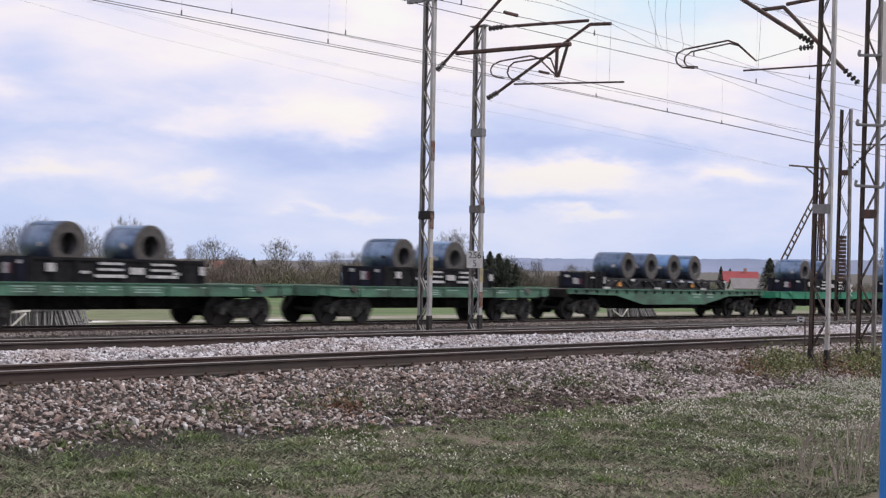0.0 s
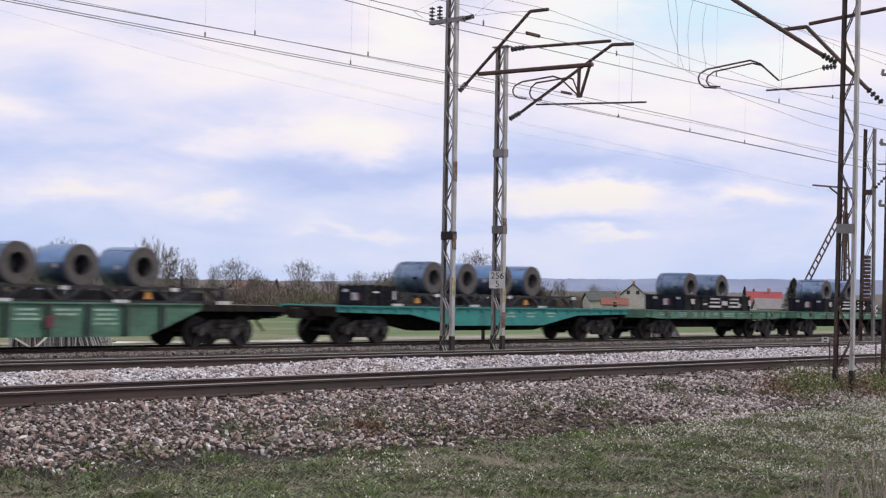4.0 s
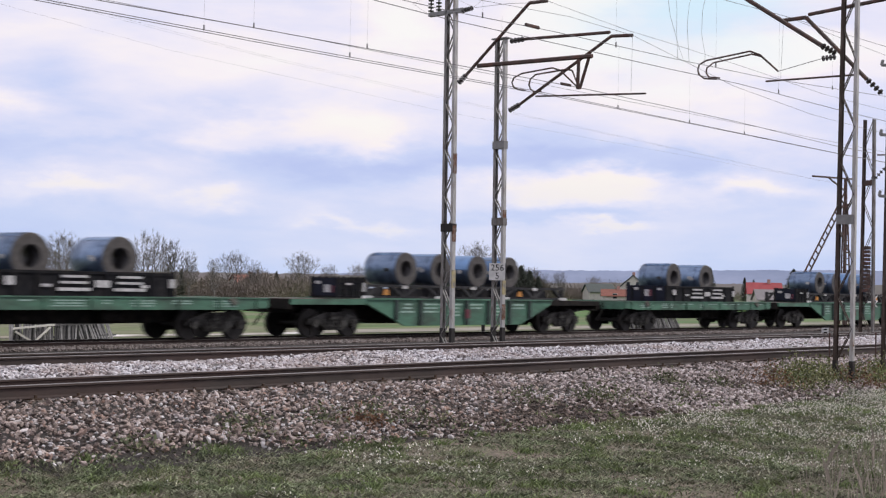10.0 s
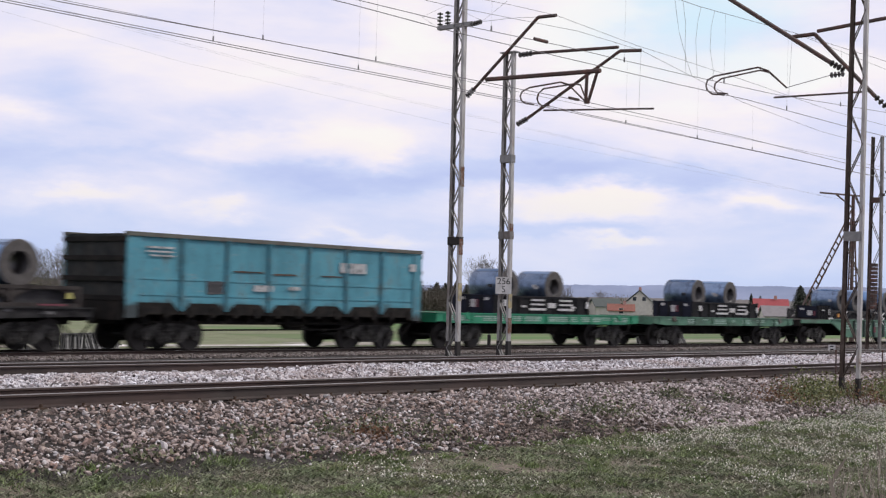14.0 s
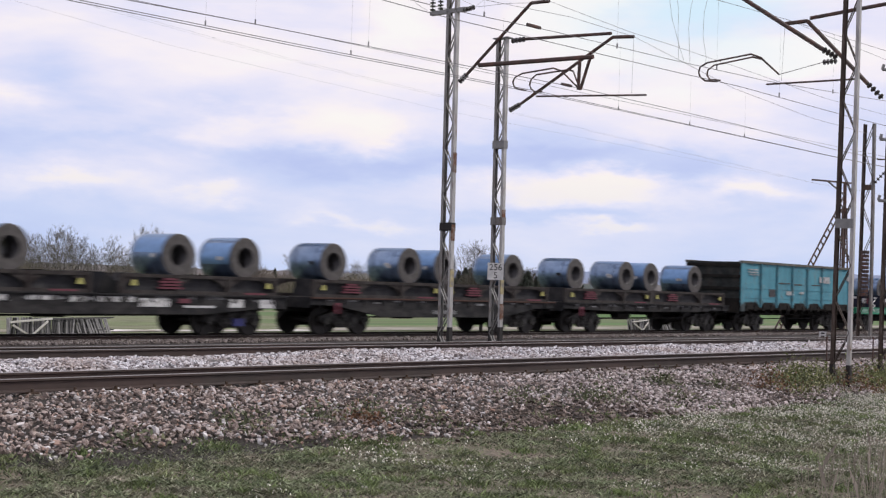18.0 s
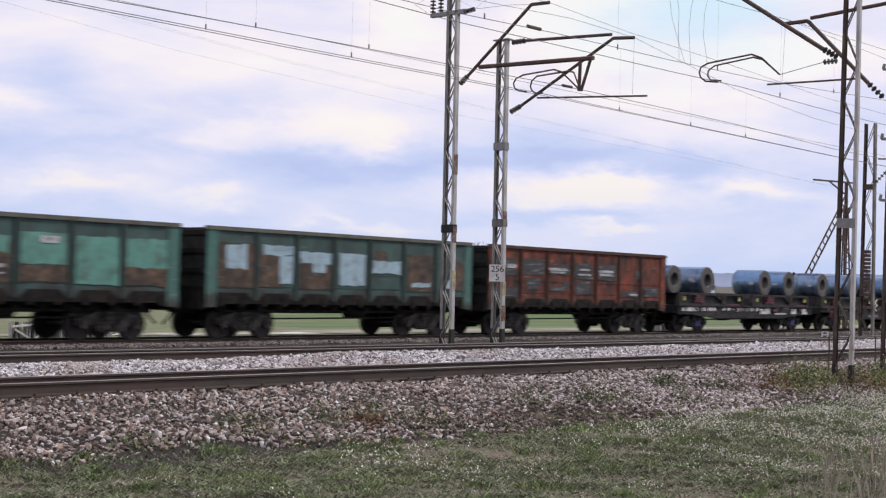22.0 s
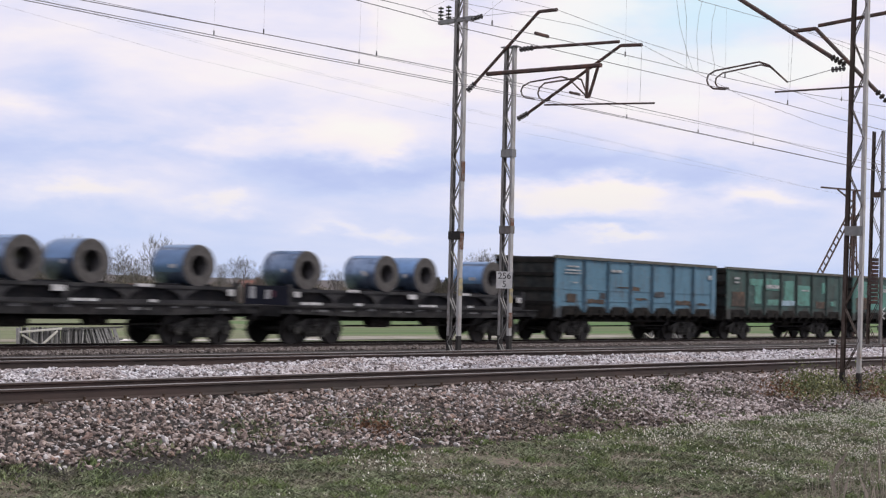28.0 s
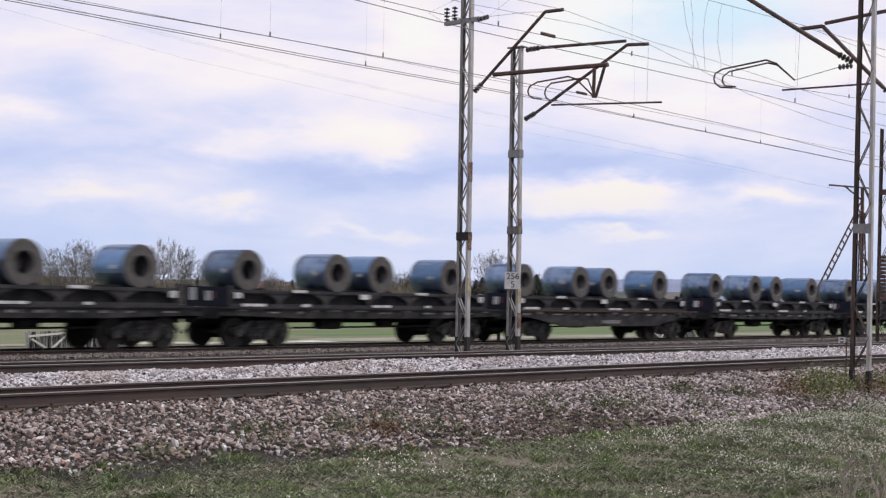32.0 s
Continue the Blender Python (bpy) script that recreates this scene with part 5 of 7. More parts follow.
mE = mast((50.7, 21.85, 0.05), 8.35, (0.50, 0.36), 0.18, M_mast_rust, "rusty brown lattice catenary mast with a weight stack", (0.2, 0), None, M_mast_dull)
for m, z, mt in ((mA, 3.25, M_tar), (mB, 5.5, M_galv), (mB, 3.5, M_mast_dull), (mC, 3.75, M_galv), (mD, 3.7, M_arm), (mE, 5.9, M_arm)):
    part("collar", box(B(), -0.085, 0.085, -0.19, 0.19, z - 0.1, z + 0.1), mt, m)
M_block = mat("rust_stained_concrete", (0.27, 0.17, 0.11), 0.9, 0, 0.3, 6, 0.4)
part("footing", box(B(), 0.25, 0.85, -0.5, -0.12, -0.1, 0.26), M_block, mC, "rust-stained concrete footing block")
part("cap_plate", box(B(), -0.11, 0.11, -0.25, 0.25, 8.28, 8.31), M_galv, mB)

# bracket of the tall mast
insulator(mA, (26.8, 22.22, 6.80), (26.8, 21.98, 6.98))
tube(mA, [(26.8, 21.98, 6.98), (26.8, 20.06, 8.56), (26.8, 19.53, 8.55)], 0.075, name="strut")
tube(mA, [(26.8, 21.61, 7.18), (26.8, 18.23, 7.12)], 0.095, name="bracket_beam", label="rusty double channel beam")
tube(mA, [(26.8, 18.60, 7.10), (26.8, 18.62, 6.38)], 0.07, name="drop_post")
tube(mA, [(26.8, 18.32, 7.08), (26.8, 18.56, 6.38)], 0.07, name="drop_post")
tube(mA, [(26.8, 18.57, 6.38), (26.8, 19.12, 6.86), (26.8, 19.35, 6.94), (26.8, 20.26, 6.88), (26.8, 20.48, 6.80), (26.8, 20.54, 6.69), (26.8, 20.50, 6.58), (26.8, 20.38, 6.51), (26.8, 20.13, 6.46)], 0.035, name="steady_arm")
tube(mA, [(26.8, 18.57, 6.38), (26.8, 18.78, 6.83), (26.8, 18.94, 6.87), (26.8, 19.84, 6.82), (26.8, 19.99, 6.72), (26.8, 20.03, 6.59), (26.8, 19.98, 6.48), (26.8, 19.88, 6.42), (26.8, 19.66, 6.40)], 0.035, name="steady_arm")
part("crossarm", box(B(), -0.06, 0.06, -0.42, 0.72, 8.62, 8.72), M_galv, mA)
for y in (0.68, 0.42):
    q = mA.matrix_basis @ Vector((0, y, 8.72))
    insulator(mA, q, q + Vector((0, 0, 0.36)), 4, 0.07)
insulator(mA, (26.8, 22.15, 8.60), (26.8, 21.80, 8.64), 4, 0.06)
# bracket of the second mast
insulator(mB, (28.85, 22.2, 6.33), (28.85, 21.86, 6.47))
tube(mB, [(28.85, 21.86, 6.47), (28.85, 19.06, 7.97), (28.85, 18.45, 7.93)], 0.075, name="strut")
insulator(mB, (28.85, 22.2, 8.15), (28.85, 21.75, 8.16))
tube(mB, [(28.85, 21.75, 8.16), (28.85, 19.11, 8.07)], 0.07, name="top_tie")
tube(mB, [(28.85, 21.34, 6.65), (28.85, 18.05, 6.48)], 0.04, name="registration_arm")
tube(mB, [(28.85, 18.45, 7.93), (28.85, 18.47, 6.52)], 0.006, M_wire, name="dropper")
# brackets of the near masts
insulator(mC, (28.3, 12.95, 6.90), (28.3, 13.28, 7.10))
tube(mC, [(28.3, 13.28, 7.10), (28.3, 16.49, 9.27)], 0.085, name="strut")
insulator(mC, (28.3, 12.95, 6.83), (28.3, 13.28, 6.82), 4, 0.06)
tube(mC, [(28.3, 13.28, 6.82), (28.3, 14.3, 6.63)], 0.014, M_wire, name="stay_wire")
tube(mC, [(28.3, 14.3, 6.63), (28.3, 14.75, 7.04), (28.3, 15.0, 7.14), (28.3, 16.10, 7.03), (28.3, 16.28, 6.95), (28.3, 16.32, 6.83), (28.3, 16.28, 6.72), (28.3, 16.15, 6.62), (28.3, 15.83, 6.58)], 0.035, name="steady_arm")
tube(mC, [(28.3, 14.3, 6.63), (28.3, 14.72, 7.00), (28.3, 14.95, 7.07), (28.3, 15.92, 6.96), (28.3, 16.08, 6.86), (28.3, 16.10, 6.74), (28.3, 16.02, 6.64), (28.3, 15.75, 6.60)], 0.032, name="steady_arm")
insulator(mD, (31.0, 13.05, 6.36), (31.0, 13.42, 6.72))
tube(mD, [(31.0, 13.42, 6.72), (31.0, 14.96, 8.33), (31.0, 15.54, 8.32)], 0.085, name="strut")
tube(mD, [(31.0, 13.0, 8.54), (31.0, 14.89, 8.39)], 0.08, name="top_tie")
tube(mD, [(31.0, 13.66, 6.85), (31.0, 15.99, 6.88)], 0.04, name="registration_arm")
tube(mD, [(31.0, 15.54, 8.32), (31.0, 15.6, 6.88)], 0.006, M_wire, name="dropper")
for z in (7.35, 5.75, 4.35):
    part("step_iron", chain(B(), [(-0.1, 0.28, z + 0.12), (-0.12, 0.30, z), (-0.12, -0.34, z - 0.05), (-0.1, -0.38, z + 0.07)], 0.06), M_galv, mD)
# far mast: weight stack, side insulators, warning boards
for i in range(12):
    part("weight", disc(B(), (-0.16, -0.02, 1.85 + i * 0.145), "z", 0.16, 0.12, 14), M_arm, mE, "rusty tensioning weight")
insulator(mE, (50.7, 21.6, 6.1), (50.7, 21.2, 6.5))
tube(mE, [(50.7, 21.2, 6.5), (50.7, 19.6, 7.9)], 0.07, name="strut")
tube(mE, [(50.7, 21.5, 7.0), (50.7, 18.9, 6.9)], 0.05, name="top_tie")

# distance plate: kilometre figures
plate = part("distance_plate", box(B(), -0.012, 0.012, -0.21, 0.21, -0.22, 0.22), M_sign, mB, "white plate with black kilometre figures")
plate.matrix_basis = mB.matrix_basis.inverted() @ pose(28.62, 22.30, 2.14, 0, 0, 38)


def letters(text, size, parent, m, material):
    cu = bpy.data.curves.new("figures", "FONT")
    cu.body, cu.size, cu.align_x, cu.align_y, cu.extrude = text, size, "CENTER", "CENTER", 0.002
    tmp = bpy.data.objects.new("figures", cu)
    me = bpy.data.meshes.new_from_object(tmp)
    bpy.data.objects.remove(tmp)
    me.materials.clear()
    me.materials.append(material)
    ob = new("figures", me)
    ob.parent = parent
    ob.matrix_basis = m
    return ob


face = Matrix(((0, 0, -1, -0.016), (-1, 0, 0, 0), (0, 1, 0, 0), (0, 0, 0, 1)))
letters("256", 0.23, plate, Matrix.Translation((0, 0, 0.10)) @ face, M_letter)
letters("5", 0.23, plate, Matrix.Translation((0, 0, -0.11)) @ face, M_letter)
part("plate_edge", box(B(), -0.014, 0.0, -0.222, -0.206, -0.22, 0.22), M_letter, plate)


def wire(pts, w=0.016, label="thin overhead wire between masts"):
    w *= 0.66
    ob = new("overhead_wire", mesh_of("overhead_wire", chain(B(), [Vector(p) for p in pts], w, 5), M_wire))
    return tagged(ob, label, "wire", "overhead wires")


def strung(u, pts, w=0.016, label="thin overhead wire between masts", droop=0.0):
    """A wire over the line u across the tracks, through places given along it and by height; it runs on at both ends."""
    (xa, za), (xb, zb) = pts[0], pts[-1]
    run = [(-25, za - (xa + 25) * droop)] + list(pts) + [(160, zb)]
    return wire([near(x, u, z) for x, z in run], w, label)


CONTACT, CARRIER, HANGER = "contact wire above the track", "carrying cable above a contact wire", "thin hanger between two overhead wires"
# second track: two contact wires side by side, and the lifted one of the overlap span
strung(20.5, ((12.4, 6.39), (18.4, 6.39), (26.7, 6.43), (32.8, 6.37), (42.4, 6.28)), 0.019, CONTACT, -0.002)
strung(20.54, ((12.4, 6.36), (18.4, 6.355), (26.7, 6.40), (32.8, 6.36), (42.4, 6.28)), 0.019, CONTACT, -0.002)
strung(20.5, ((13.1, 6.54), (17.5, 6.61), (23.1, 6.67), (28.1, 6.72), (32.1, 6.69), (35.9, 6.65), (42.0, 6.51)), 0.021, CONTACT, 0.004)
strung(20.5, ((13.5, 6.58), (15.6, 6.59), (18.0, 6.62)), 0.012, CONTACT, 0.004)
# first track: contact wire, and the lifted one over the near masts
strung(16.2, ((15.7, 6.45), (18.2, 6.41), (25.4, 6.46), (28.3, 6.50), (33.8, 6.44)), 0.019, CONTACT)
strung(16.2, ((16.3, 6.55), (18.2, 6.56), (21.3, 6.65), (25.4, 6.70), (29.6, 6.79), (36.2, 7.11)), 0.017, CONTACT, 0.004)
# carrying cables through the bracket tips
wire([near(-25, 21.0, 9.9), near(18, 20.2, 8.15), near(23.94, 19.6, 8.30), (26.8, 19.53, 8.55), near(28.84, 19.6, 8.16), near(30.68, 19.6, 8.12), near(34.26, 19.6, 8.01), near(39.4, 19.6, 7.80), near(110, 19.4, 7.3)], 0.013, CARRIER)
wire([near(-20, 20.4, 7.2), near(21.7, 19.2, 7.80), near(25.83, 19.2, 7.99), (28.85, 18.45, 7.93), near(33.28, 19.2, 7.29), near(37.87, 19.2, 6.99), near(60, 19.2, 6.6), near(110, 19.2, 6.5)], 0.013, CARRIER)
wire([near(-10, 16.3, 8.6), near(26.2, 16.2, 8.27), near(30.42, 16.2, 8.39), near(36.15, 16.2, 8.46), near(100, 16.2, 8.4)], 0.014, CARRIER)
wire([near(30.42, 16.2, 8.39), near(36.16, 16.2, 8.22), near(60, 16.2, 7.6), near(110, 16.2, 7.4)], 0.012, CARRIER)
# long thin hangers from the carrying cables out of sight above, each with a clamp on its wire
for x, u, za, zb in ((16.32, 20.5, 8.4, 6.39), (17.52, 20.5, 8.3, 6.61), (20.6, 20.5, 8.2, 6.65), (20.1, 20.5, 8.2, 6.40), (25.0, 20.5, 8.0, 6.69), (29.75, 20.5, 8.0, 6.38),
                     (33.2, 20.5, 7.8, 6.36), (36.2, 20.5, 7.6, 6.33), (19.2, 16.2, 8.4, 6.59), (23.4, 16.2, 8.35, 6.65), (27.3, 16.2, 8.3, 6.75), (30.2, 16.2, 8.36, 6.50), (33.0, 16.2, 8.4, 6.93)):
    tip = near(x, u, zb)
    ob = wire([near(x, u, za), tip], 0.0036, HANGER)
    part("clamp", bar(B(), tip - Vector((0, 0, 0.01)), tip + Vector((0, 0, 0.09)), 0.026, 0.026, 6), M_wire, ob)
# splice clamps lying on the wires
for x, u, z in ((27.5, 20.5, 6.71), (20.65, 16.2, 6.63)):
    ob = tagged(new("wire_clamp", mesh_of("wire_clamp", bar(B(), near(x - 0.2, u, z + 0.02), near(x + 0.2, u, z + 0.02), 0.05, 0.06, 6), M_arm)), "small rusty splice clamp on an overhead wire", "clamp", "wire clamps")
# drooping jumper cables between the carrying cable and the contact wires
for pts in (((25.54, 8.25), (25.66, 7.8), (25.66, 7.3), (25.72, 6.72)), ((26.27, 8.27), (26.15, 7.95), (26.08, 7.5), (26.18, 6.70)), ((26.84, 8.29), (26.70, 7.9), (26.68, 7.4), (26.84, 6.95), (26.80, 6.74)), ((25.2, 8.3), (25.4, 7.6), (25.75, 7.0), (25.95, 6.72))):
    wire([near(x, 16.2, z) for x, z in pts], 0.0095, "drooping jumper cable between overhead wires")
wire([(26.8, 21.75, 8.64), near(23.6, 21.2, 8.45), near(22.5, 21.0, 7.95), near(23.0, 20.9, 7.75), near(23.9, 20.6, 7.95), near(24.6, 20.3, 8.6)], 0.008, "drooping jumper cable between overhead wires")
wire([(26.8, 21.75, 8.64), (26.8, 20.7, 8.62), (26.8, 20.06, 8.56)], 0.012)
# village power line
for pts in (((-20, 14.6), (28.3, 11.63), (36.1, 11.05), (53.4, 10.43), (95.6, 10.04), (240, 10.6)), ((-10, 14.8), (33.3, 12.0), (42.4, 11.5), (53.4, 11.15), (79.9, 10.45), (95.6, 10.04), (240, 10.6)), ((-10, 14.6), (33.3, 11.92), (42.4, 11.42), (53.4, 11.07), (79.9, 10.4), (95.6, 10.0), (240, 10.5))):
    wire([(x, 45, z) for x, z in pts], 0.007, "thin distant power line wire")


# a village power pole on raking struts, beyond the freight track
def strutted_pole():
    p = new("power_pole")
    p.location = (100.3, 45, -0.7)
    tagged(p, "dark lattice power pole with raking ladder struts", "power pole")
    part("pole", bar(B(), (0, 0, 0), (0, 0, 11.2), 0.24, 0.24, 8), M_arm, p)
    part("crossarm", bar(B(), (-5.6, 0, 10.95), (1.0, 0, 11.2), 0.12), M_arm, p)
    part("crossarm_brace", bar(B(), (-2.9, 0, 11.0), (0, 0, 10.2), 0.09), M_arm, p)
    for foot, top in (((-10.2, 0.2), 9.9), ((2.2, 1.2), 9.0), ((-1.4, -1.0), 9.3)):
        a0, b0 = Vector((foot[0], foot[1], 0)), Vector((0, 0, top))
        s = (b0 - a0).normalized().cross(Vector((0.3, 1, 0))).normalized() * 0.22
        st = part("strut", bar(B(), a0 + s, b0 + s, 0.09), M_arm, p)
        part("strut_rail", bar(B(), a0 - s, b0 - s, 0.09), M_arm, st)
        for i in range(1, 20):
            c = a0.lerp(b0, i / 20)
            part("rung", bar(B(), c - s, c + s, 0.07), M_arm, st)
    return p


strutted_pole()


# level-crossing crosses beside the far track
def saltire(x, y):
    s = new("warning_cross")
    s.location = (x, y, -0.4)
    tagged(s, "white double diagonal level-crossing cross on a post", "road sign", "level-crossing crosses")
    part("post", bar(B(), (0, 0, 0), (0, 0, 2.1), 0.06, 0.07, 8), M_galv, s)
    part("post_foot", bar(B(), (0, 0, -0.1), (0, 0, 0.62), 0.15, 0.15, 8), M_tar, s, "black tarred post foot")
    for z in (1.95, 1.7):
        for d in (-1, 1):
            part("arm", bar(B(), (-0.34, -0.05 - 0.01 * d, z - 0.15 * d), (0.34, -0.05 - 0.01 * d, z + 0.15 * d), 0.015, 0.05), M_white, s)


saltire(48.6, 38.6)
saltire(64.8, 27.6)


# blue post close to the tripod
M_blue = mat("glossy_blue_paint", (0.03, 0.20, 0.58), 0.35, 0, 0.08, 2)
bp = new("blue_sign_post")
bp.location = (4.735, 1.845, -0.42)
tagged(bp, "glossy bright blue round sign post", "sign post")
part("tube", disc(B(), (0, 0, 1.45), "z", 0.045, 2.9, 28), M_blue, bp)
part("cap", disc(B(), (0, 0, 2.92), "z", 0.05, 0.04, 28), M_galv, bp)
part("clamp", ring(B(), (0, 0, 1.05), "z", 0.044, 0.056, 0.06, 28), M_galv, bp)
pn = part("sign_panel", box(B(), -0.06, 0.5, -0.07, -0.05, 2.85, 3.13), M_sign, bp, "white sign panel")
pn.matrix_basis = pose(0, 0, 0, 0, 0, -68.6)


# ---- ballast, gravel, grass ----
RNG = np.random.default_rng(7)
GOLD = (1 + 5 ** 0.5) / 2
LUMP_V = np.array([(0, a, b * GOLD) for a in (-1, 1) for b in (-1, 1)] + [(a, b * GOLD, 0) for a in (-1, 1) for b in (-1, 1)] + [(b * GOLD, 0, a) for a in (-1, 1) for b in (-1, 1)], float) / 1.9
LUMP_F = np.array([(i, j, k) for i in range(12) for j in range(i + 1, 12) for k in range(j + 1, 12)
                   if all(abs(np.linalg.norm(LUMP_V[p] - LUMP_V[q]) - 2 / 1.9) < 0.01 for p, q in ((i, j), (j, k), (i, k)))], np.int32)
LUMP_F = np.array([f if np.dot(np.cross(LUMP_V[f[1]] - LUMP_V[f[0]], LUMP_V[f[2]] - LUMP_V[f[0]]), LUMP_V[f[0]]) > 0 else f[::-1] for f in LUMP_F], np.int32)


def stones(name, places, sizes, material, label):
    """Broken stones, each a jagged, flattened, turned lump of twenty facets."""
    n = len(places)
    v = LUMP_V[None] * (1 + RNG.uniform(-0.5, 0.28, (n, 12, 1))) + RNG.uniform(-0.18, 0.18, (n, 12, 3))
    v = v * np.stack([RNG.uniform(0.8, 1.3, n), RNG.uniform(0.6, 1.0, n), RNG.uniform(0.38, 0.72, n)], 1)[:, None, :] * np.asarray(sizes)[:, None, None] * 0.52
    # most lie on a broad side, some stand on edge
    lean, roll, yaw = RNG.normal(0, 0.42, n), RNG.normal(0, 0.42, n), RNG.uniform(0, 2 * math.pi, n)
    o, e = np.zeros(n), np.ones(n)
    cl, sl, cr, sr, cy, sy = np.cos(lean), np.sin(lean), np.cos(roll), np.sin(roll), np.cos(yaw), np.sin(yaw)
    RX = np.stack([e, o, o, o, cl, -sl, o, sl, cl], 1).reshape(n, 3, 3)
    RY = np.stack([cr, o, sr, o, e, o, -sr, o, cr], 1).reshape(n, 3, 3)
    RZ = np.stack([cy, -sy, o, sy, cy, o, o, o, e], 1).reshape(n, 3, 3)
    R = RX @ RY @ RZ
    v = np.einsum("nij,nkj->nki", R, v) + np.asarray(places)[:, None, :]
    f = (LUMP_F[None] + (np.arange(n) * 12)[:, None, None]).ravel()
    ob = new(name, raw_mesh(name, v.reshape(-1, 3), 3, f, material))
    return tagged(ob, label, "stones", kind="stuff")


def bed(u):
    """Height of the beds across the near tracks."""
    return np.interp(u, [p[0] for p in PROFILE], [p[1] for p in PROFILE])


def lay(gap, x0, x1, u0, u1, grow=0.0):
    """Places on a jittered grid, so that pieces lie beside one another; gaps grow with the distance."""
    xs = [x0]
    while xs[-1] < x1:
        xs.append(xs[-1] + gap * (1 + grow * (xs[-1] - x0)))
    out = []
    for k, x in enumerate(xs):
        g = gap * (1 + grow * (x - x0))
        us = np.arange(u0 + (g / 2 if k % 2 else 0), u1, g)
        out.append(np.stack([np.full(len(us), x), us, np.full(len(us), g)], 1))
    p = np.concatenate(out)
    p[:, :2] += RNG.uniform(-0.36, 0.36, (len(p), 2)) * p[:, 2:]
    return p[:, 0], p[:, 1], p[:, 2]


def edge(x):
    """How far across the tracks the ballast's foot lies along the line."""
    toe = np.interp(x, (6, 9, 10.5, 12.4, 13.6, 16, 22, 24, 27), (12.98, 12.95, 12.85, 12.55, 12.34, 12.32, 12.2, 12.3, 12.65))
    return toe + 0.09 * np.sin(x * 1.9 + 1) + 0.08 * np.sin(x * 4.3) + 0.06 * np.sin(x * 9.1 + 2)


def spot(x, u, z):
    return np.stack([x * CS - u * SS, x * SS + u * CS, z], 1)


x, u, g = lay(0.056, 6.5, 46, 11.9, 15.36, 0.008)
keep = (u > edge(x)) | (RNG.uniform(0, 1, len(x)) < np.clip((u - edge(x) + 0.7) * 1.2, 0, 1) ** 3 * np.where(x < 13, 0.6, 0.35))
x, u, g = x[keep], u[keep], g[keep]
size = g * RNG.uniform(0.55, 1.35, len(x)) * np.where(RNG.uniform(0, 1, len(x)) < 0.07, 1.5, 1)
at = spot(x, u, bed(u) + lump(x * CS - u * SS, x * SS + u * CS) + 0.02 * np.sin(x * 1.7 + 3 * u) + RNG.uniform(-0.020, 0.040, len(x)) + np.clip((13.7 - u) * 0.03, 0, 0.025))
soiled = 0.07 + 0.05 * np.sin(x * 0.8 + 2 * u) + 1.1 * np.exp(-((x - 17.2) / 2.2) ** 2) * np.clip((13.75 - u) * 1.2, 0, 1) + 0.25 * np.clip((edge(x) + 0.5 - u) * 1.5, 0, 1) + 0.5 * np.exp(-((x - 24.4) / 0.9) ** 2) * np.clip(14.6 - u, 0, 1)
dirty = RNG.uniform(0, 1, len(x)) < np.clip(soiled, 0.03, 0.93)
fresh = ~dirty & (RNG.uniform(0, 1, len(x)) < np.clip((x - 15) / 5, 0.08, 1))
stones("ballast", at[fresh], size[fresh], M_stone_clean, "clean pinkish grey ballast stones on the track shoulder")
dirty_rest = ~dirty & ~fresh
stones("ballast", at[dirty_rest], size[dirty_rest], M_stone_brown, "brown and grey broken ballast stones on the track shoulder")
stones("ballast", at[dirty], size[dirty], M_stone_dark, "dark brown dirty ballast stones on the track shoulder")
x, u, g = lay(0.06, 8, 80, 17.08, 19.66, 0.010)
stones("fresh_ballast", spot(x, u, bed(u) + np.clip((x - 18) / 25, -0.3, 1) * 0.05 + 0.05 * np.exp(-((x - 20.5) / 3.2) ** 2) + (0.035 * np.sin(x * 1.1) + 0.02 * np.sin(x * 2.7 + 1)) * np.exp(-((u - 18.8) / 0.6) ** 2) + RNG.uniform(0.0, 0.045, len(x))), g * RNG.uniform(0.8, 1.55, len(x)), M_stone_white, "pale fresh ballast stones heaped between the tracks")
x, u, g = lay(0.065, 8, 80, 21.5, 24.0, 0.012)
stones("ballast", spot(x, u, bed(u) + RNG.uniform(0.0, 0.03, len(x))), g * RNG.uniform(0.8, 1.3, len(x)), M_stone_strip, "brown ballast stones beside the second track")
x, y, g = lay(0.08, 18, 110, 30.6, 33.45, 0.008)
stones("ballast", np.stack([x, y, np.interp(y, (29.5, 31.6, 32.4, 36), (-0.12, -0.12, -0.2, -0.2)) + RNG.uniform(0, 0.05, len(x))], 1), g * RNG.uniform(0.8, 1.4, len(x)), M_stone_strip, "brown ballast stones of the freight track")
x, u, g = lay(0.09, 8, 60, 15.6, 16.85, 0.01)
stones("ballast", spot(x, u, 0.20 + RNG.uniform(0.0, 0.03, len(x))), g * RNG.uniform(0.8, 1.2, len(x)), M_stone_brown, "dark ballast stones between the rails")


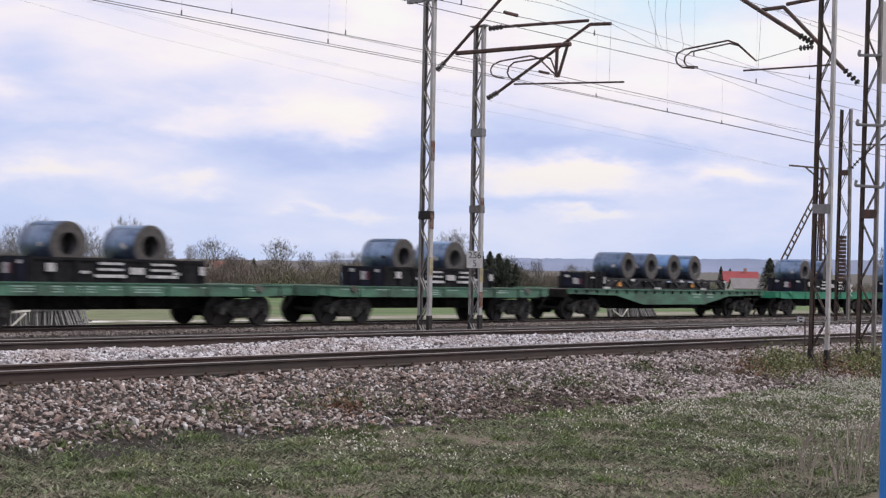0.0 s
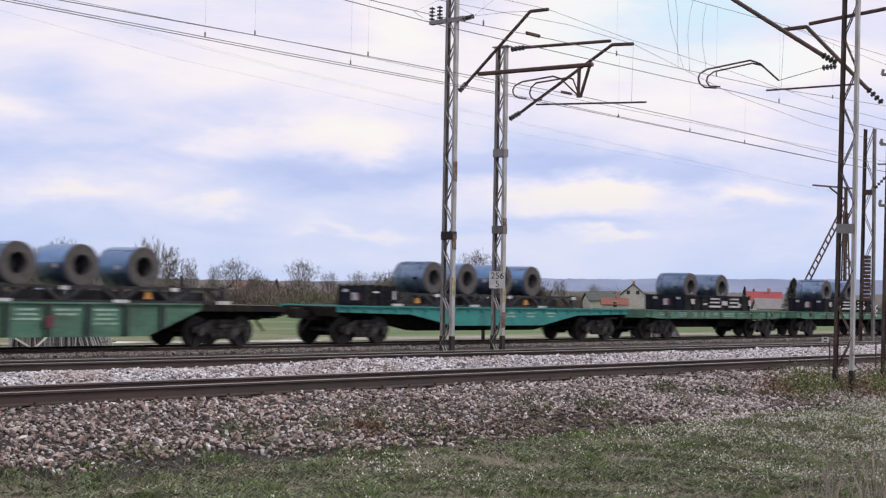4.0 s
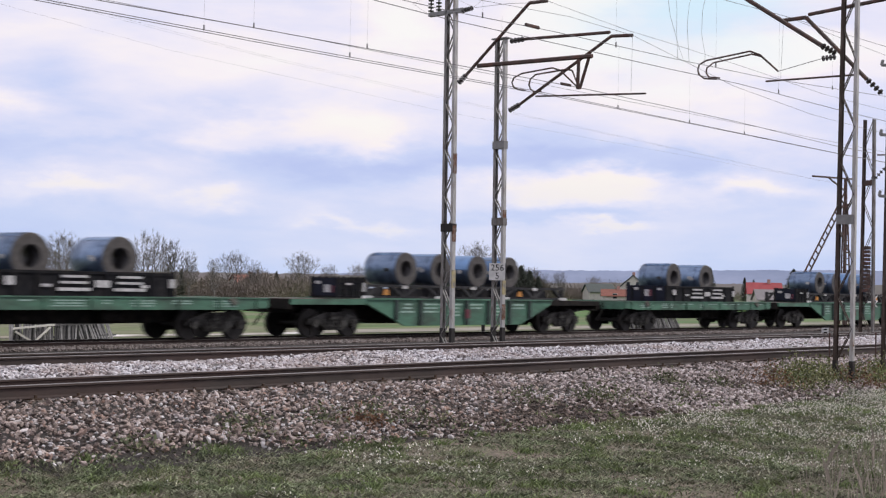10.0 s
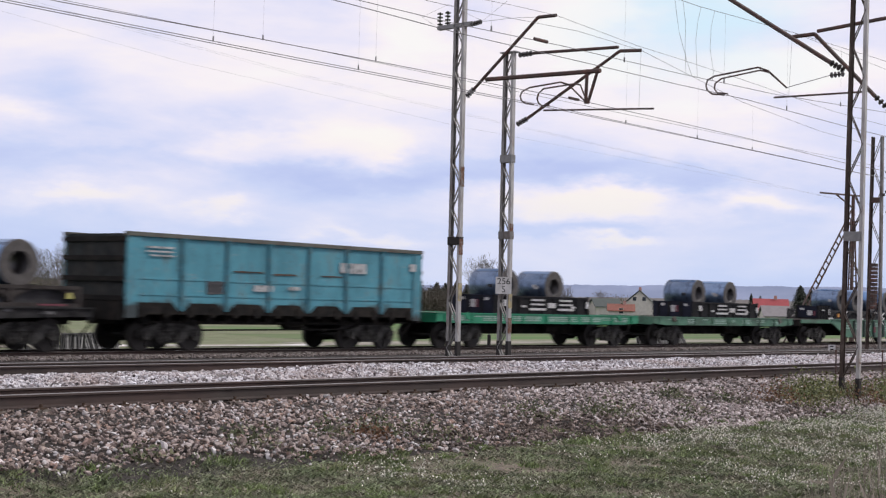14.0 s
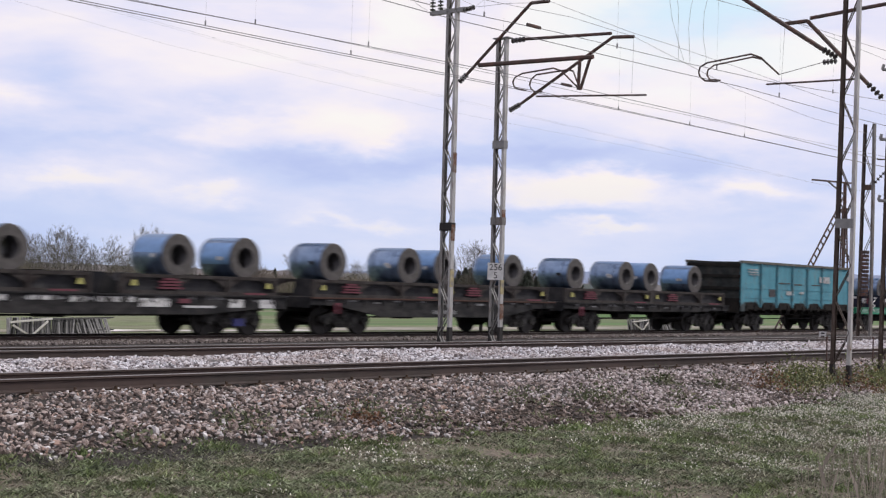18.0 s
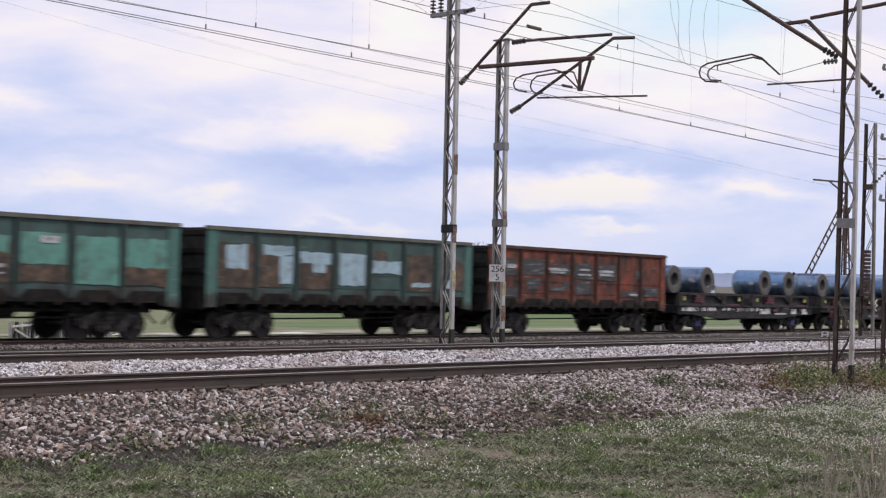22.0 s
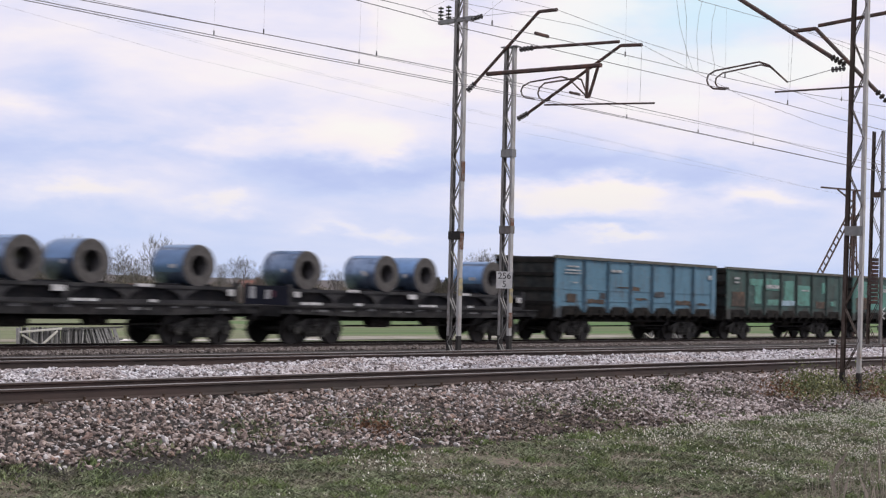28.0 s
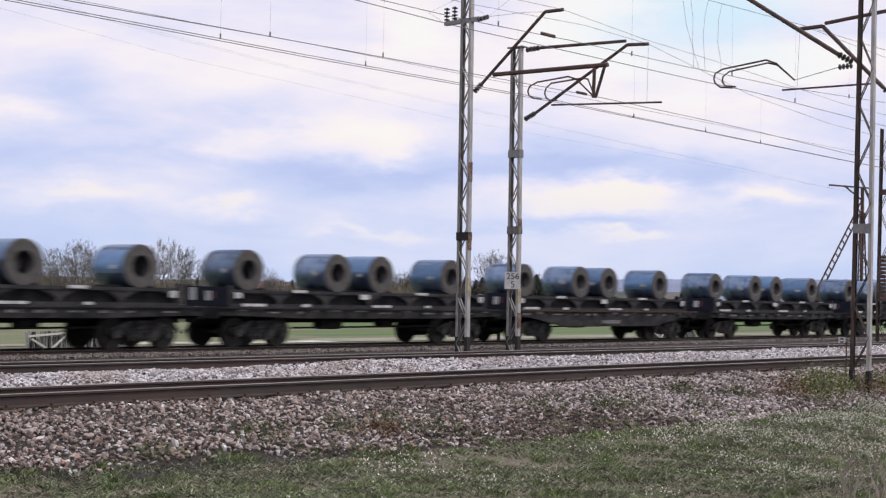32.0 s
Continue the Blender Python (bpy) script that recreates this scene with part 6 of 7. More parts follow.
# the largest stones of the near shoulder lie singly on the rest
M_stone_single = mat("ballast_stone_large", (0.36, 0.30, 0.27), 0.92, 0, 0.35, 9, 0.5, 60, second=(0.27, 0.20, 0.165), smix=0.45, sscale=6, objvar=0.45)
STONE = []
for k in range(8):
    v = LUMP_V * (1 + RNG.uniform(-0.45, 0.2, (12, 1))) + RNG.uniform(-0.15, 0.15, (12, 3))
    STONE.append(raw_mesh("stone", v * RNG.uniform(0.6, 1.0, 3) * 0.5, 3, LUMP_F.ravel(), M_stone_single))
pick = random.Random(12)
for k in range(290):
    x = 7.4 + 11 * pick.random() ** 1.4
    u = max(pick.uniform(12.9, 15.2), float(edge(x)) + 0.1)
    ob = part("stone", STONE[k % 8], None, GROUND)
    ob.matrix_basis = Matrix.Translation(near(x, u, float(bed(u)) + 0.035)) @ pose(0, 0, 0, pick.uniform(0, 360), pick.uniform(0, 360), pick.uniform(0, 360)) @ Matrix.Scale(pick.uniform(0.07, 0.115), 4)


# sleepers and clips, at their real spacing
def sleepers(name, place, top, turn, xs, gauge, lean=0.0):
    t = new(name)
    tagged(t, "concrete sleepers with rusty rail clips in ballast", "track", kind="structure")
    ms = mesh_of("sleeper", prism(B(), [(-0.14, -0.4), (0.14, -0.4), (0.11, -0.19), (-0.11, -0.19)], -0.9, 0.9), M_sleeper)
    bm = B()
    box(bm, -0.07, 0.07, -0.14, 0.14, -0.19, -0.165)
    for s in (-1, 1):
        disc(bm, (0, s * 0.10, -0.15), "z", 0.022, 0.05, 8)
    mc = mesh_of("clip", bm, M_clip)
    for x in xs:
        p = place(x)
        s = part("sleeper", ms, None, t)
        s.matrix_basis = Matrix.Translation((p.x, p.y, top - lean / 2)) @ Matrix.Rotation(turn, 4, "Z") @ Matrix.Rotation(-lean / gauge, 4, "X")
        for g in (-gauge / 2, gauge / 2):
            c = part("clip", mc, None, s)
            c.location = (0, g, 0)
    return t


sleepers("track_1", lambda x: near(x, RAIL_1 + 0.7525, 0), TOP_1, SKEW, [float(v) for v in np.arange(6, 60, 0.62)], 1.505, CANT)
sleepers("track_2", lambda x: near(x, RAIL_2 + 0.7525, 0), TOP_2, SKEW, [float(v) for v in np.arange(10, 66, 0.62)], 1.505, CANT)
sleepers("track_3", lambda x: Vector((x, FAR_C, 0)), FAR_Z, 0.0, [float(v) for v in np.arange(18, 84, 0.62)], 1.57)


# ---- grass, flowers, weeds ----
M_grass = mat("short_grass", (0.170, 0.205, 0.112), 0.8, 0, 0.35, 2.0, second=(0.228, 0.208, 0.162), smix=0.46, sscale=2.2, island=0.7)
M_dry = mat("dry_grass_stalk", (0.33, 0.285, 0.24), 0.9, 0, 0.2, 3, island=0.3)
M_flower = mat("white_petals", (0.80, 0.78, 0.70), 0.8, 0, 0.1, 3, island=0.15)
M_weed = mat("weed_leaves", (0.098, 0.118, 0.058), 0.8, 0, 0.3, 3, second=(0.15, 0.14, 0.08), smix=0.45, sscale=2, island=0.4)
M_bramble = mat("yellow_green_bramble", (0.158, 0.182, 0.064), 0.8, 0, 0.35, 3, second=(0.165, 0.15, 0.075), smix=0.44, sscale=1.5, island=0.45)
M_weed_red = mat("rusty_red_weed", (0.17, 0.09, 0.05), 0.85, 0, 0.3, 3, island=0.4)


def blades(name, x, u, z, h, wd, lean, material, label, category="grass"):
    n = len(x)
    a = RNG.uniform(0, 2 * math.pi, n)
    la = RNG.uniform(0, 2 * math.pi, n)
    base = spot(x, u, z)
    side = np.stack([np.cos(a), np.sin(a), np.zeros(n)], 1) * (wd / 2)[:, None]
    tip = base + np.stack([np.cos(la) * lean * h, np.sin(la) * lean * h, h], 1)
    mid = base + np.stack([np.cos(la) * lean * h * 0.3, np.sin(la) * lean * h * 0.3, h * 0.55], 1)
    v = np.stack([base - side, base + side, mid + side * 0.8, tip, mid - side * 0.8], 1).reshape(-1, 3)
    f = (np.arange(n * 5, dtype=np.int32)).reshape(n, 5).ravel()
    ob = new(name, raw_mesh(name, v, 5, f, material))
    return tagged(ob, label, category, kind="stuff")


def swell(x, u):
    p = spot(x, u, 0 * x)
    return lump(p[:, 0], p[:, 1])


def clump(x, u, k, amp):
    return np.array([noise.noise((float(a) * k, float(b) * k, 3.3)) for a, b in zip(x, u)]) * amp


N = 400000
x = RNG.uniform(3.5, 46, N)
u = RNG.uniform(6.0, 13.4, N)
keep = (x > u * 0.55 - 0.6) & (x < u * 2.65 + 1.5) & (u < edge(x) + RNG.uniform(-0.45, 0.12, N) )
x, u = x[keep], u[keep]
cl = clump(x, u, 1.1, 0.9) + clump(x, u, 3.6, 0.8)
thick = cl + RNG.uniform(-0.1, 1.3, len(x)) > -0.4
x, u, cl = x[thick], u[thick], cl[thick]
h = np.clip(0.030 + 0.030 * cl + RNG.uniform(-0.012, 0.02, len(x)), 0.010, 0.09)
blades("grass", x, u, bed(u) - 0.008 + swell(x, u) + np.clip(0.03 * cl, 0, 0.06), h, RNG.uniform(0.010, 0.026, len(x)), RNG.uniform(0.7, 2.6, len(x)), M_grass, "short mottled green and brown grass beside the ballast")
# brighter, taller tufts
N = 520
tx, tu = RNG.uniform(5, 40, N), RNG.uniform(6.6, 12.9, N)
keep = (tx > tu * 0.55) & (tx < tu * 2.6)
tx, tu = np.repeat(tx[keep], 90), np.repeat(tu[keep], 90)
spread = np.repeat(RNG.uniform(0.04, 0.13, len(tx) // 90), 90)
x, u = tx + RNG.normal(0, 1, len(tx)) * spread, tu + RNG.normal(0, 1, len(tx)) * spread
M_tuft = mat("fresh_green_tuft", (0.155, 0.205, 0.080), 0.8, 0, 0.4, 1.2, second=(0.20, 0.205, 0.115), smix=0.42, sscale=1.0, island=0.5)
blades("grass_tufts", x, u, bed(u) - 0.01 + swell(x, u), RNG.uniform(0.03, 0.10, len(x)), RNG.uniform(0.009, 0.02, len(x)), RNG.uniform(0.4, 1.5, len(x)), M_tuft, "fresh bright green tufts in the short grass")
# white flowers in drifts, denser towards the masts
N = 120000
x = RNG.uniform(5, 44, N)
u = RNG.uniform(6.5, 13.2, N)
dens = clump(x, u, 0.55, 0.9) + clump(x, u, 1.9, 0.7) + clump(x, u, 6.0, 0.9) + np.clip((x - 15) / 13, -0.5, 0.6)
keep = (x > u * 0.55) & (x < u * 2.65 + 1) & (dens > RNG.uniform(0.1, 1.6, N)) & (u < edge(x) - 0.05)
x, u = x[keep], u[keep]
n = len(x)
lift = RNG.uniform(0.03, 0.10, n)
z = bed(u) + swell(x, u) + lift
c = spot(x, u, z)
r = RNG.uniform(0.009, 0.018, n)
a = RNG.uniform(0, math.pi, n)
e1 = np.stack([np.cos(a), np.sin(a), RNG.uniform(-0.3, 0.3, n)], 1) * r[:, None]
e2 = np.stack([-np.sin(a) * 0.5, np.cos(a) * 0.5, np.full(n, 0.75)], 1) * r[:, None]
up = np.stack([np.zeros(n), np.zeros(n), r * 0.9], 1)
v = np.stack([c - e1, c + e2 * 0.9, c + e1, c - e2 * 0.9, c + up], 1).reshape(-1, 3)
f = (np.array([(0, 1, 4), (1, 2, 4), (2, 3, 4), (3, 0, 4), (0, 2, 1), (0, 3, 2)], np.int32)[None] + (np.arange(n) * 5)[:, None, None]).ravel()
tagged(new("white_flowers", raw_mesh("white_flowers", v, 3, f, M_flower)), "drifts of tiny white flowers in the grass", "flowers", kind="stuff")
stem = RNG.uniform(0, 1, n) < 0.5
blades("flower_stems", x[stem], u[stem], z[stem] - lift[stem], lift[stem], np.full(stem.sum(), 0.006), np.full(stem.sum(), 0.02), M_grass, "thin green flower stems in the grass", "flowers")
# dry stalks
N = 330
u = RNG.uniform(6.2, 7.9, N)
x = u * RNG.triangular(1.9, 2.25, 2.6, N)
blades("dry_grass", x, u, bed(u), RNG.uniform(0.15, 0.62, N), RNG.uniform(0.006, 0.010, N), RNG.uniform(0.05, 0.6, N), M_dry, "tall dry straw-coloured grass stalks", "grass")


def weed(x, u, size, hgt, material, label, leaves=240):
    """A low weed of many small leaves on a few stems."""
    n = leaves
    p = RNG.normal(size=(n, 3)) * np.array((size * 0.42, size * 0.42, 0.0))
    p[:, 2] = np.abs(RNG.normal(size=n)) * hgt * 0.45 * np.exp(-(p[:, 0] ** 2 + p[:, 1] ** 2) / (size * size))
    q = RNG.normal(size=(n, 3))
    q /= np.linalg.norm(q, axis=1)[:, None]
    t = np.cross(q, RNG.normal(size=(n, 3)))
    t /= np.linalg.norm(t, axis=1)[:, None]
    s = RNG.uniform(0.018, 0.045, n)[:, None]
    v = np.stack([p - q * s, p + t * s * 0.5, p + q * s, p - t * s * 0.5], 1).reshape(-1, 3)
    w = new("weed")
    b = near(x, u, float(bed(u)) - 0.01)
    w.location = b
    tagged(w, label, "weed", "weeds on the ballast")
    part("leaves", raw_mesh("leaves", v, 4, np.arange(n * 4, dtype=np.int32), material), None, w)
    part("stem", bar(B(), (0, 0, 0), (size * 0.08, 0, hgt * 0.6), 0.01), M_weed, w)


LW = "low green weed growing among the ballast stones"
for x, u, s, hg, n in ((22.2, 14.2, 0.4, 0.3, 260), (18.9, 13.5, 0.5, 0.3, 200), (13.8, 13.5, 0.5, 0.3, 220), (23.4, 13.7, 0.4, 0.3, 160), (11.4, 13.3, 0.6, 0.35, 260), (12.9, 13.5, 0.5, 0.3, 200), (9.6, 13.05, 0.4, 0.25, 160), (17.4, 13.6, 0.6, 0.35, 240), (19.3, 13.4, 0.7, 0.4, 260), (14.3, 13.1, 0.7, 0.3, 260), (21.2, 13.2, 0.5, 0.3, 200)):
    weed(x, u, s, hg, M_weed, LW, n)
weed(13.4, 13.25, 0.4, 0.3, M_weed_red, "rust-red dock weed at the foot of the ballast", 200)
for i in range(16):
    weed(25.3 + 0.42 * i + float(RNG.uniform(-0.3, 0.3)), 13.2 + float(RNG.uniform(-0.5, 0.9)), 0.8, float(RNG.uniform(0.3, 0.7)), M_bramble if i % 6 else M_weed_red, "straggling yellow-green bramble at the mast feet", 420)


for i in range(12):
    weed(25.6 + 0.6 * i + float(RNG.uniform(-0.3, 0.3)), 13.0 + float(RNG.uniform(-0.4, 1.2)), 0.7, float(RNG.uniform(0.25, 0.5)), M_weed, "dark green weeds at the mast feet", 300)


def stake(x, y, z, h):
    s = new("marker_stake")
    s.location = (x, y, z)
    tagged(s, "thin dark steel stake in the ballast shoulder", "marker stake", "marker stakes")
    part("rod", bar(B(), (0, 0, 0), (0, 0, h), 0.03, 0.03, 8), M_arm, s)
    part("top", bar(B(), (0, 0, h), (0, 0, h + 0.05), 0.045, 0.045, 8), M_arm, s)


stake(29.7, 13.66, -0.1, 0.92)
stake(32.1, 13.6, -0.1, 0.90)
# small white plate beside the second track
ps = new("marker_plate")
ps.location = (48.33, 22.4, 0.1)
tagged(ps, "small white marker plate with dark bars beside the track", "marker plate")
pl = part("plate", box(B(), -0.13, 0.13, -0.01, 0.01, 0.14, 0.40), M_white, ps)
pl.rotation_euler = (0, 0, radians(-60))
for z in (0.2, 0.31):
    part("mark", box(B(), -0.06, 0.06, -0.016, -0.01, z, z + 0.05), M_black, pl)
part("stem", bar(B(), (0, 0.03, -0.05), (0, 0.03, 0.2), 0.03), M_arm, ps)


# ---- beyond the freight track ----
M_pale = mat("pale_sand_track", (0.62, 0.60, 0.57), 0.95, 0, 0.25, 0.6, second=(0.24, 0.22, 0.17), smix=0.5, sscale=0.16, soft=0.05)
bm = B()
pts = [(x, 46.4 + 0.5 * math.sin(x * 0.09)) for x in range(10, 49, 3)]
vs = [(bm.verts.new((x, y, height(x, y) + 0.03)), bm.verts.new((x, y + 1.7, height(x, y + 1.7) + 0.03))) for x, y in pts]
for (a, b), (c, d) in zip(vs, vs[1:]):
    bm.faces.new((a, c, d, b))
tagged(new("dirt_road", mesh_of("dirt_road", bm, M_pale)), "pale sandy farm track beside the field", "road", kind="structure")
M_dusty = mat("dusty_grey_track", (0.27, 0.25, 0.21), 0.95, 0, 0.25, 0.6, second=(0.17, 0.17, 0.11), smix=0.46, sscale=0.2)
bm = B()
vs = [(bm.verts.new((x, 46.2, height(x, 46.2) + 0.03)), bm.verts.new((x, 49.5, height(x, 49.5) + 0.03))) for x in range(46, 150, 4)]
for (a, b), (c, d) in zip(vs, vs[1:]):
    bm.faces.new((a, c, d, b))
tagged(new("dirt_road", mesh_of("dirt_road", bm, M_dusty)), "dusty grey farm track beside the field", "road", kind="structure")

M_slat = mat("weathered_grey_slats", (0.14, 0.136, 0.137), 0.9, 0, 0.3, 4, objvar=0.95)


def snow_fence_stack(x0, y0, length, seed):
    """Wooden snow-fence panels leaning in rows on one another, with one pale panel in front."""
    r = random.Random(seed)
    s = new("snow_fence_stack")
    s.location = (x0, y0, height(x0, y0))
    tagged(s, "stack of dark grey slatted wooden snow-fence panels leaning together", "fence stack", "snow-fence stacks")
    me = mesh_of("slat", box(B(), -0.035, 0.035, -0.012, 0.012, 0, 0.70), M_slat)
    n = int(length / 0.10)
    for k in range(3):
        for i in range(n):
            x = i * 0.10 + r.uniform(-0.02, 0.02)
            if k == 0 and x < length * 0.08:
                continue
            sl = part("slat", me, None, s)
            side = 13 if x < length * 0.62 else -9
            sl.matrix_basis = pose(x + 0.05 * k, 0.22 * k + r.uniform(-0.05, 0.05), 0, -20 + r.uniform(-5, 5), side + r.uniform(-4, 4), 0)
    for k in range(3):
        for z in (0.16, 0.60):
            part("batten", bar(B(), (length * 0.35, 0.12 + 0.22 * k, z), (length + 0.05, 0.12 + 0.22 * k, z + r.uniform(0, 0.1)), 0.05), M_slat, s)
    f = length / 4.5
    for p, q in (((-0.05, 0.50), (1.75, 0.63)), ((0.05, 0.40), (0.75, 0.0)), ((0.8, 0.02), (1.55, 0.54))):
        part("panel_rail", bar(B(), (p[0] * f, -0.08 + p[1] * 0.25, p[1]), (q[0] * f, -0.08 + q[1] * 0.25, q[1]), 0.05, 0.07), M_pale, s, "pale panel rail")


snow_fence_stack(28.5, 44.0, 4.45, 1)
snow_fence_stack(71.6, 45.2, 5.2, 2)


# trees
def limb_mesh(name, seed, hgt, wide, material, fork=0.3, count=760):
    """A bare tree: twigs fill a rounded crown and run together into limbs and a trunk."""
    r = np.random.default_rng(seed)
    nodes = [np.array((0.0, 0.0, 0.0))]
    parent = [-1]
    run = [0.0]
    for k in range(1, 5):
        nodes.append(np.array((r.normal() * 0.08, r.normal() * 0.08, hgt * fork * k / 4)))
        parent.append(k - 1)
        run.append(hgt * fork * k / 4)
    p = r.normal(size=(count, 3))
    p = p / np.linalg.norm(p, axis=1)[:, None] * r.uniform(0.02, 1, count)[:, None] ** 0.45
    bulge = 1 + 0.16 * np.sin(4 * np.arctan2(p[:, 1], p[:, 0]) + seed) + 0.12 * np.sin(6 * p[:, 2] + seed)
    p = p * np.array((wide, wide, hgt * (1 - fork * 0.72) / 2)) * bulge[:, None] + np.array((0, 0, hgt * (0.5 + fork * 0.36)))
    p = p[np.argsort(np.linalg.norm(p - np.array((0, 0, hgt * fork)), axis=1))]
    for q in p:
        at = np.array(nodes)
        d = np.linalg.norm(at - q, axis=1)
        below = np.clip(at[:, 2] - q[2] + 0.25 * d, 0, None)
        k = int(np.argmin(d + 0.34 * np.array(run) + 2.2 * below))
        a, span = nodes[k], float(d[k])
        steps = max(1, int(span / 0.55))
        for i in range(1, steps + 1):
            t = i / steps
            c = a + (q - a) * t + np.array((0, 0, 0.10 * span * t * (t - 1))) + r.normal(size=3) * 0.04
            nodes.append(c)
            parent.append(k)
            run.append(run[k] + span / steps)
            k = len(nodes) - 1
    load = np.zeros(len(nodes))
    kids = np.bincount(np.array(parent[1:]), minlength=len(nodes))
    load[kids == 0] = 1
    for i in range(len(nodes) - 1, 0, -1):
        load[parent[i]] += load[i]
    rad = np.clip(0.016 * load ** 0.5, 0.015, 0.26)
    segs = [(nodes[parent[i]], nodes[i], rad[parent[i]] if parent[i] < 5 or rad[parent[i]] < rad[i] * 1.6 else rad[i] * 1.2, rad[i]) for i in range(1, len(nodes))]
    tips = [nodes[i] for i in range(len(nodes)) if kids[i] == 0 or (load[i] < 4 and i % 2)]
    for c in tips:
        for _ in range(8):
            d = r.normal(size=3) * 0.24 + (c - np.array((0, 0, hgt * 0.45))) * 0.07 + np.array((0, 0, 0.16))
            segs.append((c, c + d, 0.011, 0.005))
    a = np.array([s[0] for s in segs])
    b = np.array([s[1] for s in segs])
    r0, r1 = np.array([s[2] for s in segs]), np.array([s[3] for s in segs])
    d = b - a
    d /= np.linalg.norm(d, axis=1)[:, None] + 1e-9
    s1 = np.cross(d, np.array((0.31, 0.9, 0.2)))
    s1 /= np.linalg.norm(s1, axis=1)[:, None]
    s2 = np.cross(d, s1)
    vs = []
    for c, rr in ((a, r0), (b, r1)):
        for k in range(3):
            vs.append(c + (s1 * math.cos(k * 2.0944) + s2 * math.sin(k * 2.0944)) * rr[:, None])
    v = np.stack(vs, 1).reshape(-1, 3)
    quad = np.array([(0, 1, 4, 3), (1, 2, 5, 4), (2, 0, 3, 5)], np.int32)
    f = (quad[None] + (np.arange(len(segs), dtype=np.int32) * 6)[:, None, None]).ravel()
    return raw_mesh(name, v, 4, f, material), np.array(tips)


M_bark = mat("grey_brown_bark", (0.165, 0.152, 0.138), 0.9, 0, 0.3, 2)
M_bud = mat("spring_bud_leaves", (0.13, 0.14, 0.05), 0.85, 0, 0.3, 2, island=0.35)
M_twig = mat("brown_thicket_twigs", (0.185, 0.155, 0.135), 0.95, 0, 0.3, 0.5, second=(0.155, 0.15, 0.085), smix=0.45, sscale=0.05, island=0.35)
M_needle = mat("dark_conifer_needles", (0.058, 0.068, 0.050), 0.9, 0, 0.3, 2, island=0.45)

BARE = []
for sd, wide, fork in ((3, 2.6, 0.22), (11, 2.9, 0.26), (23, 2.0, 0.2), (31, 3.3, 0.24), (47, 2.3, 0.3)):
    me, ends = limb_mesh("branching", sd, 10.0, wide, M_bark, fork)
    n = min(len(ends), 420)
    c = np.repeat(ends[RNG.choice(len(ends), n, replace=False)], 2, axis=0)
    c = c + RNG.normal(size=c.shape) * 0.18
    a1 = RNG.normal(size=c.shape) * 0.035
    a2 = RNG.normal(size=c.shape) * 0.035
    v = np.stack([c, c + a1, c + a1 + a2, c + a2], 1).reshape(-1, 3)
    BARE.append((me, raw_mesh("foliage", v, 4, np.arange(len(v), dtype=np.int32), M_bud)))


def polar(az, rng):
    x, y = rng * math.sin(radians(az)), rng * math.cos(radians(az))
    return x, y, height(x, y)


def bare_tree(az, rng, hgt, kind, buds, label="tall bare tree with fine twigs and first buds"):
    t = new("tree")
    x, y, z = polar(az, rng)
    t.matrix_basis = pose(x, y, z - 0.1, 0, 0, az * 37 % 360) @ Matrix.Scale(hgt / 10.0, 4)
    tagged(t, label, "tree", "bare trees behind the field")
    part("branching", BARE[kind][0], None, t)
    if buds:
        part("foliage", BARE[kind][1], None, t, "sparse pale green buds")


# direction, distance, height, kind, buds
for az, rng, hgt, kind, buds in ((31.2, 215, 6.6, 3, 1), (31.8, 210, 6.2, 1, 1), (32.5, 205, 7.1, 0, 1), (32.95, 210, 6.6, 4, 1), (33.63, 200, 7.5, 2, 1), (34.3, 205, 7.0, 3, 0), (34.68, 200, 9.0, 3, 1), (35.3, 205, 7.3, 1, 1), (35.9, 215, 6.4, 4, 0), (36.66, 205, 7.5, 0, 1), (37.2, 220, 6.4, 2, 0), (38.07, 200, 9.2, 1, 0), (38.87, 205, 8.2, 2, 0), (39.6, 215, 6.6, 4, 0), (40.6, 230, 6.2, 2, 0), (41.38, 240, 7.9, 3, 0), (42.2, 240, 5.9, 0, 0), (44.1, 250, 8.2, 3, 0), (45.2, 270, 6.2, 1, 0), (46.4, 290, 7.0, 3, 0), (47.2, 310, 7.0, 1, 0), (51.25, 300, 12.2, 3, 0), (54.6, 330, 6.5, 1, 0), (56.0, 350, 6.0, 3, 0), (68.4, 260, 9.0, 1, 0), (69.3, 270, 8.0, 3, 0)):
    bare_tree(az, rng, hgt, kind, buds)


def conifer_mesh(seed, hgt, wd):
    r = np.random.default_rng(seed)
    n = 2600
    t = r.uniform(0.04, 1, n) ** 0.9
    rad = wd / 2 * (1 - t ** 1.6) ** 0.9 * r.uniform(0.35, 1.1, n)
    a = r.uniform(0, 2 * math.pi, n)
    c = np.stack([np.cos(a) * rad, np.sin(a) * rad, t * hgt], 1)
    out = np.stack([np.cos(a), np.sin(a), r.uniform(-0.7, 0.1, n)], 1) * r.uniform(0.15, 0.45, n)[:, None] * wd / 4
    side = np.stack([-np.sin(a), np.cos(a), r.uniform(-0.3, 0.3, n)], 1) * r.uniform(0.08, 0.2, n)[:, None] * wd / 4
    v = np.stack([c - out * 0.6, c + side, c + out, c - side], 1).reshape(-1, 3)
    return raw_mesh("crown", v, 4, np.arange(n * 4, dtype=np.int32), M_needle)


CONES = [conifer_mesh(s, 10, w) for s, w in ((1, 5.6), (2, 3.8), (3, 6.4))]
TRUNK = mesh_of("trunk", bar(B(), (0, 0, 0), (0, 0, 9.6), 0.3, 0.3, 6), M_bark)


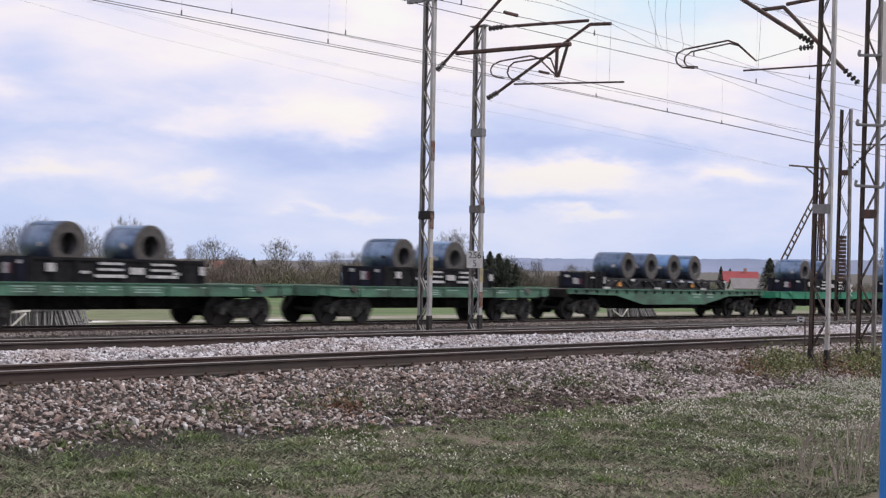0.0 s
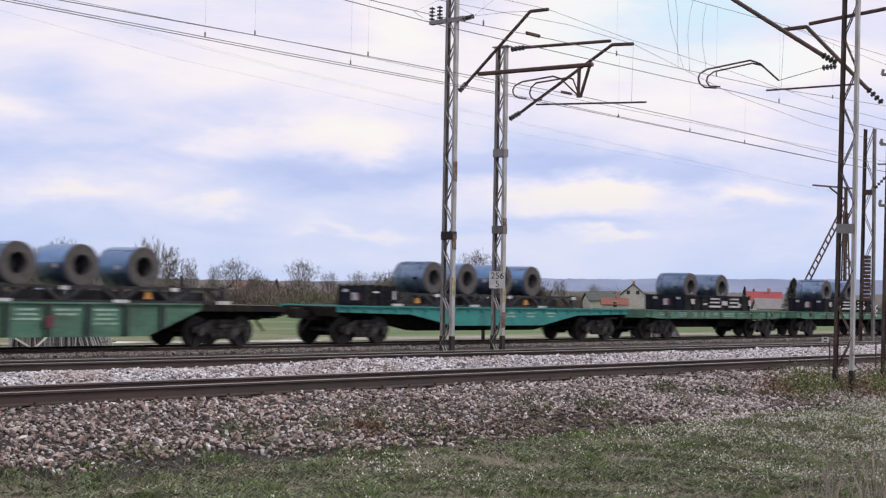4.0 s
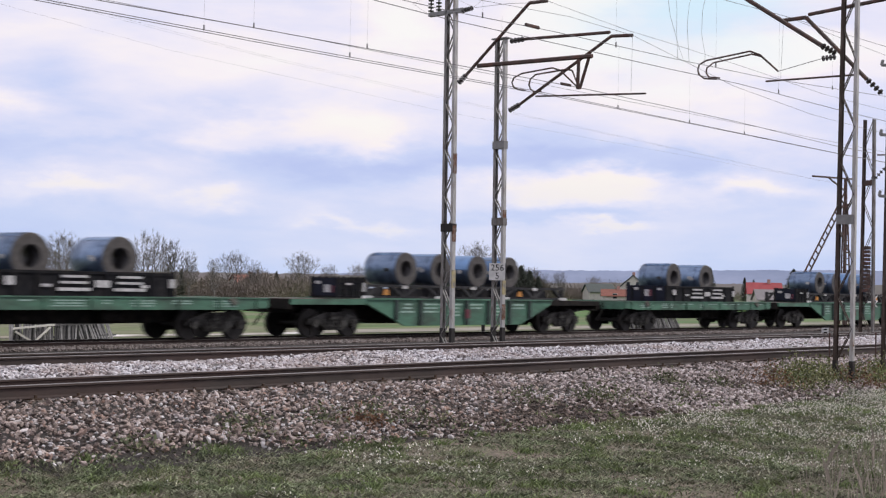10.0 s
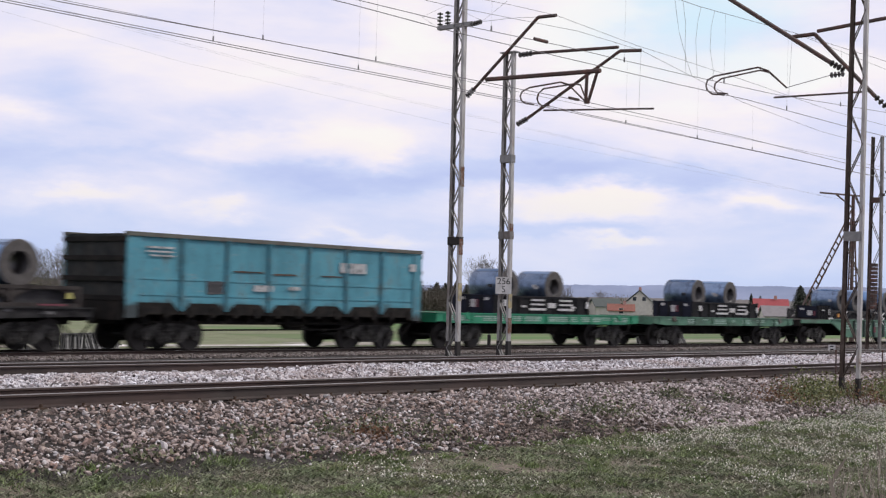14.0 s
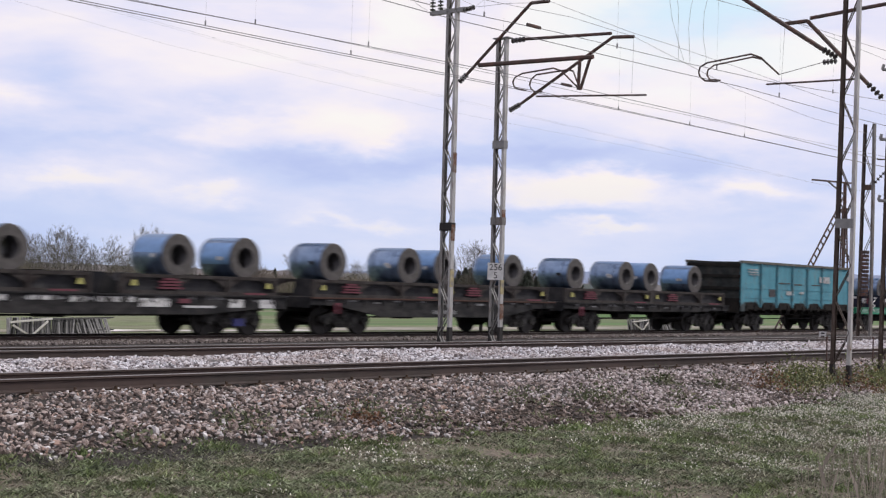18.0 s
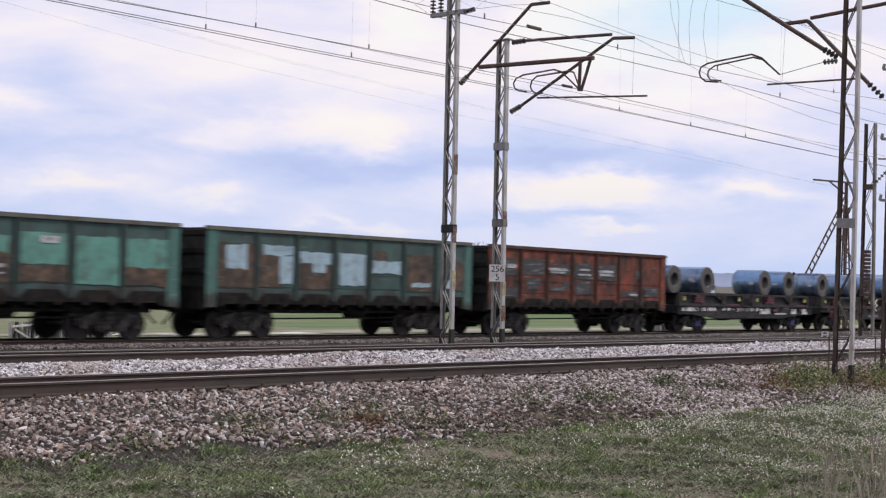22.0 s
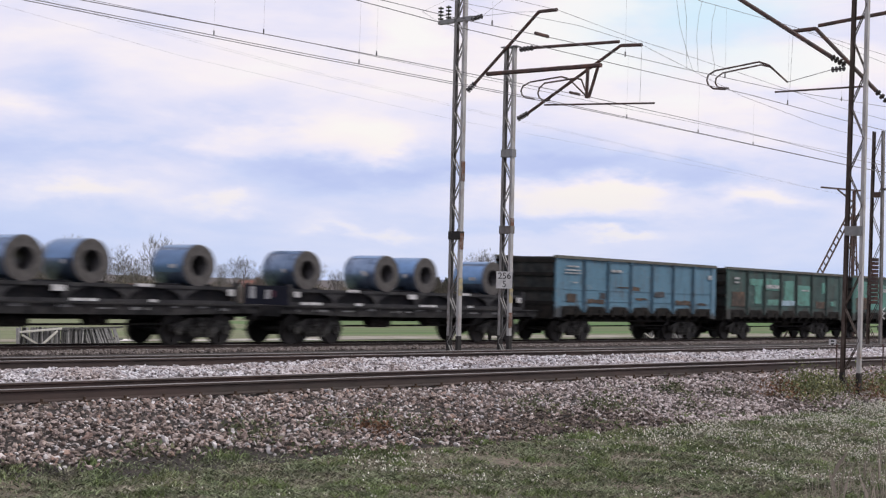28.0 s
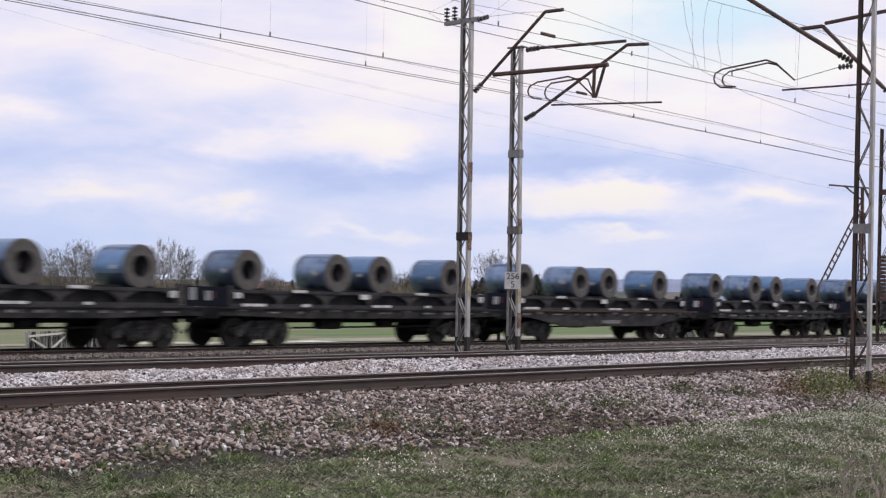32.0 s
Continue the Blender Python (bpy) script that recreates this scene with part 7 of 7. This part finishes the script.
def conifer(az, rng, hgt, kind, label="dark green conifer at the field's edge"):
    t = new("conifer")
    x, y, z = polar(az, rng)
    t.matrix_basis = pose(x, y, z - 0.1, 0, 0, az * 71 % 360) @ Matrix.Scale(hgt / 10.0, 4)
    tagged(t, label, "conifer", "conifers behind the field")
    part("crown", CONES[kind], None, t)
    part("trunk", TRUNK, None, t)


r = random.Random(5)
for i in range(44):
    conifer(47.9 + i * 0.125 + r.uniform(-0.08, 0.08), r.uniform(290, 330), r.uniform(4.4, 7.2), (0, 2, 2)[i % 3])
for az, rng, hgt, k in ((52.35, 210, 5.7, 2), (52.7, 212, 6.2, 0), (53.05, 215, 6.0, 2), (53.4, 212, 5.2, 2), (53.75, 212, 4.4, 0), (60.66, 330, 8.2, 1), (63.9, 190, 5.6, 2), (64.3, 192, 5.2, 0), (65.0, 185, 5.0, 2), (43.1, 260, 4.8, 1), (39.3, 215, 4.4, 1), (58.9, 330, 4.6, 0), (62.0, 330, 6.0, 1), (62.35, 335, 5.6, 1)):
    conifer(az, rng, hgt, k)


def thicket(name, az0, az1, r0, r1, n, h0, h1, material, label):
    """A belt of leafless bushes: each a loose dome of fine twigs, uneven in height."""
    k = n // 150
    ba = RNG.uniform(az0, az1, k)
    br = RNG.uniform(r0, r1, k)
    bh = RNG.uniform(h0, h1, k) * (0.8 + 0.3 * np.sin(ba * 2.4) * np.sin(ba * 1.06 + 1))
    bw = bh * RNG.uniform(0.5, 1.0, k)
    pick = np.repeat(np.arange(k), 150)
    m = len(pick)
    d = RNG.normal(size=(m, 3))
    d /= np.linalg.norm(d, axis=1)[:, None]
    d[:, 2] = np.abs(d[:, 2])
    rad = RNG.uniform(0.1, 1.0, m) ** 0.6
    x0, y0 = br * np.sin(np.radians(ba)), br * np.cos(np.radians(ba))
    z0 = np.array([height(float(p), float(q)) for p, q in zip(x0, y0)])
    c = np.stack([x0, y0, z0], 1)[pick] + d * rad[:, None] * np.stack([bw, bw, bh], 1)[pick]
    t = d * 0.8 + RNG.normal(size=(m, 3)) * 0.5 + np.array((0, 0, 0.5))
    t *= (RNG.uniform(0.15, 0.42, m) / np.linalg.norm(t, axis=1))[:, None]
    s = np.stack([np.cos(np.radians(ba)), -np.sin(np.radians(ba)), np.zeros(k)], 1)[pick] * RNG.uniform(0.03, 0.08, m)[:, None]
    v = np.stack([c - t - s, c - t + s, c + t], 1).reshape(-1, 3)
    tagged(new(name, raw_mesh(name, v, 3, np.arange(m * 3, dtype=np.int32), material)), label, "bushes", kind="stuff")


thicket("thicket", 28, 47.8, 232, 285, 230000, 2.8, 5.3, M_twig, "brown leafless thicket along the far edge of the field")
M_dusk = mat("dark_woodland_twigs", (0.088, 0.083, 0.064), 0.95, 0, 0.3, 0.5, second=(0.10, 0.08, 0.065), smix=0.45, sscale=0.06, island=0.4)
thicket("thicket", 47.7, 54.0, 284, 335, 130000, 4.8, 8.0, M_dusk, "dark mixed woodland edge between conifers")
thicket("thicket", 47, 57, 330, 370, 50000, 2.5, 5.6, M_twig, "brown leafless thicket along the far edge of the field")
thicket("thicket", 55, 72, 340, 480, 40000, 1.2, 4.0, M_twig, "brown leafless bushes between the far houses")


# houses
M_wallw = mat("pale_render_wall", (0.55, 0.52, 0.49), 0.9, 0, 0.12, 1.5)
M_wallp = mat("pink_brick_wall", (0.45, 0.26, 0.23), 0.9, 0, 0.15, 2)
M_wallg = mat("grey_plank_wall", (0.33, 0.33, 0.34), 0.9, 0, 0.2, 2)
M_wall_pink = mat("faded_pink_wall", (0.52, 0.38, 0.39), 0.9, 0, 0.12, 1.5)
M_roof_pink = mat("dusty_red_roof", (0.27, 0.11, 0.11), 0.8, 0, 0.15, 1)
M_roof_red = mat("red_metal_roof", (0.30, 0.045, 0.05), 0.6, 0, 0.15, 1)
M_roof_tile = mat("orange_clay_tile_roof", (0.22, 0.085, 0.062), 0.8, 0, 0.2, 2)
M_roof_blue = mat("blue_grey_metal_roof", (0.25, 0.32, 0.44), 0.55, 0.2, 0.12, 1)
M_roof_grey = mat("grey_sheet_roof", (0.21, 0.195, 0.20), 0.8, 0, 0.12, 1)
M_roof_barn = mat("pale_blue_grey_sheet_roof", (0.24, 0.27, 0.33), 0.7, 0.1, 0.15, 1)
M_roof_dark = mat("dark_green_roof", (0.06, 0.075, 0.07), 0.7, 0, 0.15, 1)
M_pane = mat("dark_window_glass", (0.03, 0.035, 0.045), 0.1)


def house(az, rng, length, depth, wall_h, roof_h, turn, wall, roof, label, windows=2, chimney=True):
    hs = new("house")
    x, y, z = polar(az, rng)
    hs.matrix_basis = pose(x, y, z, 0, 0, turn)
    tagged(hs, label, "house", "village houses")
    l, d = length / 2, depth / 2
    for s in (-1, 1):
        part("wall", box(B(), -l, l, *sorted((s * d, s * (d - 0.25))), 0, wall_h), wall, hs)
        g = B()
        a = [(-d + 0.25, 0), (d - 0.25, 0), (d - 0.25, wall_h), (0, wall_h + roof_h - 0.15), (-d + 0.25, wall_h)]
        p0 = [g.verts.new((s * l, q, h)) for q, h in a]
        p1 = [g.verts.new((s * (l - 0.25), q, h)) for q, h in a]
        g.faces.new(p0), g.faces.new(p1[::-1])
        for i in range(5):
            g.faces.new((p0[i], p1[i], p1[(i + 1) % 5], p0[(i + 1) % 5]))
        part("gable", g, wall, hs)
        rf = B()
        e = 0.35
        k = roof_h / d
        a = [(0, wall_h + roof_h), (s * (d + e), wall_h - e * k), (s * (d + e), wall_h - e * k + 0.14), (0, wall_h + roof_h + 0.16)]
        p0 = [rf.verts.new((-l - e, q, h)) for q, h in a]
        p1 = [rf.verts.new((l + e, q, h)) for q, h in a]
        rf.faces.new(p0), rf.faces.new(p1[::-1])
        for i in range(4):
            rf.faces.new((p0[i], p1[i], p1[(i + 1) % 4], p0[(i + 1) % 4]))
        part("roof", rf, roof, hs)
    for i in range(windows):
        wx = -l + (i + 0.5) * length / max(windows, 1)
        wn2 = part("window", box(B(), wx - 0.5, wx + 0.5, -d - 0.03, -d + 0.02, wall_h * 0.45, wall_h * 0.45 + 1.2), M_wallw, hs)
        part("pane", box(B(), wx - 0.42, wx + 0.42, -d - 0.04, -d - 0.01, wall_h * 0.45 + 0.08, wall_h * 0.45 + 1.12), M_pane, wn2)
    if windows > 1:
        for wy in (-d * 0.35, d * 0.35):
            wn2 = part("window", box(B(), -l - 0.03, -l + 0.02, wy - 0.45, wy + 0.45, wall_h + 0.2, wall_h + 1.2), M_wallw, hs)
            part("pane", box(B(), -l - 0.04, -l - 0.01, wy - 0.38, wy + 0.38, wall_h + 0.28, wall_h + 1.12), M_pane, wn2)
    if chimney:
        part("chimney", box(B(), l * 0.3 - 0.3, l * 0.3 + 0.3, -0.3, 0.3, wall_h + roof_h * 0.6, wall_h + roof_h + 0.8), M_wallp, hs)


house(34.25, 190, 3.4, 3.2, 1.05, 0.85, -48, M_wallw, M_roof_blue, "small shed with a blue-grey sheet roof", 0, False)
house(36.95, 195, 2.1, 2.0, 1.0, 0.85, -25, M_wall_pink, M_roof_pink, "small pink house with a steep red roof", 1)
house(47.25, 226, 4.2, 4.2, 1.2, 1.1, -40, M_wallg, M_roof_barn, "grey barn with a shallow sheet roof", 0, False)
house(41.9, 300, 6.0, 5.0, 2.6, 1.4, -20, M_wallw, M_roof_tile, "house with an orange tiled roof behind bushes", 2)
house(56.2, 330, 6.0, 6.0, 2.0, 1.7, -40, M_wallw, M_roof_dark, "farm building with a dark roof", 0, False)
house(56.85, 300, 5.2, 4.0, 1.3, 1.2, -55, M_wallw, M_roof_tile, "low house with an orange tiled roof", 1)
house(57.6, 320, 5.5, 6.0, 3.2, 2.6, 30, M_wallw, M_roof_dark, "white gabled house with a dark roof", 2)
house(60.0, 300, 8.0, 6.0, 1.7, 1.6, -50, M_wallw, M_roof_blue, "long barn with a pale grey sheet roof", 0, False)
house(62.75, 290, 6.4, 5.5, 2.4, 2.0, -58, M_wallw, M_roof_red, "white house with a broad red roof", 2)
house(63.2, 272, 7.5, 5.0, 1.3, 1.7, -50, M_wallw, M_roof_grey, "grey shed beside a red-roofed house", 0, False)


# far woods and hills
# the hills' blue is distance haze put into the base colour
M_hill = mat("far_woods_haze_blue", (0.175, 0.22, 0.335), 1.0, 0, 0.16, 0.004, second=(0.21, 0.245, 0.35), smix=0.5, sscale=0.002)
M_woodland = mat("far_purple_brown_woods", (0.135, 0.115, 0.12), 1.0, 0, 0.2, 0.02, second=(0.10, 0.10, 0.085), smix=0.5, sscale=0.01)


def ridge(name, rng, els, material, label, az0=20, az1=84):
    bm = B()
    row = []
    for i in range(801):
        az = az0 + (az1 - az0) * i / 800
        e = np.interp(az, [p[0] for p in els], [p[1] for p in els]) + 0.045 * noise.noise((az * 0.9, rng * 0.01, 0)) + 0.025 * noise.noise((az * 4.1, rng * 0.01, 0)) + 30 / rng * noise.noise((az * 17.0, rng * 0.02, 0))
        x, y = rng * math.sin(radians(az)), rng * math.cos(radians(az))
        x2, y2 = x * 1.25, y * 1.25
        row.append((bm.verts.new((x, y, -8)), bm.verts.new((x * 1.08, y * 1.08, 1.74 + rng * 1.08 * math.tan(radians(e)))), bm.verts.new((x2, y2, 1.74 + rng * 0.5 * math.tan(radians(e))))))
    for a, b in zip(row, row[1:]):
        bm.faces.new((a[0], b[0], b[1], a[1]))
        bm.faces.new((a[1], b[1], b[2], a[2]))
    for f in bm.faces:
        f.smooth = True
    tagged(new(name, mesh_of(name, bm, material)), label, "backdrop", kind="structure")


ridge("far_hills", 2800, ((20, 0.2), (40, 0.25), (46, 0.45), (54, 0.72), (60, 0.84), (66, 0.95), (84, 0.9)), M_hill, "wooded hills along the horizon, painted haze-blue")
ridge("far_woods", 900, ((20, 0.42), (38, 0.36), (46, 0.40), (52, 0.18), (58, 0.30), (66, 0.35), (84, 0.4)), M_woodland, "brown woods in front of the far hills")


# ---- what moves ----
def motions():
    times = [i * 2.0 for i in range(17)]
    for thing, off, local in TRAIN:
        local = local or Matrix()
        walk(thing, [(t, Matrix.Translation((start_of(t) + off, FAR_C, FAR_Z)) @ local) for t in times])
    # wheels roll while their wagon passes, 0.95 m across
    for w, off, e in WHEELS:
        rows = []
        steps = [i / 15 for i in range(481)]
        seen = [t for t in steps if 8 < start_of(t) + off < 100]
        if not seen:
            continue
        s0 = start_of(seen[0])
        for t in [0.0] + seen + [32.0]:
            if rows and t <= rows[-1][0]:
                continue
            c = min(max(t, seen[0]), seen[-1])
            rows.append((t, Matrix.Translation((e, 0, 0.475)) @ Matrix.Rotation((start_of(c) - s0) / 0.475, 4, "Y")))
        walk(w, rows)


motions()
